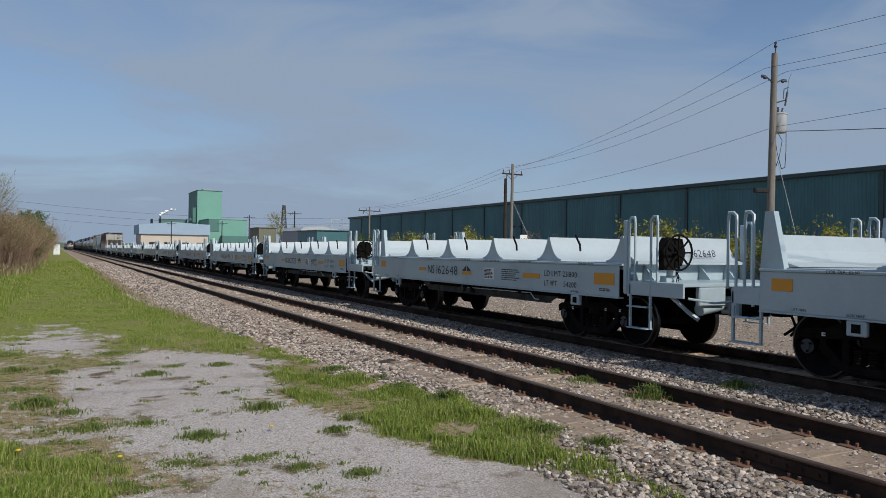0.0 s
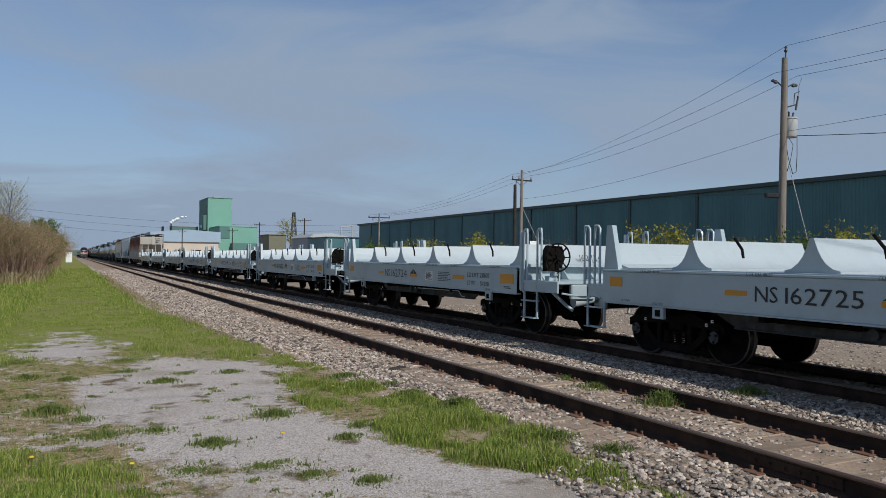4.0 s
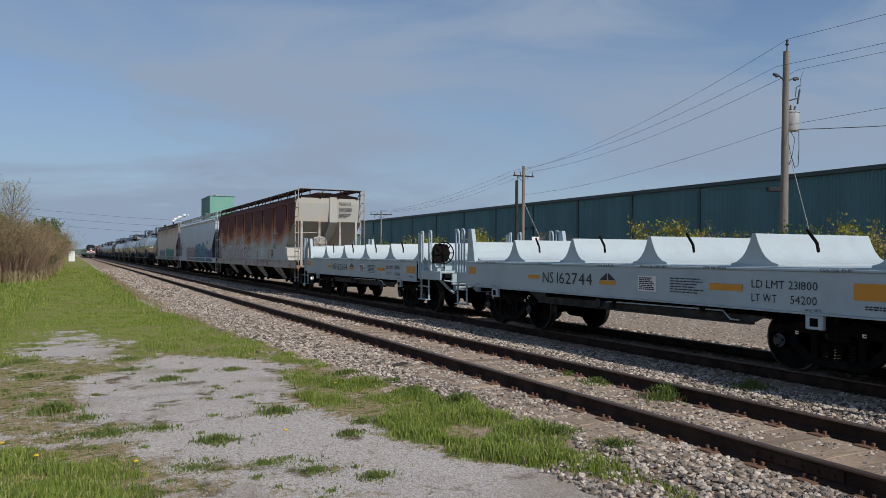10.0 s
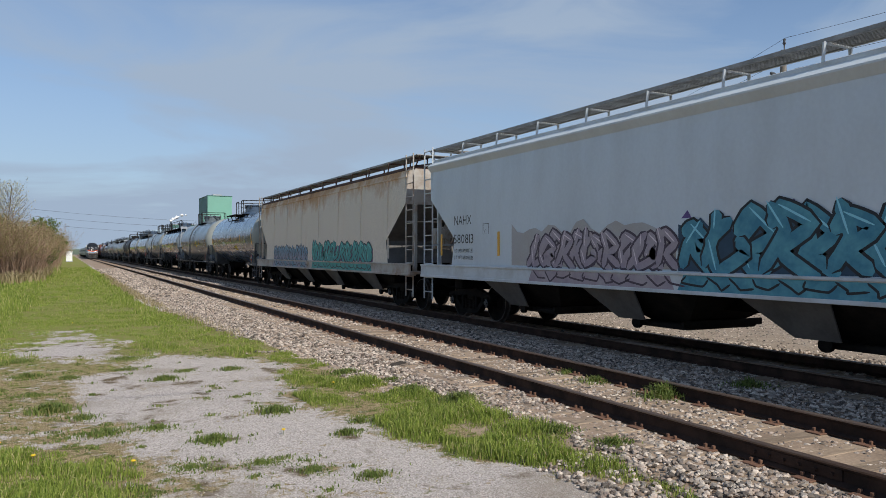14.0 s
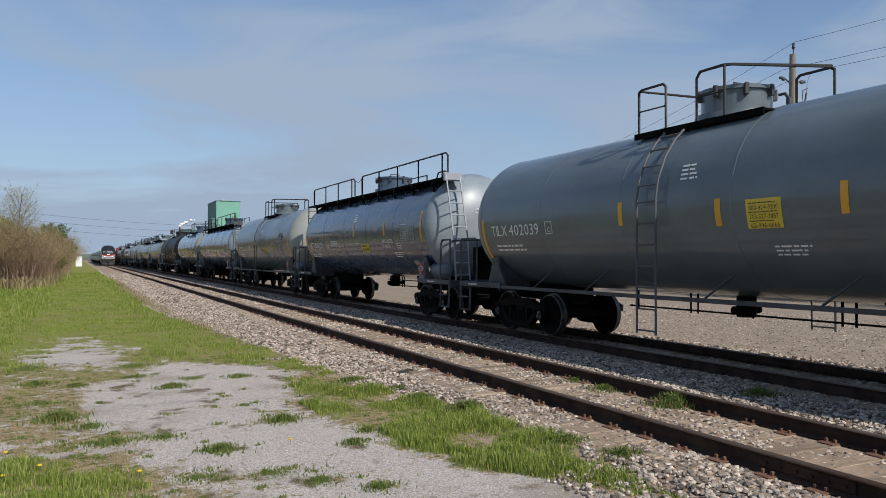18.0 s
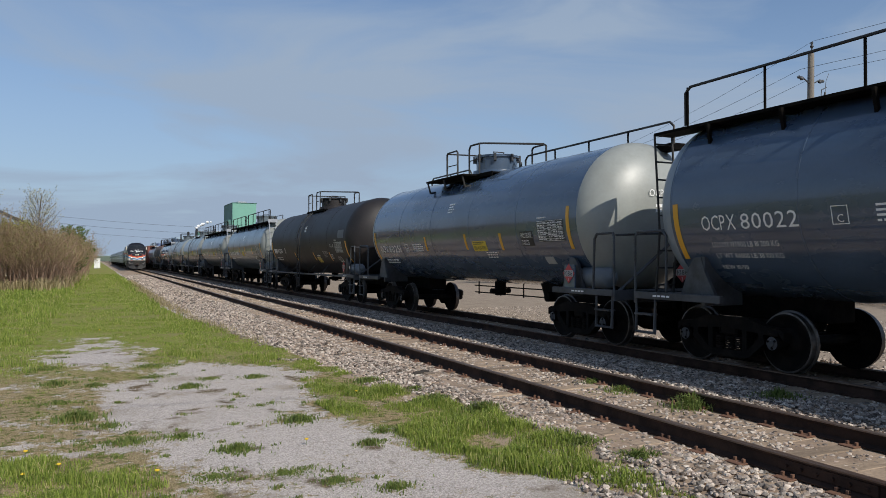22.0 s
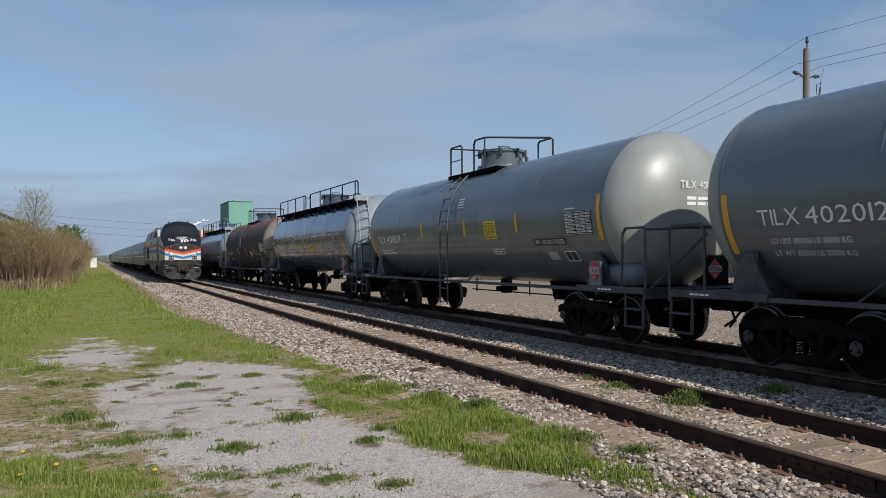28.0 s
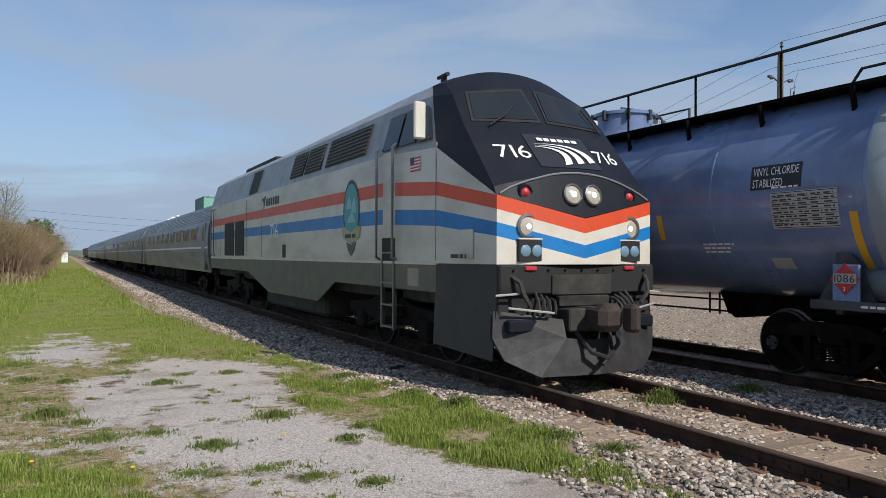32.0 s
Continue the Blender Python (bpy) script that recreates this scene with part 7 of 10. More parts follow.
    for k in range(3):
        vs = []
        for i in range(11):
            u = i / 10
            x = (1 - u) ** 2 * -0.44 + 2 * u * (1 - u) * (0.10 + 0.14 * k) + u * u * (-0.08 + 0.235 * k)
            z = (1 - u) ** 2 * (3.205 + 0.02 * k) + 2 * u * (1 - u) * (3.20 + 0.05 * k) + u * u * (2.935 + 0.03 * k)
            w = 0.012 + 0.10 * u
            vs += [tuple(nose(x - w * 0.6, z - w * 0.12, 0.027).translation), tuple(nose(x + w * 0.6, z + w * 0.12, 0.027).translation)]
        part("emblem_sweep", Build().add(vs, [(2 * i, 2 * i + 1, 2 * i + 3, 2 * i + 2) for i in range(10)]), M_CHALK, car, "white sweeping mark")
    bt = Build()
    for k in range(6):
        bt.box(k * 0.12, k * 0.12 + 0.09, 0, 0.065, 0, 0.006)
    part("maker_mark", bt, M_CHALK, car, "white bars for the operator's name", at=nose(0, 3.31, 0.014) @ Matrix.Translation((-0.35, 0, 0)))
    b = Build()
    pts = [nose(-1.25 + 2.5 * i / 16, 2.50 + 0.32 * math.cos((i / 16 - 0.5) * math.pi) ** 0.8, 0.012).translation for i in range(17)]
    part("nose_seam", b.tube(pts, 0.014), material("seam_grey", (0.2, 0.21, 0.22), 0.5, vary=0.1), car)
    # roof fittings
    part("horn", Build().cyl((-0.80, 2.4, 4.62), (-0.80, 2.75, 4.62), 0.035, 0.03, n=10).box(-0.84, -0.76, 2.5, 2.6, 4.40, 4.62, 0.01).cyl((0.6, 2.3, 4.68), (0.6, 2.6, 4.68), 0.03, n=8).box(0.56, 0.64, 2.4, 2.5, 4.5, 4.67, 0.01), M_GRILLE, car)
    part("exhaust_stack", Build().box(-0.5, 0.5, 8.6, 9.6, 4.46, 4.58, 0.05), M_GRILLE, car)
    part("radiator_fan", Build().box(-0.9, 0.9, 13.0, 16.8, 4.36, 4.54, 0.05), M_GRILLE, car)

    # the sides: doors, handrails, windows, vents, marks
    for s in (-1, 1):
        side = lambda y, z: Matrix.Translation((s * 1.503, y, z)) @ (NEAR if s < 0 else Matrix(((0, 0, 1, 0), (1, 0, 0, 0), (0, 1, 0, 0), (0, 0, 0, 1))))
        lean = math.atan2(0.23, 0.74)

        def upper(y0, y1, z0, z1, off=0.006):
            """Corners on the leaning upper band between belt and eave."""
            f = lambda z: s * (1.50 - 0.23 * (z - 3.37) / 0.79 + 0.022 + off)
            return [(f(z0), y0, z0), (f(z0), y1, z0), (f(z1), y1, z1), (f(z1), y0, z1)]

        def pane(name, c, mt, label="", depth=0.06):
            b = Build().add([*c, *[(x - s * depth, y, z) for x, y, z in c]], [(0, 1, 2, 3), (7, 6, 5, 4), (0, 1, 5, 4), (1, 2, 6, 5), (2, 3, 7, 6), (3, 0, 4, 7)])
            return part(name, b, mt, car, label)

        pane("cab_window", upper(2.15, 2.75, 3.44, 4.02, 0.012), M_GLASS, "dark cab side window")
        pane("cab_window", upper(2.85, 3.45, 3.44, 4.02, 0.008), M_GLASS)
        pane("cab_window", [(s * 1.51, 1.62, 3.42), (s * 1.51, 2.08, 3.42), (s * 1.345, 2.08, 4.0), (s * 1.36, 1.98, 3.95)], M_GLASS)
        for y0, y1 in ((4.3, 6.6), (6.95, 8.1), (8.25, 9.3)):
            v = pane("air_vent", upper(y0, y1, 3.50, 4.06), M_GRILLE, "black louvred air intake")
            lb = Build()
            for k in range(7):
                z = 3.54 + k * 0.075
                x = s * (1.50 - 0.23 * (z - 3.37) / 0.79 + 0.04)
                lb.box(min(x, x - s * 0.03), max(x, x - s * 0.03), y0 + 0.03, y1 - 0.03, z, z + 0.022)
            part("louvre", lb, M_SKIRT, v)
        pane("dark_panel", upper(12.6, 13.6, 3.44, 4.08), M_GRILLE)
        # doorway: recessed dark edge, panel with glass, steps, tall rails
        part("door_panel", Build().box(min(s * 1.504, s * 1.49), max(s * 1.504, s * 1.49), 2.92, 3.42, 1.98, 3.40, 0.006), M_SILVER, car)
        part("door_gap", Build().box(min(s * 1.507, s * 1.49), max(s * 1.507, s * 1.49), 2.90, 3.44, 1.60, 1.98, 0.004), M_GRILLE, car)
        for y in (2.84, 3.52):
            part("handrail", Build().tube([(s * 1.51, y, 3.50), (s * 1.58, y, 3.44), (s * 1.58, y, 1.66), (s * 1.51, y, 1.62)], 0.024), M_CHROME, car, smooth=50)
        st = Build()
        for z in (0.5, 0.86, 1.22, 1.72):
            st.box(min(s * 1.53, s * 1.28), max(s * 1.53, s * 1.28), 2.95, 3.4, z, z + 0.03, 0.005)
        for y in (2.92, 3.42):
            st.box(min(s * 1.53, s * 1.46), max(s * 1.53, s * 1.46), y - 0.02, y + 0.02, 0.48, 1.6, 0.005)
        part("cab_step", st, M_CHROME, car)
        part("step_light", Build().box(min(s * 1.505, s * 1.49), max(s * 1.505, s * 1.49), 2.0, 2.4, 1.22, 1.50, 0.01), material("equipment_tan", (0.32, 0.29, 0.22), 0.7, vary=0.1), car)
        part("mirror", Build().box(min(s * 1.52, s * 1.70), max(s * 1.52, s * 1.70), 1.72, 1.80, 3.42, 3.97, 0.02), M_SWHITE, car, "white upright mirror")
        for y0, y1 in ((14.2, 15.5), (15.65, 17.2)):
            v = part("radiator_grille", Build().box(min(s * 1.508, s * 1.47), max(s * 1.508, s * 1.47), y0, y1, 1.66, 2.72, 0.01), M_GRILLE, car, "black upright louvre")
            lb = Build()
            for k in range(14):
                z = 1.70 + k * 0.073
                lb.box(min(s * 1.514, s * 1.50), max(s * 1.514, s * 1.50), y0 + 0.04, y1 - 0.04, z, z + 0.02)
            part("louvre", lb, M_LOCOUNDER, v)
        part("rear_door_rail", Build().tube([(s * 1.51, 18.9, 3.3), (s * 1.57, 18.9, 3.25), (s * 1.57, 18.9, 1.7), (s * 1.51, 18.9, 1.65)], 0.022).tube([(s * 1.51, 19.4, 3.3), (s * 1.57, 19.4, 3.25), (s * 1.57, 19.4, 1.7), (s * 1.51, 19.4, 1.65)], 0.022), M_CHROME, car)
        sm = Build()
        for y in (1.42, 12.0, 13.9, 17.9):
            sm.box(min(s * 1.505, s * 1.48), max(s * 1.505, s * 1.48), y - 0.008, y + 0.008, 1.62, 3.34)
        part("panel_seam", sm, M_SKIRT, car)
        part("fuel_cap", Build().box(min(s * 1.508, s * 1.48), max(s * 1.508, s * 1.48), 9.55, 9.85, 1.62, 1.95, 0.02), M_GRILLE, car)
        # small painted marks
        n_y = 9.95 if s < 0 else 9.0
        lettering("fleet_number", "716", 0.52, side(11.1 if s < 0 else 9.5, 2.12), M_CHALK, car, 0.85)
        bt = Build()
        for k in range(6):
            bt.box(0.5 + k * 0.23, 0.5 + k * 0.23 + 0.16, 0, 0.2, 0, 0.004)
        bt.prof([(0, 0.2), (0.45, 0.28), (0.3, 0.0), (0.22, -0.1), (0.2, 0.12)], "z", 0, 0.004)
        part("maker_mark", bt, M_INK, car, "dark bars and sweep for the operator's name", at=side(12.0 if s < 0 else 10.1, 2.98))
        oval = [(math.cos(k * math.pi / 14), math.sin(k * math.pi / 14)) for k in range(28)]
        emb = part("side_emblem", Build().prof([(0.44 * u, 0.60 * v) for u, v in oval], "z", 0, 0.004), plain("emblem_rim", (0.02, 0.035, 0.05), 0.5), car, "teal oval commemorative emblem", at=side(4.95, 2.50))
        part("emblem_field", Build().prof([(0.38 * u, 0.53 * v) for u, v in oval], "z", 0.004, 0.006), M_TEAL, emb)
        for k, (u, v, w, h) in enumerate(((-0.12, 0.16, 0.30, 0.30), (0.14, 0.10, 0.26, 0.36), (0.02, -0.12, 0.44, 0.24))):
            part("emblem_peak", Build().prof([(u - w / 2, v - h / 3), (u + w / 2, v - h / 3), (u + w * 0.30, v + h * 0.2), (u + 0.02, v + h * 0.5), (u - w * 0.28, v + h * 0.15)], "z", 0.006, 0.0075 + 0.001 * k), plain("emblem_pale", (0.24, 0.46, 0.50), 0.5), emb)
        part("emblem_band", Build().prof([(-0.50, -0.30), (-0.40, -0.26), (0.0, -0.38), (0.40, -0.26), (0.50, -0.30), (0.44, -0.48), (0.0, -0.60), (-0.44, -0.48)], "z", 0.006, 0.012), plain("emblem_tan", (0.36, 0.34, 0.20), 0.5), emb)
        bars("emblem_print", Matrix.Translation((-0.30, -0.52, 0.0125)), M_INK, emb, 1, 0.62, 0.14, 17, "", 0.5)
        part("emblem_foot", Build().prof([(-0.26, -0.56), (0.0, -0.62), (0.26, -0.56), (0.16, -0.72), (0, -0.82), (-0.16, -0.72)], "z", 0.0, 0.008), plain("emblem_dark", (0.06, 0.07, 0.09), 0.5), emb)
        fl = part("flag", Build().box(0, 0.36, 0, 0.22, 0, 0.004), M_CHALK, car, "small painted flag with red stripes", at=side(2.3, 2.98))
        rd = Build()
        for k in range(5):
            rd.box(0, 0.36, k * 0.0465, k * 0.0465 + 0.026, 0.004, 0.006)
        part("flag_stripe", rd, M_RED, fl)
        part("flag_field", Build().box(0, 0.15, 0.11, 0.22, 0.006, 0.008), plain("flag_blue", (0.02, 0.03, 0.09), 0.5), fl)
        bars("city_name", side(0.95, 1.64), M_INK, car, 1, 0.55, 0.09, 8)
        part("nose_hatch", Build().box(-0.19, 0.19, -0.2, 0.2, 0, 0.006, 0.003), M_SILVER, car, at=Matrix.Translation((s * 1.405, 0.72, 1.85)) @ Matrix.Rotation(s * -0.148, 4, "Z") @ (NEAR if s < 0 else Matrix(((0, 0, 1, 0), (1, 0, 0, 0), (0, 1, 0, 0), (0, 0, 0, 1)))))
    # trucks: long cast frames with coil springs
    for y in (3.6, 15.9):
        t = part("truck", Build().box(-0.9, 0.9, -0.25, 0.25, 0.55, 0.85, 0.05).box(-0.6, 0.6, -1.6, 1.6, 0.5, 0.7, 0.05), M_TRUCK, car, at=pose(0, y, 0))
        for s in (-1, 1):
            fr = Build()
            fr.prof([(-2.0, 0.62), (-1.95, 0.82), (-0.9, 0.88), (-0.6, 0.98), (0.6, 0.98), (0.9, 0.88), (1.95, 0.82), (2.0, 0.62), (1.5, 0.70), (0.7, 0.55), (-0.7, 0.55), (-1.5, 0.70)], "x", s * 1.20 - 0.09, s * 1.20 + 0.09)
            for yy in (-1.37, 1.37):
                fr.box(s * 1.20 - 0.12, s * 1.20 + 0.12, yy - 0.22, yy + 0.22, 0.34, 0.74, 0.05)
                fr.cyl((s * 1.2, yy - 0.36, 0.5), (s * 1.2, yy - 0.36, 0.8), 0.09, n=10).cyl((s * 1.2, yy + 0.36, 0.5), (s * 1.2, yy + 0.36, 0.8), 0.09, n=10)
            fr.tube([(s * 1.34, -0.7, 0.75), (s * 1.34, 0.8, 0.45)], 0.05)
            fr.box(s * 1.25 - 0.1, s * 1.25 + 0.1, -0.35, 0.35, 0.5, 1.1, 0.04)
            part("side_frame", fr, M_TRUCK, t)
        for yy in (-1.37, 1.37):
            w = part("wheelset", W_LOCO, None, t, at=pose(0, yy, 0.508))
            SPINNERS.append((car, w, y + yy, 0.508))
    return car


def coach(m, kind=0):
    car = thing("passenger_coach", m, "fluted stainless steel passenger coach with dark windows", "rail coach", "passenger coaches")
    L, e = 25.9, 12.75
    sec = [(-1.38, 1.02), (-1.50, 1.45), (-1.535, 1.95), (-1.535, 2.35), (-1.50, 2.75), (-1.42, 3.1), (-1.22, 3.45), (-0.9, 3.68), (-0.45, 3.82), (0, 3.86)]
    full = sec + [(-x, z) for x, z in reversed(sec[:-1])]
    part("body_shell", Build().prof(full, "y", -e, e), M_STAINLESS, car, smooth=30)
    # fluting below the belt rail and on the roof
    for s in (-1, 1):
        b = Build()
        for k in range(9):
            z = 1.12 + k * 0.085
            x = np.interp(z, [1.02, 1.45, 1.95], [1.38, 1.50, 1.535])
            b.prof([(s * (x - 0.02), z - 0.028), (s * (x + 0.018), z - 0.012), (s * (x + 0.018), z + 0.012), (s * (x - 0.02), z + 0.028)], "y", -e + 0.1, e - 0.1)
        part("lower_fluting", b, M_STAINLESS, car)
        b = Build()
        for k in range(11):
            a = k / 10
            z = 2.98 + 0.78 * a
            x = np.interp(z, [2.75, 3.1, 3.45, 3.68, 3.82], [1.50, 1.42, 1.22, 0.9, 0.45])
            b.cyl((s * (x + 0.004), -e + 0.05, z), (s * (x + 0.004), e - 0.05, z), 0.018, n=5)
        part("roof_fluting", b, M_STAINLESS, car)
        part("belt_stripe", Build().box(min(s * 1.548, s * 1.52), max(s * 1.548, s * 1.52), -e, e, 1.92, 1.99, 0.005), M_CHALK, car)
        for k in range(9):
            y = -e + 3.3 + k * 2.3
            w = part("window", Build().box(min(s * 1.546, s * 1.48), max(s * 1.546, s * 1.48), y - 0.75, y + 0.75, 2.22, 2.80, 0.02), M_CHROME, car)
            for q in (-1, 1):
                part("pane", Build().box(min(s * 1.552, s * 1.50), max(s * 1.552, s * 1.50), y + q * 0.36 - 0.30, y + q * 0.36 + 0.30, 2.27, 2.75, 0.02), M_COACHGLASS, w)
        for y in (-e + 1.0, e - 1.0):
            d = part("coach_door", Build().box(min(s * 1.552, s * 1.49), max(s * 1.552, s * 1.49), y - 0.42, y + 0.42, 1.1, 2.9, 0.01), M_STAINLESS, car)
            part("door_glass", Build().box(min(s * 1.556, s * 1.5), max(s * 1.556, s * 1.5), y - 0.2, y + 0.2, 2.2, 2.75, 0.02), M_COACHGLASS, d)
    for s in (-1, 1):
        part("end_diaphragm", Build().box(-0.6, 0.6, min(s * e, s * (e + 0.22)), max(s * e, s * (e + 0.22)), 1.1, 3.4, 0.05).prof([(-1.3, 1.1), (-1.42, 2.3), (-1.25, 3.3), (0, 3.7), (1.25, 3.3), (1.42, 2.3), (1.3, 1.1)], "y", s * (e + 0.004), s * (e + 0.1)), M_GRILLE, car)
    b = Build()
    rnd = random.Random(4)
    y = -5.8
    while y < 5.8:
        w = rnd.uniform(0.7, 1.6)
        b.box(-1.3, 1.3, y, y + w, rnd.uniform(0.42, 0.6), 1.05, 0.03)
        y += w + rnd.uniform(0.1, 0.4)
    part("under_equipment", b, M_UNDER, car)
    for y in (-9.1, 9.1):
        t = truck(car, y)
    return car

# ---- the freight train, car by car: distance along the track at the start ----
M_STEELGREY = material("fitting_grey", (0.06, 0.065, 0.072), 0.55, vary=0.15, scale=3, fine=30, bump=0.08, second=(0.03, 0.03, 0.031), amount=0.4)
M_STEELPALE = material("fitting_pale", (0.30, 0.32, 0.35), 0.5, vary=0.1, scale=3, fine=30, bump=0.05)
M_RAILING = material("railing_black", (0.022, 0.021, 0.020), 0.6, vary=0.2, scale=3, fine=30, bump=0.1)
M_LADDER = material("ladder_grey", (0.085, 0.09, 0.095), 0.55, vary=0.15, scale=3, fine=30, bump=0.1)
M_RESERVOIR = material("reservoir_grey", (0.17, 0.185, 0.20), 0.5, vary=0.12, scale=3, fine=30, bump=0.05)
M_PATCH = material("patch_grey", (0.13, 0.135, 0.145), 0.55, vary=0.1, scale=2, fine=20, bump=0.03)
M_PATCHDARK = material("patch_dark", (0.038, 0.036, 0.037), 0.6, vary=0.15, scale=2, fine=20, bump=0.03)
M_TANKBLUE = material("tank_slate", (0.062, 0.096, 0.152), 0.27, vary=0.08, scale=0.8, fine=18, bump=0.03, second=(0.048, 0.072, 0.11), amount=0.45, stretch=(1, 0.7, 1.4), coat=0.7)
M_TANKGREY = material("tank_grey", (0.122, 0.154, 0.172), 0.34, vary=0.08, scale=0.8, fine=18, bump=0.03, second=(0.10, 0.12, 0.132), amount=0.45, stretch=(1, 0.7, 1.4), coat=0.45)
# heads: sunlight on the tank ends is mixed into these paler colours
M_HEADSUN = material("head_sunlit_grey", (0.29, 0.305, 0.285), 0.42, vary=0.06, scale=1.1, fine=18, bump=0.03, second=(0.235, 0.245, 0.225), amount=0.35)
M_HEADSUNBLUE = material("head_sunlit_blue", (0.24, 0.28, 0.31), 0.40, vary=0.06, scale=1.1, fine=18, bump=0.03, second=(0.19, 0.22, 0.25), amount=0.35)
M_TANKBLACK = material("tank_black", (0.016, 0.015, 0.0155), 0.5, spec=0.3, vary=0.25, scale=1.2, fine=20, bump=0.04, second=(0.025, 0.021, 0.021), amount=0.4)
M_TANKINDIGO = material("tank_indigo", (0.175, 0.245, 0.42), 0.30, coat=0.55, vary=0.08, scale=0.8, fine=18, bump=0.03, second=(0.115, 0.155, 0.27), amount=0.45)
M_HOPGREY = material("hopper_grey", (0.58, 0.635, 0.675), 0.5, vary=0.07, scale=0.7, fine=15, bump=0.04, second=(0.53, 0.575, 0.605), amount=0.4, stretch=(1, 1.4, 0.4))
M_HOPGREYSILL = material("hopper_grey_sill", (0.56, 0.60, 0.63), 0.5, vary=0.08, scale=1.5, fine=20, bump=0.05, second=(0.42, 0.43, 0.43), amount=0.35)


def rust_sides(name, paint, rust, dark, hi, strength, seed, band=None, panelled=False):
    """Old paint that gives way to rust from the eaves down, in tongues between the seams."""
    mt = bpy.data.materials.new(name)
    mt.use_nodes = True
    n, l = mt.node_tree.nodes, mt.node_tree.links
    p = n["Principled BSDF"]
    p.inputs["Roughness"].default_value = 0.75
    co, sp = n.new("ShaderNodeTexCoord"), n.new("ShaderNodeSeparateXYZ")
    l.new(co.outputs["Object"], sp.inputs[0])

    def tex(scale, stretch, detail=6, rough=0.6):
        m, t = n.new("ShaderNodeMapping"), n.new("ShaderNodeTexNoise")
        m.inputs["Scale"].default_value, m.inputs["Location"].default_value = stretch, (seed, seed * 2, 0)
        t.inputs["Scale"].default_value, t.inputs["Detail"].default_value, t.inputs["Roughness"].default_value = scale, detail, rough
        l.new(co.outputs["Object"], m.inputs[0])
        l.new(m.outputs[0], t.inputs["Vector"])
        return t.outputs["Fac"]

    def op(kind, a, b):
        m = n.new("ShaderNodeMath")
        m.operation = kind
        for k, q in enumerate((a, b)):
            if isinstance(q, (int, float)):
                m.inputs[k].default_value = q
            else:
                l.new(q, m.inputs[k])
        return m.outputs[0]

    def ramp(v, a, b):
        m = n.new("ShaderNodeMapRange")
        m.inputs["From Min"].default_value, m.inputs["From Max"].default_value = a, b
        l.new(v, m.inputs["Value"])
        return m.outputs[0]

    def mix(f, a, b):
        m = n.new("ShaderNodeMix")
        m.data_type = "RGBA"
        l.new(f, m.inputs[0])
        for s, c in ((m.inputs[6], a), (m.inputs[7], b)):
            if isinstance(c, tuple):
                s.default_value = (*c, 1)
            else:
                l.new(c, s)
        return m.outputs[2]

    if panelled:
        # dark rust fills each panel between the seams; the seams keep paler, orange edges
        mid = op("ABSOLUTE", op("SINE", op("MULTIPLY", op("ADD", sp.outputs["Y"], 0.72), math.pi / 2.32), 0.0), 0.0)
        edge = op("POWER", op("SUBTRACT", 1.0, mid), 2.2)
        drift = op("MULTIPLY", op("SUBTRACT", tex(0.55, (1, 1, 2.6), 8, 0.65), 0.5), 2.3)
        speck = op("MULTIPLY", op("SUBTRACT", tex(7.0, (1, 1, 1.6), 6, 0.7), 0.5), 0.55)
        level = op("ADD", op("ADD", sp.outputs["Z"], drift), speck)
        f1 = ramp(op("SUBTRACT", level, op("MULTIPLY", edge, 0.75)), hi - 0.95, hi - 0.15)
        f2 = ramp(op("SUBTRACT", level, op("MULTIPLY", edge, 1.5)), hi - 0.2, hi + 0.25)
    else:
        height = ramp(sp.outputs["Z"], hi - 1.4, hi + 0.9)
        field = op("ADD", height, op("MULTIPLY", tex(1.1, (1, 1, 0.55), 9, 0.7), 1.3))
        f1 = ramp(op("MULTIPLY", field, strength), 0.92, 1.18)
        f2 = ramp(op("MULTIPLY", field, strength), 1.24, 1.42)
    streak = ramp(tex(2.2, (1, 5, 0.25)), 0.55, 0.75)
    base = mix(op("MULTIPLY", streak, 0.4), paint, tuple(0.5 * a + 0.5 * b for a, b in zip(paint, rust)))
    col = mix(f2, mix(f1, base, rust), dark)
    if band:
        col = mix(ramp(sp.outputs["Z"], 3.90, 3.93), col, band)
    grain = ramp(tex(24, (1, 1, 1)), 0.25, 0.75)
    hs, vr = n.new("ShaderNodeHueSaturation"), n.new("ShaderNodeMapRange")
    vr.inputs["To Min"].default_value, vr.inputs["To Max"].default_value = 0.82, 1.18
    l.new(grain, vr.inputs["Value"])
    l.new(vr.outputs[0], hs.inputs["Value"])
    l.new(col, hs.inputs["Color"])
    l.new(hs.outputs[0], p.inputs["Base Color"])
    bp = n.new("ShaderNodeBump")
    bp.inputs["Strength"].default_value, bp.inputs["Distance"].default_value = 0.15, 0.01
    l.new(grain, bp.inputs["Height"])
    l.new(bp.outputs[0], p.inputs["Normal"])
    return mt


M_HOPRUST = rust_sides("hopper_rusted", (0.47, 0.49, 0.465), (0.40, 0.145, 0.05), (0.10, 0.018, 0.013), 2.70, 1.0, 1.0, (0.12, 0.024, 0.017), True)
M_ENDCREAM = material("end_cream", (0.40, 0.39, 0.355), 0.55, vary=0.08, scale=1.2, fine=20, bump=0.04, second=(0.46, 0.38, 0.25), amount=0.2)
M_HOPTAN = rust_sides("hopper_tan", (0.72, 0.63, 0.52), (0.52, 0.30, 0.15), (0.20, 0.085, 0.045), 4.1, 0.95, 4.0)
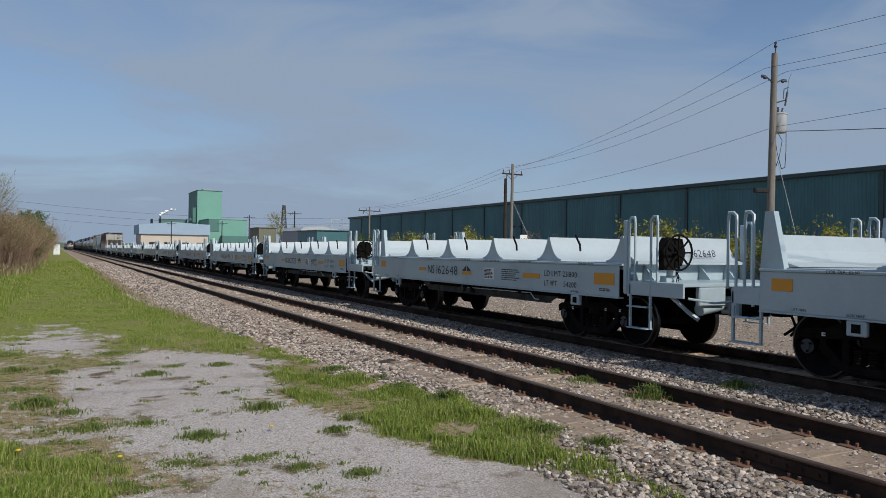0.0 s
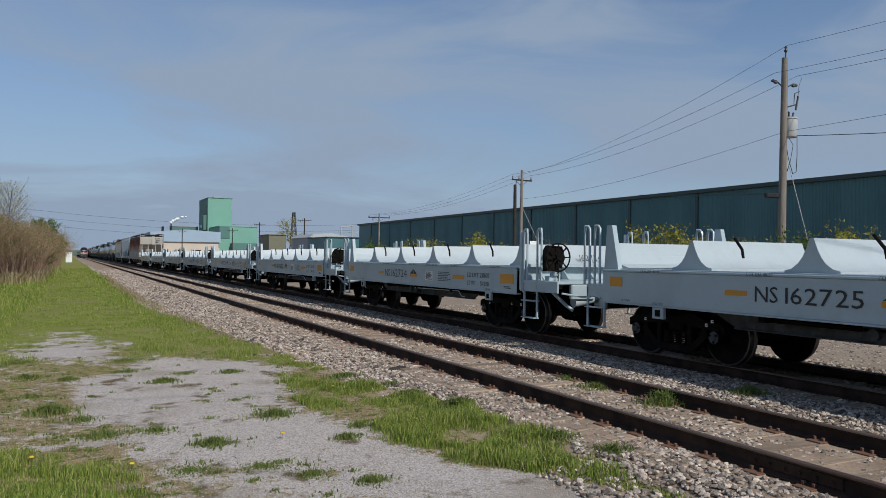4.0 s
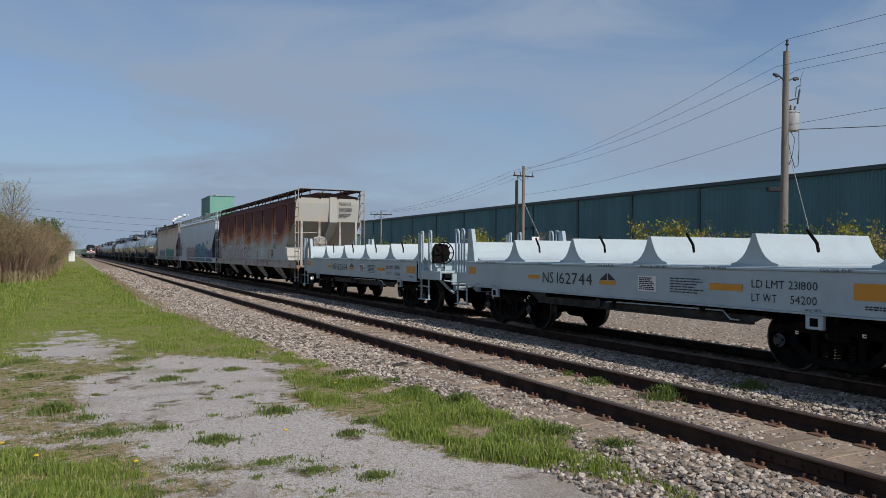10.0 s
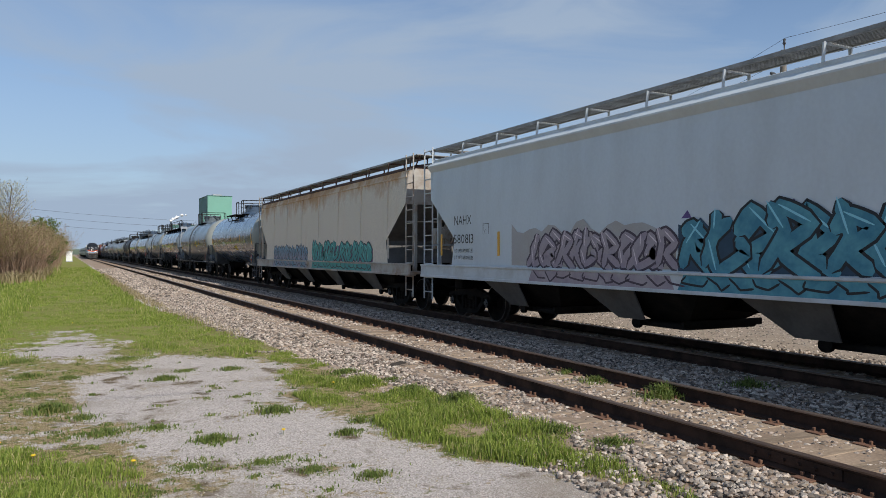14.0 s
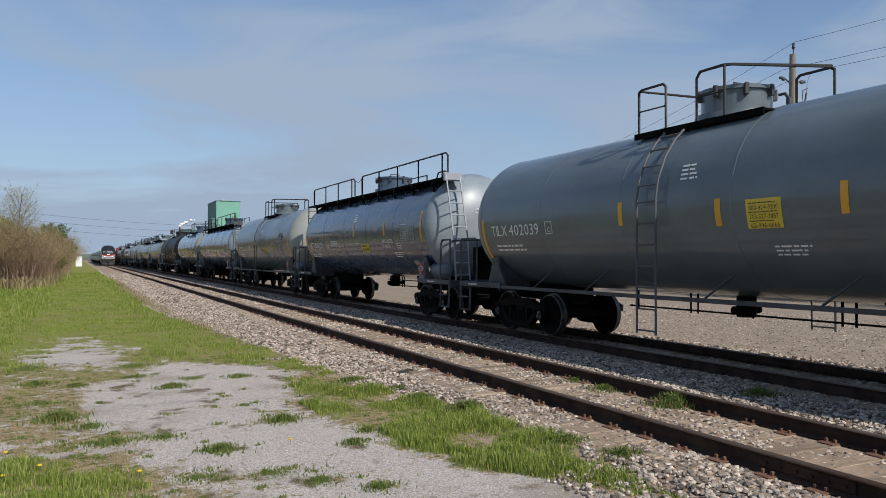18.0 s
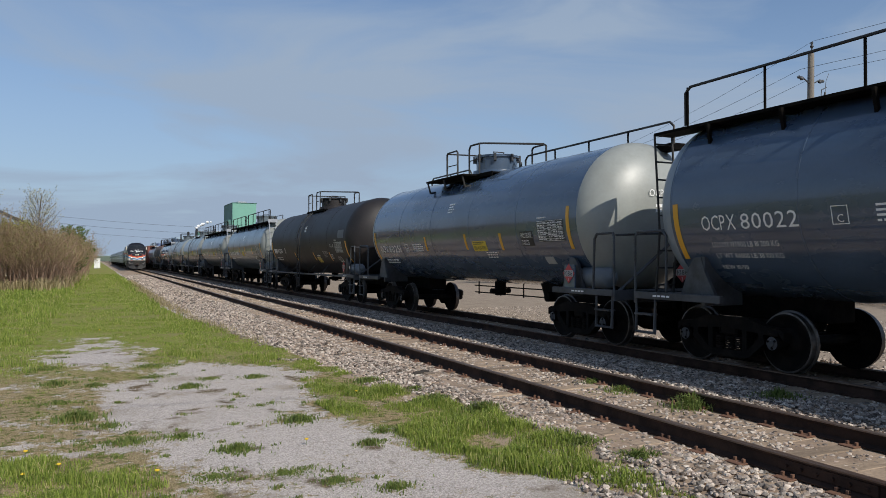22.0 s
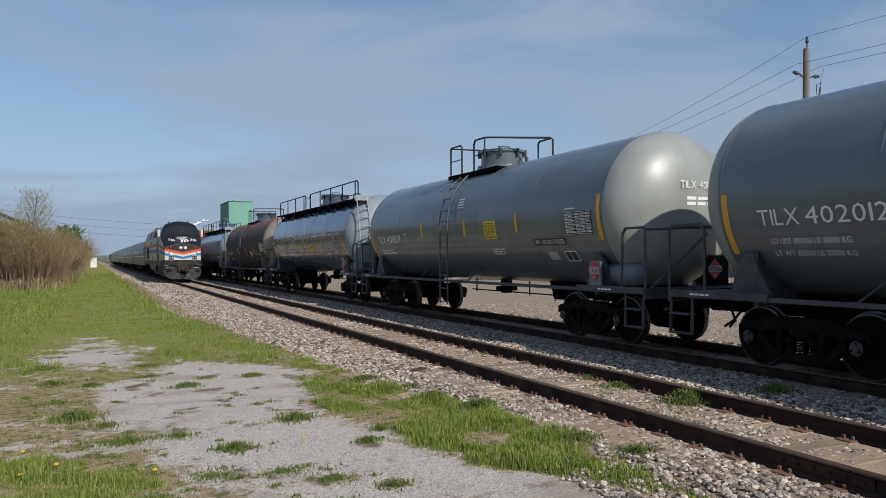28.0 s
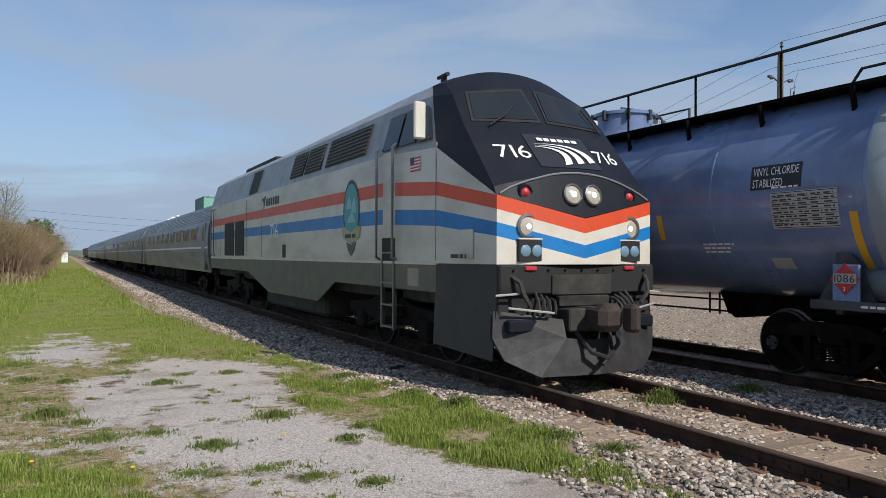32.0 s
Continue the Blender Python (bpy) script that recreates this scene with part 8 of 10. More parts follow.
M_TANKRUST = rust_sides("tank_rust", (0.030, 0.032, 0.039), (0.12, 0.065, 0.045), (0.29, 0.13, 0.065), 3.75, 0.98, 2.0)
# rust-stained head, its base lightened for the sun that falls on it
M_HEADSUNRUST = material("head_sunlit_rust", (0.27, 0.24, 0.21), 0.5, vary=0.15, scale=1.0, fine=18, bump=0.04, second=(0.20, 0.13, 0.085), amount=0.3)
M_RUSTROOF = material("roof_rust", (0.10, 0.055, 0.045), 0.8, vary=0.2, scale=2, fine=25, bump=0.1, second=(0.06, 0.03, 0.025))
M_SILLTAN = material("sill_tan", (0.42, 0.40, 0.37), 0.6, vary=0.12, scale=1.5, fine=22, bump=0.06, second=(0.24, 0.15, 0.09), amount=0.35)


def freight(y):
    return pose(FAR_X, y, 0)


def send(car, y):
    MOVERS.append((car, FAR_X, y, V_FREIGHT, A_FREIGHT))


LC, Y0 = 13.76, 7.88
coil_cars = []
for i, (number, limit, tare) in enumerate((("162730", "231800", "54200"), ("162648", "231800", "54200"), ("162722", "231700", "54300"), ("162642", "231900", "54100"), ("162725", "231800", "54200"), ("162724", "231800", "54200"), ("162502", "231600", "54400"), ("162726", "231800", "54200"), ("162622", "231800", "54200"), ("162621", "231800", "54200"), ("162744", "231800", "54200"), ("162664", "231800", "54200"))):
    y = Y0 + LC * (i - 0.5)
    c = coil_car(freight(y), number, tare, limit)
    coil_cars.append(c)
    send(c, y)

GAPS = [159.4, 179.16, 198.85, 218.49]
hop = []
for i, (bm_, rm_, sm_, num, mk, tare, lim, gr) in enumerate(((M_HOPRUST, M_RUSTROOF, M_SILLTAN, "580880", "rust", "63700", "199300", 1), (M_HOPGREY, M_HOPGREYSILL, M_HOPGREYSILL, "580813", "clean", "63700", "199300", 2), (M_HOPTAN, M_RUSTROOF, M_SILLTAN, "580845", "tan", None, None, 3))):
    a, b_ = GAPS[i], GAPS[i + 1]
    c = hopper_car(freight((a + b_) / 2), b_ - a, bm_, rm_, sm_, num if i < 2 else "", mk, tare, lim, gr)
    send(c, (a + b_) / 2)
    hop.append(c)

SPEC = [
    dict(number='80263', owner='OCPX', style='ridge', shell=M_TANKBLUE, at=225.84, e=6.11, text=(5.39, 2.26), plate=2.94, strips=[(-0.14, 2.54), (-2.94, 2.51)], front=(-5.82, 2.11, 0.91), notice=(-0.97, 1.87, 0.72, 0.23), cargo=(-2.77, 2.0, 0.87, 0.17), cargo_kind='stencil', table=(-4.36, 2.18, 1.01, 0.44), table_kind='white', blank=(-4.61, 1.62), label='slate grey tank car with a dome platform and ridge rail'),
    dict(number='402039', owner='TILX', style='mid', shell=M_TANKGREY, at=241.01, e=6.32, text=(5.82, 2.34), plate=3.5, strips=[(1.23, 2.5), (-1.01, 2.41), (-3.08, 2.49)], front=(-6.11, 2.0, 0.92), notice=(-1.54, 2.14, 0.6, 0.43), cargo=(-3.64, 1.98, 1.2, 0.02), cargo_kind='strip', table=(-4.98, 2.09, 0.98, 0.54), table_kind='dark', blank=(-4.7, 1.55), ladder=0.43, label='dark grey tank car with side ladder and sunlit-coloured head'),
    dict(number='80281', owner='OCPX', style='walk', shell=M_TANKBLUE, at=256.48, e=5.95, text=(5.55, 2.23), plate=3.13, strips=[(0.0, 2.68), (-2.88, 2.63)], front=(-5.67, 2.16, 0.91), notice=(-0.64, 1.93, 0.73, 0.16), cargo=(-2.61, 2.07, 0.91, 0.08), cargo_kind='stencil', table=(-4.18, 2.16, 0.99, 0.49), table_kind='white', blank=(-4.61, 1.6), label='slate blue tank car with a railed roof walk'),
    dict(number='80345', owner='OCPX', style='mid', shell=M_TANKGREY, at=271.65, e=6.25, text=(5.59, 2.26), plate=3.48, strips=[(1.52, 2.28), (-0.96, 2.32), (-2.9, 2.29)], front=(-6.03, 1.93, 0.89), notice=(-1.09, 1.97, 0.64, 0.28), cargo=(-4.33, 2.6, 0.76, 0.2), cargo_kind='panel', table=(-3.87, 1.97, 1.01, 0.48), table_kind='white', blank=(-4.39, 1.81), hazard=(-3.03, 1.87), ladder=0.37, label='grey tank car with side ladder and black cargo panel'),
    dict(number='80022', owner='OCPX', style='walk', shell=M_TANKBLUE, at=286.93, e=6.13, text=(5.46, 2.28), plate=3.05, strips=[(0.36, 2.36), (-2.75, 2.31)], front=(-5.78, 1.75, 0.81), notice=(-0.73, 1.81, 0.68, 0.23), cargo=(-2.85, 2.0, 1.09, 0.16), cargo_kind='stencil', table=(-4.38, 2.12, 0.94, 0.43), table_kind='white', blank=(-4.58, 1.56), label='slate blue tank car with roof walk and sunlit-coloured head'),
    dict(number='80251', owner='OCPX', style='ridge', shell=M_TANKBLUE, at=301.68, e=5.95, text=(5.47, 2.06), plate=3.15, strips=[(1.63, 2.17), (-0.95, 2.17), (-2.8, 2.14)], front=(-5.64, 1.92, 0.9), notice=(-1.3, 1.92, 0.73, 0.26), cargo=(-3.73, 2.03, 0.52, 0.22), cargo_kind='panel', table=(-4.47, 2.09, 1.0, 0.46), table_kind='dark', blank=(-4.6, 1.71), label='slate grey tank car with ridge rail and black decals'),
    dict(number='95124', owner='', style='mid', shell=M_TANKBLACK, at=317.43, e=6.60, text=(6.13, 2.16), plate=3.71, strips=[(1.83, 1.89), (-1.49, 1.88), (-3.98, 1.86)], front=(-6.51, 1.6, 0.92), notice=(-1.82, 1.59, 0.56, 0.24), cargo=(-3.06, 1.84, 0.74, 0.11), cargo_kind='faded', table=(-5.01, 1.99, 0.95, 0.44), table_kind='white', blank=(-5.21, 1.51), hazard=(-4.98, 1.87), ladder=0.28, label='black tank car with a side ladder and dome platform'),
    dict(number='80172', owner='OCPX', style='walk', shell=M_TANKGREY, at=332.97, e=5.95, text=(5.33, 2.14), plate=3.19, strips=[(1.34, 2.31), (-0.61, 2.3), (-2.97, 2.25)], front=(-5.64, 1.83, 0.89), notice=(0.54, 1.97, 0.66, 0.27), cargo=(-4.3, 1.71, 0.67, 0.14), cargo_kind='panel', table=(-4.24, 1.99, 0.91, 0.47), table_kind='white', hazard=(-3.65, 1.91), label='grey tank car with a railed roof walk'),
    dict(number='80171', owner='OCPX', style='walk', shell=M_TANKGREY, at=348.04, e=6.05, text=(5.42, 2.21), plate=3.25, strips=[(1.26, 2.24), (-2.95, 2.32)], front=(-5.79, 1.97, 0.7), notice=(-1.11, 2.04, 0.8, 0.19), cargo=(-4.76, 2.61, 0.68, 0.23), cargo_kind='panel', table=(-4.5, 2.02, 0.81, 0.51), table_kind='white', hazard=(-3.62, 1.91), label='grey tank car with roof walk and pale end ladder'),
    dict(number='402012', owner='TILX', style='mid', shell=M_TANKGREY, at=363.16, e=6.40, text=(5.69, 2.24), plate=3.46, strips=[(3.6, 2.45), (1.08, 2.45), (-1.24, 2.42)], front=(-6.26, 2.01, 0.89), notice=(-1.73, 2.09, 0.64, 0.45), cargo=(-3.84, 2.0, 1.21, 0.03), cargo_kind='strip', table=(-5.13, 2.13, 0.91, 0.47), table_kind='dark', blank=(-4.38, 1.73), hazard=(-4.83, 1.86), ladder=0.33, label='dark grey tank car with side ladder'),
    dict(number='401839', owner='TILX', style='mid', shell=M_TANKGREY, at=378.80, e=6.40, text=(5.73, 2.28), plate=3.4, strips=[(2.08, 2.48), (-0.65, 2.46), (-3.23, 2.46)], front=(-6.26, 2.01, 0.89), notice=(-1.71, 2.12, 0.58, 0.45), cargo=(-3.84, 2.0, 1.21, 0.03), cargo_kind='strip', table=(-5.13, 2.13, 0.91, 0.47), table_kind='dark', blank=(-4.38, 1.73), hazard=(-4.83, 1.86), ladder=0.34, label='dark grey tank car with side ladder and square yellow notice'),
    dict(number='80110', owner='OCPX', style='walk', shell=M_TANKBLUE, at=394.32, e=6.20, text=(5.28, 2.26), plate=3.01, strips=[(0.16, 2.18), (-2.79, 2.18)], front=(-5.99, 1.58, 0.82), notice=(-0.96, 1.97, 0.63, 0.28), cargo=(-3.33, 1.98, 0.86, 0.24), cargo_kind='stencil', table=(-4.5, 1.94, 0.85, 0.49), table_kind='white', blank=(-4.86, 1.64), label='slate blue tank car with roof walk and pale end ladder'),
    dict(number='902015', owner='UTLX', style='mid', shell=M_TANKRUST, at=409.45, e=6.42, text=(6.02, 2.06), plate=None, strips=[(2.0, 2.19), (-0.73, 2.13), (-3.28, 2.14)], front=(-6.28, 1.69, 0.88), notice=(-2.04, 1.88, 0.65, 0.27), cargo=(-3.53, 1.94, 0.81, 0.17), cargo_kind='stencil', table=(-5.08, 2.07, 0.97, 0.47), table_kind='dark', blank=(-4.39, 1.64), ladder=0.40, label='dark tank car with rust-brown top and yellow lettering'),
    dict(number='80008', owner='OCPX', style='walk', shell=M_TANKINDIGO, at=424.80, e=6.15, text=(5.28, 2.26), plate=3.01, strips=[(0.16, 2.18), (-2.6, 2.17)], front=(-5.96, 1.55, 0.82), notice=(-0.96, 1.97, 0.63, 0.28), cargo=(-4.44, 2.65, 0.81, 0.28), cargo_kind='panel', table=(-4.77, 2.08, 1.0, 0.51), table_kind='white', blank=(-4.71, 1.63), label='blue-grey tank car with roof walk and black cargo panel'),
]
tank_cars = []
mids = [GAPS[3]] + [(p["at"] + q["at"]) / 2 for p, q in zip(SPEC, SPEC[1:])] + [SPEC[-1]["at"] + 7.6]
for i, spec in enumerate(SPEC):
    c = tank_car(spec, spec["at"] - mids[i], mids[i + 1] - spec["at"], i)
    tank_cars.append(c)
    send(c, spec["at"])


def far_car(m, mt, L):
    """A plain box car of the train's tail, seen only from far away."""
    car = thing("box_car", m, "weathered box car far down the train", "rail car", "tail cars")
    part("body", Build().box(-1.55, 1.55, -L / 2 + 0.5, L / 2 - 0.5, 1.05, 4.3, 0.05), mt, car)
    part("roof", Build().prof([(-1.6, 4.3), (0, 4.55), (1.6, 4.3)], "y", -L / 2 + 0.45, L / 2 - 0.45), M_ROOFGREY, car)
    part("underframe", Build().box(-0.3, 0.3, -L / 2, L / 2, 0.7, 1.04, 0.02), M_UNDER, car)
    for s in (-1, 1):
        t = part("truck", BOLSTER, None, car, at=pose(0, s * (L / 2 - 2.2), 0))
        for k in (-1, 1):
            part("wheelset", W_FREIGHT, None, t, at=pose(0, k * 0.889, 0.457))
    return car


tail_mats = [material("box_brown", (0.22, 0.07, 0.05), 0.7, vary=0.15, second=(0.15, 0.06, 0.045)), material("box_white", (0.62, 0.62, 0.60), 0.6, vary=0.1), material("box_dark", (0.08, 0.075, 0.075), 0.7, vary=0.2)]
y = mids[-1]
order = [0, 2, 0, 0, 2, 0, 1, 0, 2, 0, 0, 1, 1, 0, 2, 0, 0, 2, 0, 0, 2, 0, 0, 2]
for k in order:
    c = far_car(freight(y + 8.6), tail_mats[k], 17.2)
    send(c, y + 8.6)
    y += 17.2

# ---- the passenger train ----
NOSE0 = 8.2 + V_PASS * 32.0
loco = locomotive(pose(NEAR_X, NOSE0, 0))
MOVERS.append((loco, NEAR_X, NOSE0, V_PASS, 0.0))
first = coach(pose(NEAR_X, NOSE0 + 20.1 + 12.95, 0))
MOVERS.append((first, NEAR_X, NOSE0 + 20.1 + 12.95, V_PASS, 0.0))
for k in range(1, 6):
    y = NOSE0 + 20.1 + 12.95 + 25.95 * k
    MOVERS.append((copy_thing(first, pose(NEAR_X, y, 0)), NEAR_X, y, V_PASS, 0.0))

# ---- what stands behind the tracks and beside them ----
M_TEALWALL = material("teal_siding", (0.056, 0.158, 0.172), 0.5, vary=0.06, scale=0.25, fine=6, bump=0.02, second=(0.045, 0.128, 0.142), amount=0.4, stretch=(1, 1, 0.4))
M_TEALTRIM = material("teal_trim", (0.035, 0.06, 0.062), 0.5, vary=0.1)
M_ROOFWH = material("roof_metal", (0.45, 0.47, 0.47), 0.5, vary=0.08)
M_MINT = material("mint_siding", (0.155, 0.345, 0.27), 0.6, vary=0.05, scale=0.2, fine=4, bump=0.02)
M_MINTDARK = material("green_siding", (0.07, 0.17, 0.15), 0.6, vary=0.05, scale=0.2, fine=4, bump=0.02)
M_BEIGE = material("beige_wall", (0.55, 0.48, 0.40), 0.8, vary=0.05, scale=0.3, fine=5, bump=0.02)
M_BLUEROOF = material("blue_roof", (0.30, 0.40, 0.50), 0.6, vary=0.05, scale=0.3, fine=5, bump=0.02)
M_GREYWALL = material("grey_wall", (0.30, 0.32, 0.34), 0.7, vary=0.08)
M_OLIVE = material("olive_wall", (0.17, 0.17, 0.12), 0.8, vary=0.1)
M_POLE = material("pole_wood", (0.24, 0.215, 0.185), 0.9, vary=0.25, scale=3, fine=25, bump=0.4, second=(0.165, 0.145, 0.12), stretch=(4, 4, 0.3))
M_POLEDARK = material("pole_dark", (0.035, 0.028, 0.022), 0.9, vary=0.25)
M_CAN = material("transformer_grey", (0.45, 0.47, 0.47), 0.5, vary=0.08)
M_WIRE = plain("wire_black", (0.02, 0.02, 0.02), 0.6)


def warehouse():
    w = thing("warehouse", pose(0, 0, 0), "long dark teal warehouse clad in ribbed steel", "warehouse")
    X, Z = 52.0, 8.25
    rib = Build()
    y = 0.0
    prof = []
    n = 31
    for k in range(n):
        u = k * 9.2 / n
        prof += [(X, u), (X, u + 0.17), (X - 0.035, u + 0.20), (X - 0.035, u + 0.26)]
    prof += [(X, 9.2), (X + 0.25, 9.2), (X + 0.25, 0)]
    me = Build().prof(prof, "z", -0.4, Z - 0.35).mesh("wall_panel", M_TEALWALL)
    for k in range(18):
        y0 = 133.4 - 9.2 * (k + 1)
        part("wall_panel", me, None, w, at=pose(0, y0, 0))
        part("seam_post", Build().box(X - 0.12, X + 0.05, y0 - 0.22, y0 + 0.10, -0.4, Z - 0.3, 0.02), M_TEALTRIM, w)
    part("wall_panel", Build().box(X, X + 0.25, 133.4, 140, -0.4, Z - 0.35, 0.01), M_TEALWALL, w)
    part("seam_post", Build().box(X - 0.12, X + 0.05, 133.2, 133.55, -0.4, Z - 0.3, 0.02), M_TEALTRIM, w)
    part("end_wall", Build().box(X + 0.25, X + 46, 139.7, 140, -0.4, Z - 0.3), M_TEALWALL, w)
    part("end_wall", Build().box(X + 0.25, X + 46, -32.2, -31.9, -0.4, Z - 0.3), M_TEALWALL, w)
    part("eave_trim", Build().box(X - 0.3, X + 0.1, -32.4, 140.3, Z - 0.34, Z, 0.03), M_TEALTRIM, w)
    part("roof", Build().prof([(X - 0.32, Z + 0.005), (X + 23, Z + 1.3), (X + 46, Z), (X + 46, Z - 0.3), (X + 0.2, Z - 0.3)], "y", -32.4, 140.3), M_ROOFWH, w)
    for y in (78.0, 79.6):
        part("wall_lamp", Build().box(X - 0.55, X - 0.05, y - 0.12, y + 0.12, 4.9, 5.1, 0.03), M_TEALTRIM, w)
    return w


def block(name, x0, x1, y0, y1, z, mt, label, roof=None, wins=()):
    b = thing(name, pose(0, 0, 0), label, "building")
    part("wall", Build().box(x0, x1, y0, y1, -0.5, z - 0.25, 0.03), mt, b)
    part("roof", Build().box(x0 - 0.2, x1 + 0.2, y0 - 0.2, y1 + 0.2, z - 0.246, z, 0.05), roof or mt, b)
    for (u0, u1, w0, w1) in wins:
        part("window", Build().box(u0, u1, y0 - 0.08, y0 + 0.1, w0, w1, 0.02), M_GRILLE, b)
    return b


def pole(x, y, h, dark=False, lean=0.0, arms=(), can=False, name="utility_pole", r=0.17):
    p = thing(name, pose(x, y, -0.3, 0, lean, 0), "weathered wooden utility pole with wires", "utility pole", "utility poles")
    part("shaft", Build().cyl((0, 0, 0), (0, 0, h + 0.3), r, r * 0.68, n=14), M_POLEDARK if dark else M_POLE, p, smooth=40)
    for z, w in arms:
        a = part("crossarm", Build().box(-w, w, -0.06, 0.06, z - 0.06, z + 0.06, 0.01).box(-w * 0.6, -w * 0.55, -0.02, 0.02, z - 0.5, z).tube([(-w * 0.6, 0.07, z), (0, 0.07, z - 0.55)], 0.02).tube([(w * 0.6, 0.07, z), (0, 0.07, z - 0.55)], 0.02), M_POLEDARK, p)
        for q in (-0.92, -0.3, 0.92):
            part("insulator", Build().rev([(0, 0.03), (0.06, 0.06), (0.12, 0.03), (0.2, 0.05), (0.3, 0.02)], (q * w, 0, z + 0.06), (0, 0, 1), 10), M_STEELGREY, a, smooth=40)
    if can:
        part("top_pin", Build().cyl((0.05, 0, h + 0.3), (0.05, 0, h + 0.62), 0.03, n=8).rev([(0, 0.03), (0.1, 0.09), (0.18, 0.05), (0.3, 0.07), (0.34, 0.02)], (0.05, 0, h + 0.55), (0, 0, 1), 10), M_STEELGREY, p, smooth=40)
        for s in (-1, 1):
            part("stand_off", Build().tube([(0, 0, h - 1.2), (s * 0.6, 0, h - 0.9), (s * 0.75, 0, h - 0.9)], 0.035).rev([(0, 0.05), (0.1, 0.09), (0.2, 0.05), (0.3, 0.08), (0.36, 0.03)], (s * 0.55, 0, h - 1.0), (s, 0, 0.25), 10), M_STEELGREY, p, smooth=40)
        part("cutout", Build().tube([(0, 0, h - 2.15), (0.8, 0, h - 1.9)], 0.035).tube([(0.85, 0, h - 2.15), (1.0, 0, h - 1.45)], 0.05).tube([(0.7, 0, h - 1.85), (0.75, 0, h - 1.35), (1.1, 0, h - 1.2)], 0.02).tube([(1.0, 0, h - 1.45), (1.05, 0, h - 0.9), (1.25, 0, h - 0.5)], 0.012), M_STEELGREY, p)
        tr = part("transformer", Build().rev([(0, 0.0), (0, 0.33), (0.04, 0.36), (0.85, 0.36), (0.88, 0.39), (0.93, 0.39), (0.97, 0.3), (1.0, 0.0)], (0.42, 0, h - 3.55), (0, 0, 1), 22).box(0.0, 0.2, -0.1, 0.1, h - 3.4, h - 2.7, 0.01), M_CAN, p, "pale grey can-shaped transformer", smooth=40)
        part("bushing", Build().rev([(0, 0.03), (0.08, 0.06), (0.16, 0.04), (0.26, 0.05), (0.3, 0.02)], (0.35, 0, h - 2.58), (0, 0, 1), 10).rev([(0, 0.03), (0.08, 0.06), (0.16, 0.04), (0.26, 0.05), (0.3, 0.02)], (0.6, 0, h - 2.58), (0.3, 0, 1), 10), M_STEELGREY, tr, smooth=40)
        part("drop_wire", Build().tube([(0.75, 0, h - 2.5), (0.95, 0, h - 2.6), (1.0, 0, h - 4.4), (0.95, 0, h - 5.2), (0.7, 0, h - 5.3), (0.35, 0, h - 4.5), (0.2, 0, h - 3.9)], 0.016).tube([(0.42, 0, h - 3.6), (0.7, 0, h - 3.9), (0.5, 0, h - 4.8), (0.3, 0, h - 5.2), (0.2, 0, h - 4.8)], 0.014), M_WIRE, p)
        part("conduit", Build().cyl((0.2, 0, 0.2), (0.17, 0, h - 7.5), 0.045, n=8), M_CAN, p)
    return p


def wire(name, a, b, sag, r=0.009):
    a, b = Vector(a), Vector(b)
    pts = [a.lerp(b, k / 16) - Vector((0, 0, sag * 4 * (k / 16) * (1 - k / 16))) for k in range(17)]
    me = Build().tube(pts, r, 5).mesh(name, M_WIRE)
    return tagged(new(name, me), "thin black overhead wire", "wire", "overhead wires")


warehouse()
P1 = pole(30.75, 24.55, 11.6, lean=1.1, can=True, r=0.21)
P2 = pole(36.0, 55.8, 9.6, arms=((9.0, 1.05),), lean=0.6)
pole(35.0, 55.2, 8.2, dark=True, name="utility_pole", r=0.19)
P3 = pole(40.0, 99.5, 8.0, arms=((7.7, 1.7),), r=0.15)
tagged(new("guy_wire", Build().tube([(31, 24.5, 7.0), (32.6, 23.6, -0.3)], 0.018).mesh("guy_wire", M_CAN)), "pale steel guy wire with plastic guard", "wire", "overhead wires")
tagged(new("guy_wire", Build().tube([(36.1, 55.8, 6.4), (38.6, 54.0, -0.3)], 0.02).mesh("guy_wire", M_CAN)), "pale steel guy wire beside a pole", "wire", "overhead wires")
for dx, z1, z2 in ((0.05, 12.2, 9.2), (-0.8, 10.75, 9.15), (0.8, 10.8, 9.15)):
    wire("overhead_wire", (31 + dx, 24.5, z1), (36 + dx * 1.2, 55.8, z2), 0.75)
    wire("overhead_wire", (31 + dx, 24.5, z1), (30 + dx, -22.0, z1 + 0.4), 0.7)
    wire("overhead_wire", (36 + dx * 1.2, 55.8, z2), (40 + dx * 1.7, 99.5, 7.8), 0.8)
wire("overhead_wire", (31, 24.5, 8.0), (36, 55.8, 7.0), 0.5)
wire("overhead_wire", (31, 24.5, 8.0), (30, -22, 9.2), 0.4)
wire("overhead_wire", (31.2, 24.5, 7.8), (45, 4.0, 8.6), 0.5, 0.018)
pole(30.0, -22.0, 12.4, arms=((10.9, 1.05),))
pole(45.0, 4.0, 8.8, r=0.14)
pole(-27.0, 6.3, 8.2, r=0.15)
pole(31.0, -4.5, 8.2, r=0.15)
wire("overhead_wire", (-27.0, 6.3, 8.3), (31.0, -4.5, 8.3), 0.25, 0.014)
wire("overhead_wire", (30.9, 24.5, 5.0), (51.7, 58.0, 8.3), 0.1, 0.025)
tagged(new("cable_box", Build().box(29.6, 30.5, 24.4, 24.6, 4.72, 4.95, 0.04).mesh("cable_box", M_GRILLE)), "small black cable box hung at a pole", "cable box")
sg = thing("speed_sign", pose(36.6, 54.6, 2.4), "small white square sign on the pole", "sign")
part("plate", Build().box(-0.4, 0.4, -0.02, 0.02, 0, 0.85, 0.02), M_CHALK, sg)
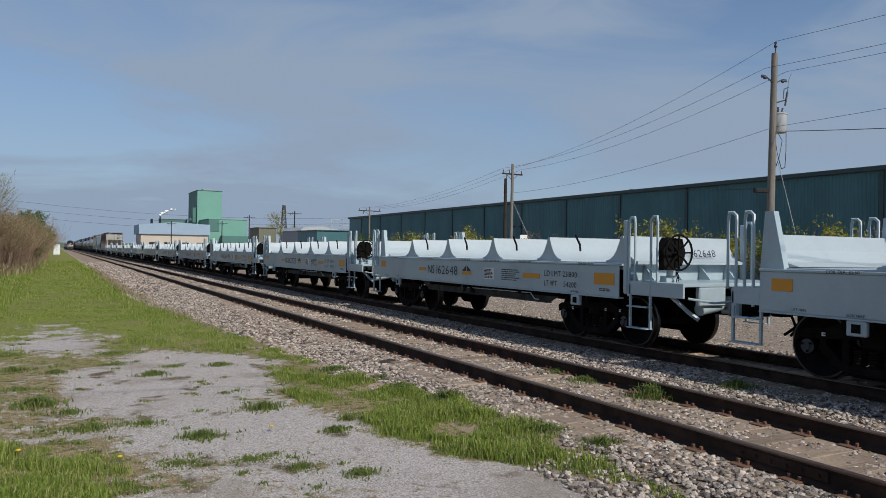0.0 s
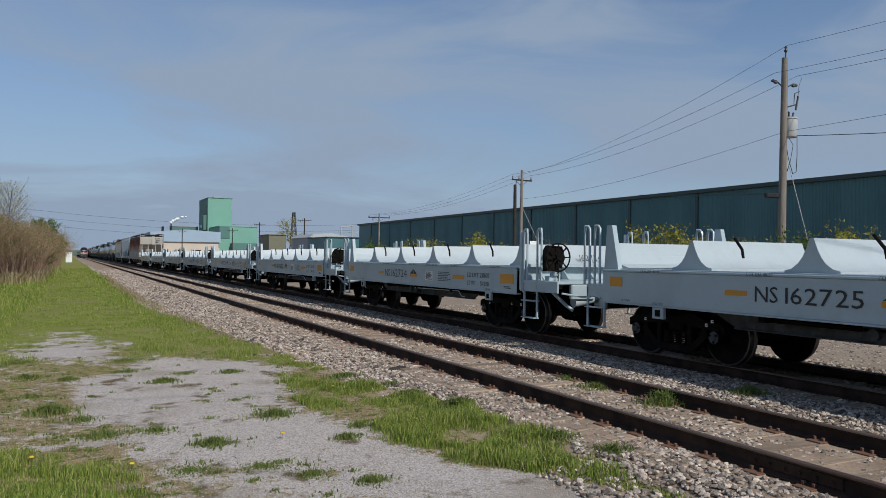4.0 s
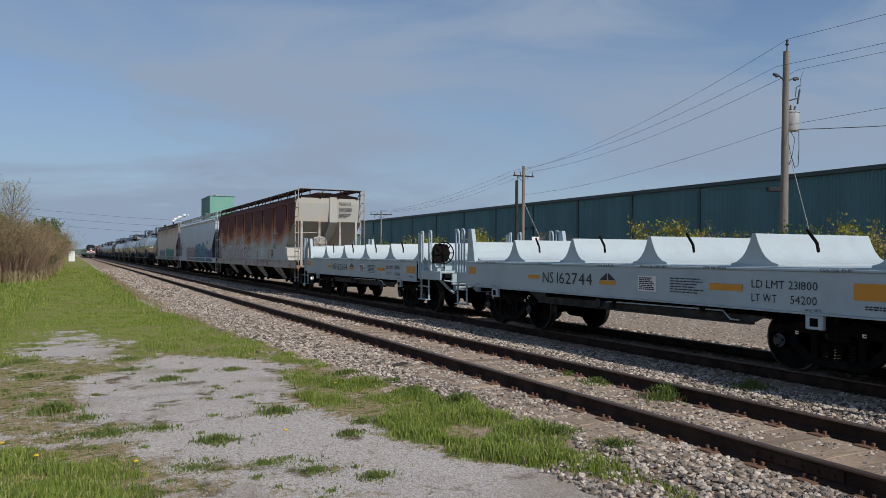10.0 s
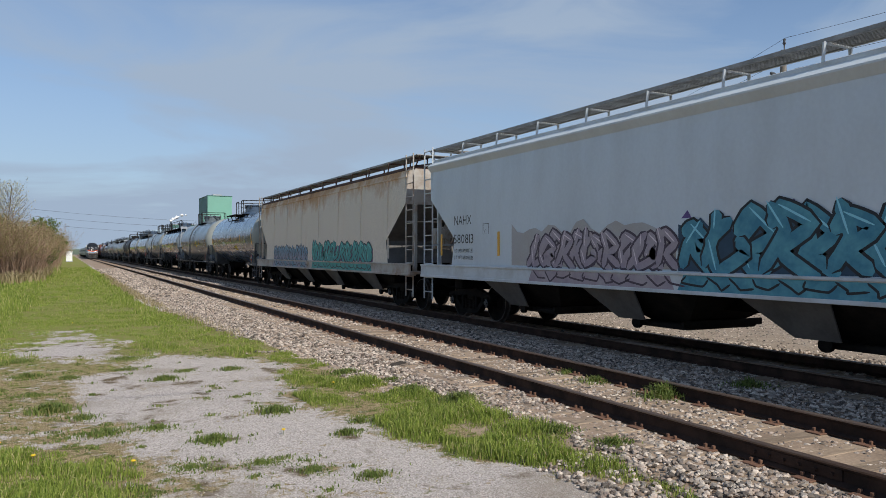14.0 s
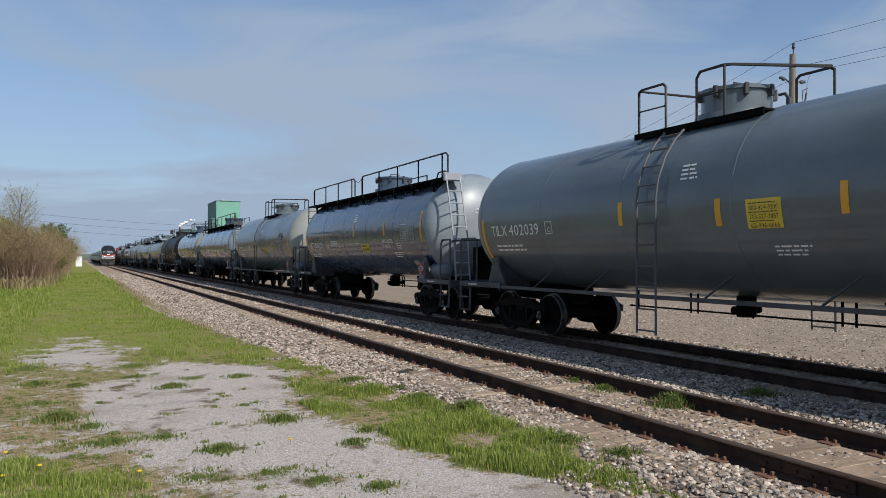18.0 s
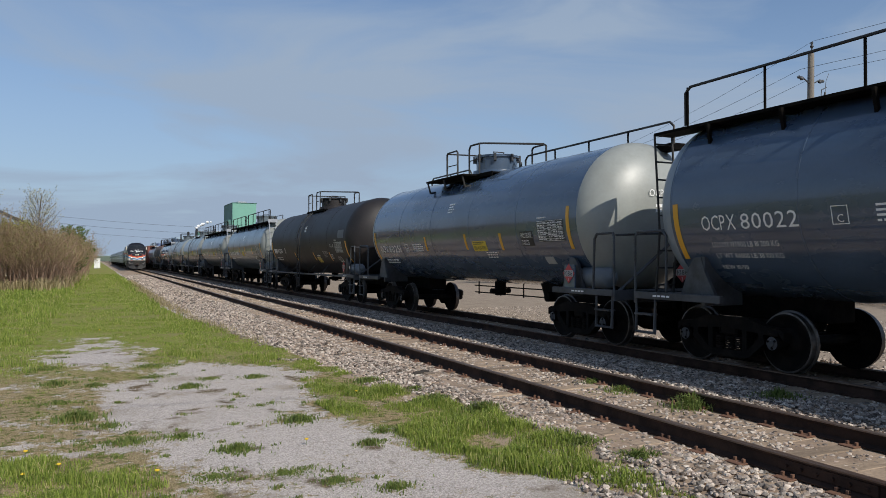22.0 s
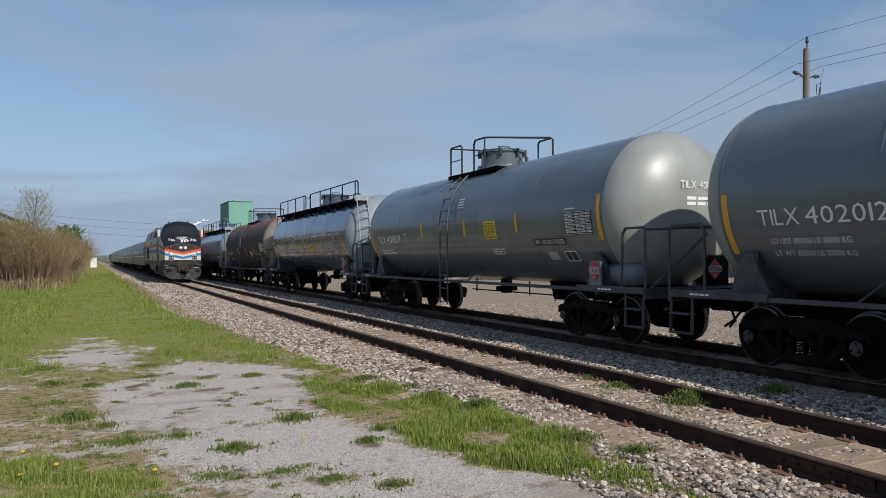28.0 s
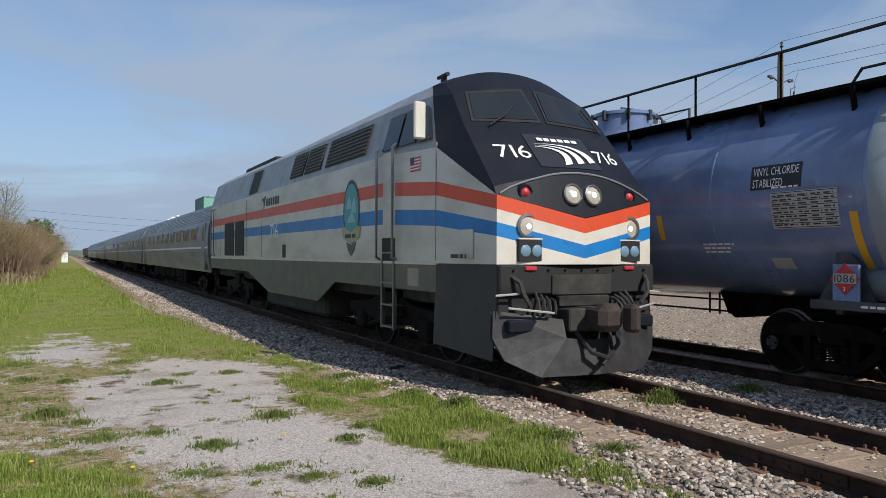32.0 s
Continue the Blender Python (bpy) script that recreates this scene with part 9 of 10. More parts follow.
lettering("sign_number", "18", 0.5, Matrix.Translation((-0.28, -0.024, 0.2)) @ FRONT, M_INK, sg, 0.55)
part("post", Build().box(-0.04, 0.04, 0.02, 0.08, -2.8, 0.8, 0.01), M_STEELGREY, sg)

# ---- the works far down the line ----
tw = block("green_tower", 48.5, 57.8, 300, 321, 24.4, M_MINT, "tall mint green industrial tower", M_MINTDARK)
# side turned from the sun: its shade is a sheet of darker green
part("shaded_side", Build().box(48.4, 48.496, 300.1, 320.9, -0.4, 24.1), M_MINTDARK, tw)
part("roof_unit", Build().box(51, 54.5, 303, 309, 24.4, 25.1, 0.1), M_GREYWALL, tw)
part("side_duct", Build().box(46.9, 48.4, 301, 306, 11.5, 17.5, 0.2).cyl((46.5, 303, 12.3), (48.4, 303, 14.5), 1.0, n=12), M_MINTDARK, tw)
lg = block("green_annex", 49.4, 63.3, 280, 299.5, 12.6, M_MINT, "mint green annex with a dark doorway panel")
part("dark_panel", Build().box(49.45, 53.2, 279.85, 280.1, 7.9, 12.4, 0.05), M_MINTDARK, lg)
part("lower_annex", Build().box(53.5, 66.0, 276, 279.8, -0.4, 6.3, 0.05), M_MINTDARK, lg)
sh = thing("storage_shed", pose(0, 0, 0), "beige shed with a pale blue metal roof", "building")
part("wall", Build().box(23.5, 44.0, 250.2, 266, -0.4, 5.9, 0.03), M_BEIGE, sh)
part("roof", Build().prof([(22.9, 5.92), (22.9, 8.9), (33.5, 9.9), (44.5, 9.3), (44.5, 5.92)], "y", 249.6, 267), M_BLUEROOF, sh)
for x in (26, 30.5, 36, 40.5):
    part("bay_door", Build().box(x, x + 2.4, 250.05, 250.3, -0.3, 3.4, 0.03), M_GRILLE, sh)
cv = block("conveyor_house", 36.5, 46.4, 310, 318, 13.2, M_MINTDARK, "dark green conveyor house with roof vents", M_GREYWALL)
part("vent_stack", Build().cyl((32.9, 309, 0), (32.9, 309, 12.8), 0.45, n=12).cyl((36.0, 309, 10), (36.0, 309, 14.2), 0.25, n=10), M_GRILLE, cv)
block("olive_shed", 46.0, 50.5, 190, 200, 7.3, M_OLIVE, "small olive block building")
gs = thing("grey_shed", pose(0, 0, 0), "grey metal shed with a pale curved roof edge", "building")
part("wall", Build().box(51.0, 62.0, 170, 186, -0.4, 6.2, 0.03), M_GREYWALL, gs)
part("roof", Build().prof([(50.7, 6.2), (51.6, 7.0), (56, 7.3), (62.3, 6.2)], "y", 169.6, 186.4), M_ROOFWH, gs)
dt = block("teal_store", 48.5, 70.0, 150, 164, 5.9, M_TEALWALL, "low dark teal store building", M_TEALTRIM)
part("roof_pipe", Build().tube([(52, 151, 5.9), (52, 151, 8.0), (54.5, 151, 8.3), (54.5, 151, 6.0)], 0.12).tube([(51, 152, 7.0), (58, 152, 7.0)], 0.06), M_CAN, dt)
lt = thing("lattice_mast", pose(69, 250, -0.4), "grey steel lattice mast", "mast")
for sx in (-1, 1):
    for sy in (-1, 1):
        part("leg", Build().cyl((sx * 1.3, sy * 1.3, 0), (sx * 0.35, sy * 0.35, 17.2), 0.12, n=6), M_STEELGREY, lt)
b = Build()
for k in range(9):
    z0, z1 = k * 1.9, (k + 1) * 1.9
    w0, w1 = 1.3 - 0.95 * z0 / 17.2, 1.3 - 0.95 * z1 / 17.2
    for s in (-1, 1):
        b.cyl((-w0, s * w0, z0), (w1, s * w1, z1), 0.07, n=5).cyl((w0, s * w0, z0), (-w1, s * w1, z1), 0.07, n=5)
        b.cyl((s * w0, -w0, z0), (s * w1, w1, z1), 0.07, n=5)
    b.box(-w1, w1, -w1, w1, z1 - 0.06, z1 + 0.06)
part("brace", b, M_STEELGREY, lt)
pole(52.4, 180, 11.2, dark=True, arms=((10.9, 1.8),), r=0.2)
pole(50.4, 220, 11.6, dark=True, arms=((11.2, 1.7),), r=0.2)
pole(44.5, 230, 10.0, dark=True, arms=((9.6, 1.6),), r=0.18)
pole(28.0, 215, 9.0, dark=True, arms=((8.6, 1.2),), r=0.16)
for k, z in enumerate((29.5, 25.5, 21.0)):
    wire("overhead_wire", (-190, 571.4 + k * 12, z + 27.2), (260, 520 + k * 12, z + 2), 18.2, 0.07)
    pole(-190, 571.4 + k * 12, z + 27.2, dark=True, r=0.5)
    pole(260, 520 + k * 12, z + 2, dark=True, r=0.4)

cab = thing("signal_cabinet", pose(0.1, 190, -0.35), "white metal trackside signal cabinet", "cabinet")
part("body", Build().box(-0.66, 0.66, -0.6, 0.6, 0.1, 2.3, 0.03), M_PAPER, cab)
part("roof", Build().box(-0.72, 0.72, -0.66, 0.66, 2.3, 2.4, 0.03), M_PAPER, cab)
part("door", Build().box(-0.3, 0.3, -0.63, -0.59, 0.2, 2.1, 0.02), M_PAPER, cab)
part("footing", Build().box(-0.7, 0.7, -0.64, 0.64, -0.1, 0.1, 0.02), M_GREYWALL, cab)

barn = thing("barn", pose(-16, 104, -0.4), "barn with a dark roof behind the hedge", "building")
part("wall", Build().box(-6, 8.0, 0, 14, 0, 6.2, 0.05), M_BEIGE, barn)
part("roof", Build().prof([(-7, 6.0), (0.8, 10.4), (9.2, 6.2), (9.2, 5.8), (0.8, 9.9), (-7, 5.6)], "y", -0.6, 14.6), M_STEELGREY, barn)

# steam over the works: pale drifting puffs
M_STEAM = material("steam", (0.86, 0.88, 0.90), 1.0, vary=0.04, scale=0.4, fine=2, bump=0.3)
rnd = random.Random(3)
st = thing("steam_plume", pose(36.0, 309, 14.2), "white steam drifting off the works", "steam")
for k in range(8):
    u = k / 7
    r = 0.75 - 0.4 * u + rnd.uniform(-0.2, 0.3)
    me = Build().add([tuple(c * r for c in p) for p in rock(rnd)], [tuple(f) for f in ICO.tolist()]).mesh("puff", M_STEAM, smooth=180)
    part("puff", me, None, st, at=pose(5.2 * u + rnd.uniform(-0.4, 0.4) * u, rnd.uniform(-1, 1) * u, 0.3 + 2.6 * u ** 0.8 + rnd.uniform(-0.4, 0.4) * u))

# distance: two low wooded ridges, the farther with haze mixed into its colour
M_RIDGE = plain("haze_tinted_ridge", (0.22, 0.28, 0.33), 1.0)
M_TREELINE = material("far_trees", (0.10, 0.13, 0.10), 1.0, vary=0.2, scale=0.05, fine=0.5, bump=0.2)
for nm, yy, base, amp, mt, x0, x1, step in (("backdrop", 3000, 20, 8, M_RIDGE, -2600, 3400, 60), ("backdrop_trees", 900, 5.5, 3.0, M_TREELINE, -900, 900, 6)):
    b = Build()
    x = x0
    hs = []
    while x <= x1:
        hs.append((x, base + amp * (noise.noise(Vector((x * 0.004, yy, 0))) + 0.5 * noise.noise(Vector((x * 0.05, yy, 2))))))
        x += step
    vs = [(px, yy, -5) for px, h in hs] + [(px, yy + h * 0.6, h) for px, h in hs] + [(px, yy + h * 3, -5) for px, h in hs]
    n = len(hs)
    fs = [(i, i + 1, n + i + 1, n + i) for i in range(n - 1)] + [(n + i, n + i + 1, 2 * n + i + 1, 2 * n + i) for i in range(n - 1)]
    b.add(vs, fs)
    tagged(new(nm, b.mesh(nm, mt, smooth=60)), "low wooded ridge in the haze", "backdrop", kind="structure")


# ---- plants ----
def leafy(name, a, b, c=None):
    """Foliage: each leaf takes its own shade between a and b."""
    mt = bpy.data.materials.new(name)
    mt.use_nodes = True
    n, l = mt.node_tree.nodes, mt.node_tree.links
    p = n["Principled BSDF"]
    p.inputs["Roughness"].default_value, p.inputs["Specular IOR Level"].default_value = 0.65, 0.3
    g, m = n.new("ShaderNodeNewGeometry"), n.new("ShaderNodeValToRGB")
    m.color_ramp.elements[0].color, m.color_ramp.elements[1].color = (*a, 1), (*b, 1)
    if c:
        e = m.color_ramp.elements.new(0.86)
        e.color = (*b, 1)
        m.color_ramp.elements[2].color = (*c, 1)
    l.new(g.outputs["Random Per Island"], m.inputs[0])
    l.new(m.outputs[0], p.inputs["Base Color"])
    tr, ad = n.new("ShaderNodeBsdfTranslucent"), n.new("ShaderNodeMixShader")
    l.new(m.outputs[0], tr.inputs["Color"])
    ad.inputs[0].default_value = 0.3
    l.new(p.outputs[0], ad.inputs[1])
    l.new(tr.outputs[0], ad.inputs[2])
    l.new(ad.outputs[0], n["Material Output"].inputs["Surface"])
    return mt


M_GRASS = leafy("grass", (0.115, 0.18, 0.024), (0.325, 0.385, 0.075), (0.50, 0.43, 0.21))
M_WEED = leafy("weeds", (0.09, 0.135, 0.03), (0.21, 0.26, 0.065), (0.30, 0.25, 0.11))
M_DRY = leafy("dry_grass", (0.24, 0.19, 0.095), (0.42, 0.35, 0.20))
M_TWIG = leafy("twigs", (0.25, 0.155, 0.105), (0.44, 0.31, 0.22))
M_BARK = material("bark", (0.16, 0.13, 0.10), 0.9, vary=0.25, scale=4, fine=20, bump=0.5)
M_BUD = leafy("buds", (0.26, 0.20, 0.09), (0.30, 0.28, 0.12), (0.30, 0.17, 0.11))
M_LEAF = leafy("leaves", (0.07, 0.13, 0.025), (0.14, 0.20, 0.04))
M_PALELEAF = leafy("pale_leaves", (0.36, 0.37, 0.24), (0.52, 0.52, 0.38))
M_GOLD = leafy("golden_leaves", (0.20, 0.22, 0.03), (0.33, 0.31, 0.06))


def leaves_mesh(name, centres, size, mt, rnd, flat=0.6):
    """Small bent leaf quads at the given places."""
    n = len(centres)
    c = np.array(centres)
    r = np.random.RandomState(rnd)
    s = size * r.uniform(0.6, 1.3, n)[:, None]
    a = r.normal(size=(n, 3))
    a /= np.linalg.norm(a, axis=1)[:, None]
    b = np.cross(a, r.normal(size=(n, 3)))
    b /= np.linalg.norm(b, axis=1)[:, None]
    v = np.stack([c - a * s, c + b * s * flat, c + a * s, c - b * s * flat], 1).reshape(-1, 3)
    f = np.arange(4 * n).reshape(-1, 4)
    me = bpy.data.meshes.new(name)
    me.from_pydata(v.tolist(), [], f.tolist())
    me.materials.append(mt)
    return me


def grow(rnd, base, up, length, r, depth, segs, tips, spread, droop=0.0, keep=2):
    """Branches as tapered runs; collects the tips."""
    p, d = Vector(base), Vector(up).normalized()
    n = 3
    for k in range(n):
        q = p + d * (length / n)
        segs.append((p.copy(), q.copy(), r * (1 - 0.25 * k), r * (1 - 0.25 * (k + 1)), depth))
        p = q
        d = (d + Vector((rnd.uniform(-1, 1), rnd.uniform(-1, 1), rnd.uniform(-0.5, 0.7))) * 0.16).normalized()
        if depth > 0 and k > 0 or (depth > 0 and keep > 2):
            for _ in range(keep if k == n - 1 else 1):
                s = Vector((rnd.uniform(-1, 1), rnd.uniform(-1, 1), rnd.uniform(-0.2, 0.9))).normalized()
                grow(rnd, p, d * (1 - spread) + s * spread + Vector((0, 0, -droop)), length * rnd.uniform(0.55, 0.8), r * 0.5, depth - 1, segs, tips, spread, droop, keep)
        elif depth == 0:
            tips.append(p.copy())


def shrub_meshes(seed, height, width, leaf, per, size, stems=26, depth=2):
    """Bare many-stemmed shrub: fine twigs and a scatter of leaves or buds."""
    rnd = random.Random(seed)
    segs, tips = [], []
    for _ in range(stems):
        a, q = rnd.uniform(0, 6.28), rnd.uniform(0, width * 0.42)
        base = (q * math.cos(a), q * math.sin(a), 0)
        lean = Vector((math.cos(a) * rnd.uniform(0.05, 0.5), math.sin(a) * rnd.uniform(0.05, 0.5), 1))
        grow(rnd, base, lean, height * rnd.uniform(0.34, 0.56), 0.022, depth, segs, tips, 0.45)
    b = Build()
    for p, q, r0, r1, dp in segs:
        b.cyl(p, q, max(0.006, r0 * 0.8), max(0.0045, r1 * 0.8), n=3, caps=False)
    twigs = b.mesh("twigs", M_TWIG, fix=False)
    cs = []
    for t in tips:
        for _ in range(per):
            cs.append((t.x + rnd.gauss(0, 0.13), t.y + rnd.gauss(0, 0.13), t.z + rnd.gauss(0, 0.12)))
    return twigs, leaves_mesh("leaves", cs, size, leaf, seed)


def plant(name, meshes, m, label, category, group, s=1.0):
    t = thing(name, m, label, category, group)
    for nm, me in meshes:
        o = part(nm, me, None, t)
        o.scale = (s, s, s)
    return t


def build_hedge():
    kinds = [shrub_meshes(11 + k, 3.3, 3.0, M_BUD, 3, 0.032, 30) for k in range(4)]
    rnd = random.Random(8)
    spots = []
    for i in range(40):
        y = 57 + 110 * (i / 39) ** 1.3
        edge = min(-2.9 + (y - 58) * 0.02, -0.95 - 0.0075 * y)
        for row in range(2 if y < 100 else 1):
            spots.append((edge - rnd.uniform(0.5, 1.1) - row * 2.2, y + rnd.uniform(-0.6, 0.6), row))
    spots += [(-4.4 - 1.25 * k, 57.5 + 0.55 * k + rnd.uniform(-0.5, 0.5), k % 2) for k in range(13)]
    for x, y, row in spots:
        tw, lv = kinds[rnd.randrange(4)]
        plant("shrub", (("branchwork", tw), ("foliage", lv)), pose(x, y, -0.36, 0, 0, rnd.uniform(0, 360)), "bare brown many-stemmed shrub with sparse buds", "shrub", "hedge", rnd.uniform(1.1, 1.42) * (1.12 if row else 1.0))
    # leafing trees in the hedge: a leader with rising limbs and a rounded crown
    for x, y, h, wide, low, limbs, leaf, per, size, lab in ((-3.95, 64, 7.3, 1.5, 0.35, 60, M_PALELEAF, 16, 0.05, "slender young tree with pale unfolding leaves"), (-5.2, 60, 4.7, 1.6, 0.3, 40, M_GOLD, 28, 0.06, "yellow-green leafing tree in the hedge"), (-6.9, 60.5, 4.9, 1.7, 0.3, 40, M_GOLD, 28, 0.06, "yellow-green leafing tree in the hedge"), (-8.4, 66, 8.2, 1.7, 0.4, 40, M_PALELEAF, 16, 0.05, "slender young tree with pale unfolding leaves"), (-2.3, 86, 5.2, 1.6, 0.2, 60, M_LEAF, 44, 0.09, "dense green leafing tree"), (-2.4, 134, 4.6, 1.5, 0.25, 44, M_LEAF, 40, 0.10, "dense green leafing tree"), (-2.4, 152, 4.0, 1.5, 0.25, 40, M_LEAF, 40, 0.10, "dense green leafing tree")):
        rnd2 = random.Random(int(y * 3 + x * 7))
        segs, tips = [], []
        wood = Build()
        wood.tube([(0.12 * math.sin(k * 1.3), 0.1 * math.cos(k * 1.7), h * 0.94 * k / 6) for k in range(7)], 0.035, 5)
        for k in range(limbs):
            u = low + (0.96 - low) * (k + rnd2.random()) / limbs
            q = (u - low) / (1 - low)
            reach = wide * (0.35 + 0.65 * math.sin(math.pi * min(1, 0.18 + 0.8 * q)) ** 0.8) * rnd2.uniform(0.7, 1.1)
            a = k * 2.4 + rnd2.uniform(-0.5, 0.5)
            base = Vector((0, 0, h * (u - 0.12)))
            tip = Vector((reach * math.cos(a), reach * math.sin(a), h * min(1.0, u + 0.08 * rnd2.random() + 0.03)))
            elbow = base.lerp(tip, 0.45) - Vector((0, 0, 0.12 * reach))
            wood.tube([base, elbow, tip], 0.013, 4)
            for j in range(6):
                p = elbow.lerp(tip, j / 5)
                end = p + Vector((rnd2.gauss(0, 0.22), rnd2.gauss(0, 0.22), rnd2.uniform(0.05, 0.4)))
                wood.cyl(p, end, 0.007, 0.005, n=3, caps=False)
                tips += [p.lerp(end, 0.6), end]
        cs = [(t.x + rnd2.gauss(0, 0.10), t.y + rnd2.gauss(0, 0.10), t.z + rnd2.gauss(0, 0.10)) for t in tips for _ in range(max(1, per // 4))]
        plant("tree", (("trunk", wood.mesh("trunk", M_BARK, fix=False)), ("crown", leaves_mesh("crown", cs, size, leaf, int(y)))), pose(x, y, -0.36), lab, "tree", "hedge trees")
    # shrubs in front of the warehouse and among the works
    gold = [shrub_meshes(31 + k, 2.9, 2.4, M_GOLD, 5, 0.075, 18) for k in range(2)]
    bare = [shrub_meshes(41 + k, 2.9, 2.8, M_BUD, 1, 0.045, 13) for k in range(2)]
    green = shrub_meshes(51, 3.0, 3.0, M_LEAF, 9, 0.08, 24)
    for x, y, s, kd in ((30, 52.5, 1.2, gold[0]), (30, 31.8, 1.28, gold[1]), (30.5, 35.5, 1.0, bare[0]), (30.5, 43, 1.2, bare[1]), (30, 63.2, 1.2, gold[1]), (30.2, 28.0, 1.0, bare[0]), (30.4, 24.0, 1.08, bare[1]), (30.3, 21.0, 1.08, gold[0]), (30.1, 19.2, 1.05, bare[0]), (31, 17.2, 1.15, bare[1]), (31, 71.0, 1.0, bare[0]), (30.4, 26.2, 1.0, gold[1]), (30.8, 22.4, 0.95, green), (32, 81, 1.1, green), (30, 15.5, 1.1, gold[0])):
        tw, lv = kd
        plant("shrub", (("branchwork", tw), ("foliage", lv)), pose(x, y, -0.35, 0, 0, x * 77 + y * 31), "leafing yellow-green shrub by the warehouse yard" if kd is not bare[0] and kd is not bare[1] else "thin bare shrub by the warehouse yard", "shrub", "yard shrubs", s)
    for x, y, h in ((54.5, 200, 12.6), (50, 196, 8.0), (58, 205, 9.0)):
        rnd2 = random.Random(int(h * 10))
        segs, tips = [], []
        grow(rnd2, (0, 0, 0), (0, 0, 1), h * 0.42, 0.16, 4, segs, tips, 0.4)
        k = h / max(t.z for t in tips)
        wood = Build()
        for p, q, r0, r1, dp in segs:
            wood.cyl(p * k, q * k, max(0.015, r0), max(0.012, r1), n=4, caps=False)
        cs = [(t.x * k + rnd2.gauss(0, 0.4), t.y * k + rnd2.gauss(0, 0.4), t.z * k + rnd2.gauss(0, 0.35)) for t in tips for _ in range(4)]
        plant("tree", (("trunk", wood.mesh("trunk", M_BARK, fix=False)), ("crown", leaves_mesh("crown", cs, 0.14, M_GOLD, 5))), pose(x, y, -0.36), "sparse spring tree beyond the yard", "tree", "yard trees")


CLUMPS = [(-0.18, 10.04, 0.3, 0.16), (-0.43, 11.25, 0.22, 0.07), (0.01, 12.52, 0.2, 0.08), (1.32, 11.87, 0.24, 0.1), (1.68, 12.5, 0.22, 0.05), (2.36, 12.34, 0.26, 0.08), (2.2, 8.77, 0.26, 0.12), (2.63, 7.44, 0.16, 0.09), (2.93, 7.88, 0.12, 0.08), (1.33, 7.75, 0.26, 0.1), (0.86, 8.57, 0.26, 0.06), (0.35, 8.59, 0.28, 0.09), (0.15, 9.51, 0.2, 0.08), (0.86, 13.1, 0.3, 0.05), (2.93, 9.3, 0.16, 0.07), (2.35, 5.98, 0.2, 0.07), (1.94, 6.38, 0.22, 0.05), (1.98, 9.93, 0.1, 0.04), (0.29, 11.06, 0.08, 0.04), (-0.57, 12.97, 0.25, 0.1), (4.2, 9.2, 0.3, 0.16), (4.45, 8.3, 0.34, 0.2), (4.6, 6.4, 0.34, 0.14), (4.75, 5.7, 0.3, 0.16), (3.95, 11.2, 0.4, 0.12), (4.3, 10.1, 0.3, 0.1), (6.98, 9.36, 0.4, 0.12), (6.88, 8.59, 0.45, 0.12), (6.87, 7.23, 0.34, 0.26), (8.42, 7.23, 0.32, 0.2), (5.16, 7.62, 0.16, 0.08), (0.9, 14.4, 0.4, 0.07), (-0.8, 14.8, 0.4, 0.08), (3.3, 7.6, 0.2, 0.08), (1.0, 6.9, 0.3, 0.04), (1.6, 6.8, 0.3, 0.04)]


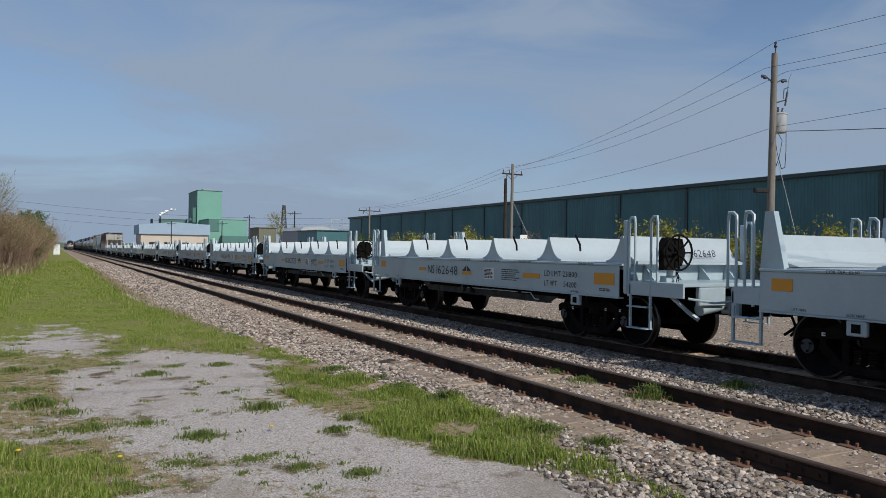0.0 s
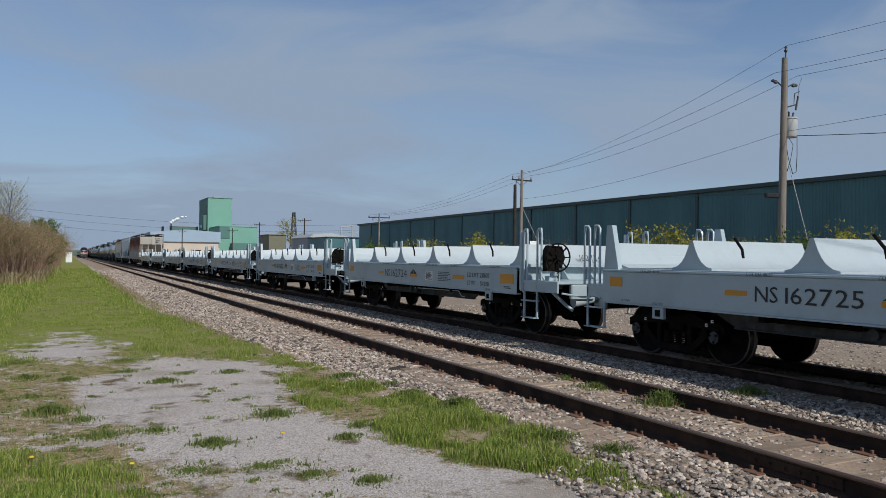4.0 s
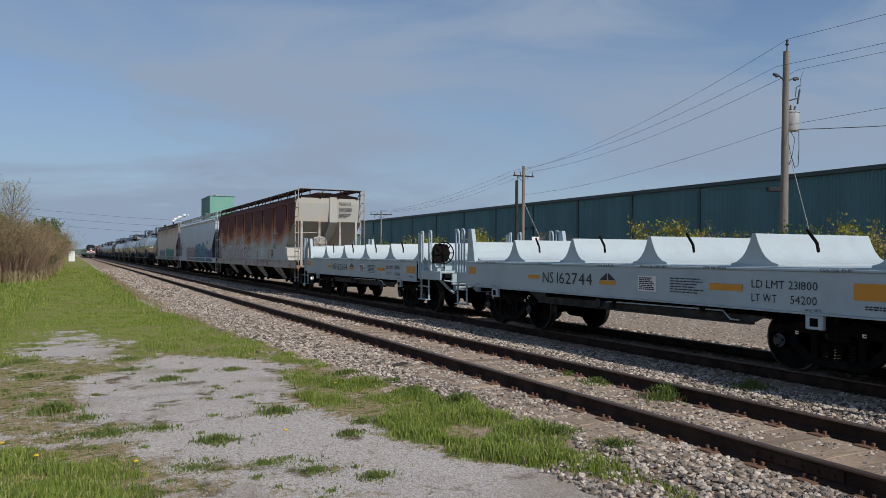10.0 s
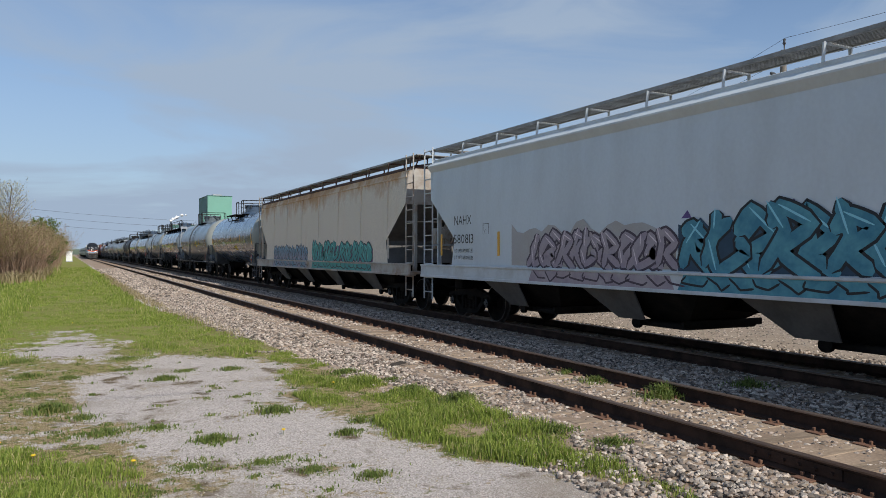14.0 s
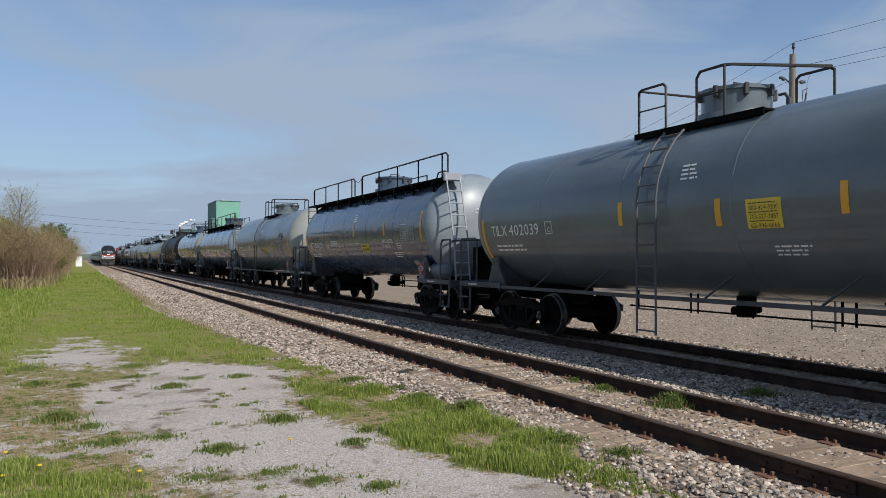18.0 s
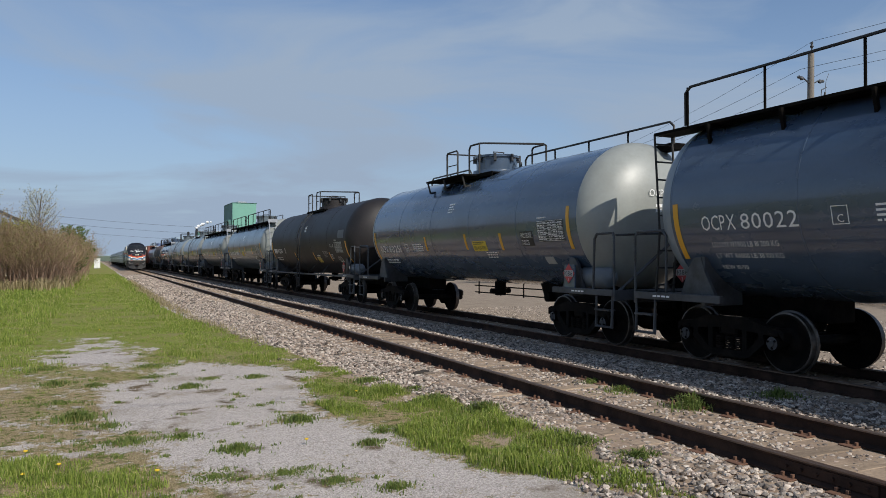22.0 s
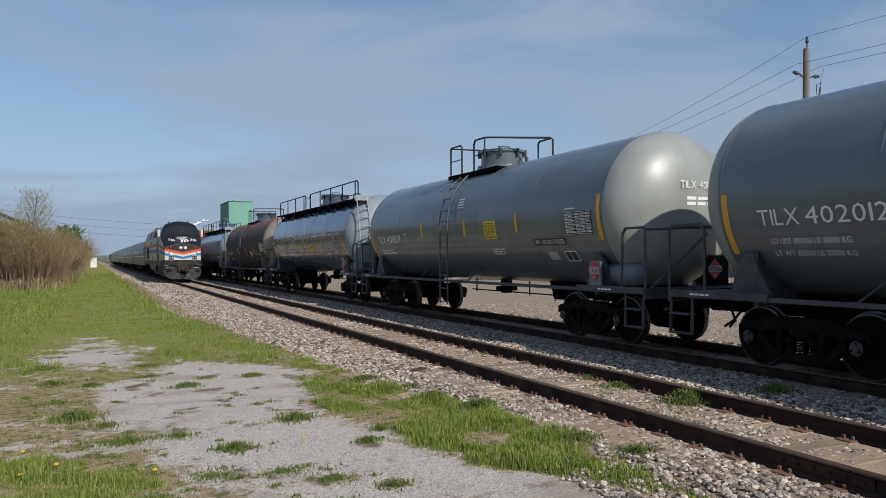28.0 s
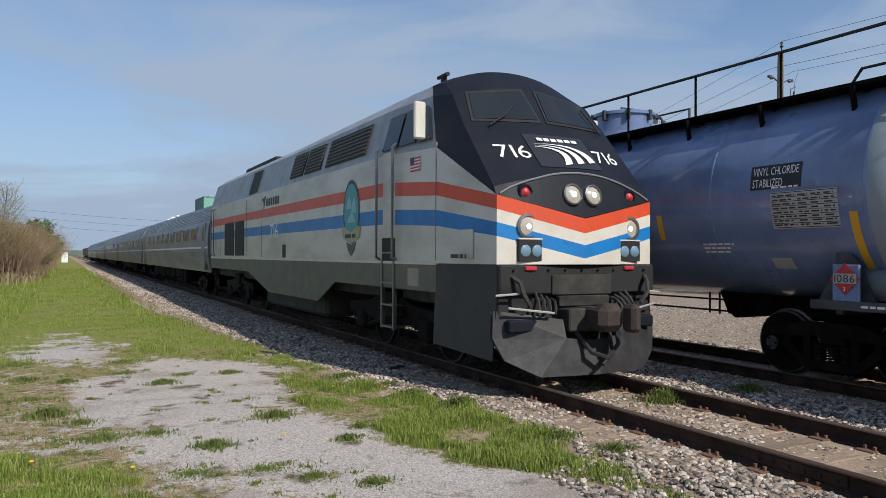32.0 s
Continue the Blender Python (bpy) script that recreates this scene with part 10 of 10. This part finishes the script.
def build_grass():
    rnd = random.Random(21)
    base, h, lean, dry = [], [], [], []

    def blade(x, y, z, hh, d=0.0):
        base.append((x, y, z))
        h.append(hh)
        dry.append(d)

    def sow(x0, x1, y0, y1, per, hmin, hmax, limit=0.45):
        for _ in range(int((x1 - x0) * (y1 - y0) * per)):
            x, y = rnd.uniform(x0, x1), rnd.uniform(y0, y1)
            c = cover_at(x, y)
            patch = wob(x, y, 1.3, 12.0) + 0.6 * wob(x, y, 4.0, 2.0)
            if c < limit + 0.25 * rnd.random() or patch < -0.25 + 0.5 * rnd.random() - 0.45 * c:
                continue
            k = max(0.15, min(1.7, 0.7 + 1.7 * patch)) * min(1, 0.25 + c)
            worn = -1.2 < x < 1.9 and y > 16
            blade(x, y, ground_z(x, y), rnd.uniform(hmin, hmax) * k * (0.5 if worn else 1))

    sow(2.7, 5.3, 3.2, 14, 5200, 0.02, 0.125, 0.42)
    sow(-2.5, 3.3, 4.4, 14, 900, 0.012, 0.045, 0.66)
    sow(-1.6, 0.6, 5.4, 8.5, 3000, 0.03, 0.10, 0.62)
    sow(-5.5, 4.3, 14, 26, 900, 0.03, 0.12)
    sow(-6.5, 4.0, 26, 50, 260, 0.06, 0.18)
    sow(-8, 4.0, 50, 110, 50, 0.12, 0.3)
    # straw stubble where the grass gives out
    for _ in range(60000):
        x, y = rnd.uniform(-2.6, 5.0), rnd.uniform(4.2, 17)
        c = cover_at(x, y)
        if 0.32 + 0.2 * rnd.random() < c < 0.95 and wob(x, y, 2.1, 5.0) > -0.2:
            blade(x, y, ground_z(x, y), rnd.uniform(0.008, 0.04), 1.0)
    # low rosettes of weeds strewn over the worn ground
    for _ in range(420):
        x, y = rnd.uniform(-2.4, 4.2), rnd.uniform(4.6, 17)
        c = cover_at(x, y)
        if not (0.28 < c < 0.9 and rnd.random() < 0.75) and rnd.random() > 0.05:
            continue
        r = rnd.uniform(0.03, 0.13)
        for _ in range(int(420 * r)):
            a, q = rnd.uniform(0, 6.28), r * abs(rnd.gauss(0, 0.55))
            blade(x + q * 1.4 * math.cos(a), y + q * math.sin(a), ground_z(x, y), rnd.uniform(0.012, 0.045), 2.0)
    for cx, cy, r, hh in CLUMPS:
        gz = ground_z(cx, cy) if cx < 5.2 else -0.2
        for _ in range(int(1500 * r)):
            a, q = rnd.uniform(0, 6.28), r * abs(rnd.gauss(0, 0.5))
            blade(cx + q * 1.25 * math.cos(a), cy + q * math.sin(a), gz, hh * rnd.uniform(0.35, 1.05) * (1.1 - 0.6 * min(1, q / r)), 2.0)
    for _ in range(5200):
        y = 54.5 + abs(rnd.gauss(0, 18))
        x = -2.7 + (y - 58) * 0.02 + rnd.gauss(-0.2, 0.5)
        if rnd.random() < 0.3:
            x = rnd.uniform(-12, -2.7)
            y = 55 - 0.44 * (x + 3.0) + rnd.gauss(0, 0.5)
        blade(x, y, -0.34, rnd.uniform(0.4, 1.0), 1.0)
    for _ in range(3600):
        y = rnd.uniform(17, 75)
        blade(3.0 + 0.5 * max(0, (24 - y) / 7) - 0.25 * min(1, max(0, (y - 24) / 12)) + rnd.gauss(0, 0.16), y, -0.36 if y > 24 else -0.3, rnd.uniform(0.08, 0.32), 1.0)
    B, H, D = np.array(base), np.array(h)[:, None], np.array(dry)
    r = np.random.RandomState(2)
    n = len(B)
    a = r.uniform(0, 6.283, n)
    side = np.stack([np.cos(a), np.sin(a), np.zeros(n)], 1)
    tilt = np.stack([np.cos(a + 1.57 + r.normal(0, 0.5, n)), np.sin(a + 1.57 + r.normal(0, 0.5, n)), np.zeros(n)], 1)
    bend = (r.uniform(0.15, 1.05, n) * np.where(D == 2, 1.25, 1.0))[:, None]
    far = np.clip(B[:, 1:2] / 16.0, 1.0, 4.0)
    w = (0.0032 + 0.010 * H) * far * np.where(D == 2, 1.9, 1.0)[:, None]
    up = np.array([[0, 0, 1.0]])
    mid = B + up * H * 0.6 + tilt * H * bend * 0.25
    tip = B + up * H * (1 - 0.35 * bend) + tilt * H * bend * 0.75
    V = np.stack([B - side * w, B + side * w, mid - side * w * 0.7, mid + side * w * 0.7, tip], 1)
    T = np.array([(0, 1, 3), (0, 3, 2), (2, 3, 4)])
    for flag, nm, mt, lab in ((0, "grass", M_GRASS, "fresh green spring grass in uneven tufts"), (2, "weeds", M_WEED, "low dark green weed clumps on bare stone"), (1, "dry_grass", M_DRY, "straw-coloured tall dry grass at the hedge foot")):
        s = D == flag
        k = int(s.sum())
        merged(nm, V[s].reshape(-1, 3), (T[None] + 5 * np.arange(k)[:, None, None]).reshape(-1, 3), mt, lab, "grass")


def dandelions():
    mt = plain("dandelion_yellow", (0.75, 0.50, 0.02), 0.7)
    b = Build().rev([(0, 0.004), (0.012, 0.022), (0.02, 0.018), (0.024, 0.0)], (0, 0, 0.05), (0, 0, 1), 10).mesh("flower_head", mt)
    s = Build().cyl((0, 0, 0), (0, 0, 0.05), 0.002, n=4).mesh("stem", M_LEAF)
    for x, y in ((0.52, 7.1), (-0.28, 7.7), (2.02, 7.68), (-0.55, 7.5), (2.5, 4.75), (-0.6, 8.4), (1.9, 5.0), (3.4, 10.2), (0.1, 22.0)):
        d = thing("dandelion", pose(x, y, ground_z(x, y)), "small yellow dandelion in short grass", "flower", "dandelions")
        part("flower_head", b, None, d)
        part("stem", s, None, d)


build_hedge()
build_grass()
dandelions()
dk = Build()
for k in range(5):
    dk.add([tuple(c * q for c, q in zip(p, (0.13, 0.05, 0.05))) for p in rock(random.Random(60 + k))], [tuple(f) for f in ICO.tolist()])
    dk.v[-12:] = [(x + 0.07 * k - 0.1, y + 0.05 * k, z + 0.02 * (k % 2)) for x, y, z in dk.v[-12:]]
tagged(new("scrap_wood", dk.mesh("scrap_wood", M_POLEDARK)), "dark splintered scrap of tie on the ballast", "scrap").matrix_basis = pose(4.86, 11.23, -0.20)

def motions():
    """Both trains run towards the camera at a steady pace; wheels turn while they are close by."""
    track = {}
    for car, x, y, v, a in MOVERS:
        walk(car, [(t, pose(x, y - v * t - a * t * t, 0)) for t in (0.0, 4.0, 8.0, 12.0, 16.0, 20.0, 24.0, 28.0, 32.0)])
        track[car.name] = (y, v, a)
    for car, wheel, ly, r in SPINNERS:
        y, v, a = track[car.name]
        base = wheel.matrix_basis.translation.copy()
        start = max(0.0, (y + ly - 24.0) / v)
        end = min(32.0, (y + ly - 3.0) / v)
        if start >= end:
            continue
        rows = [(0.0, pose(base.x, base.y, base.z))] if start > 0.01 else []
        n = int((end - start) / 0.045) + 1
        for k in range(n + 1):
            t = start + (end - start) * k / n
            rows.append((round(t, 4), pose(base.x, base.y, base.z, math.degrees(v * (t - start) / r) % 360.0, 0, 0)))
        if end < 31.99:
            rows.append((32.0, rows[-1][1]))
        walk(wheel, rows)


motions()
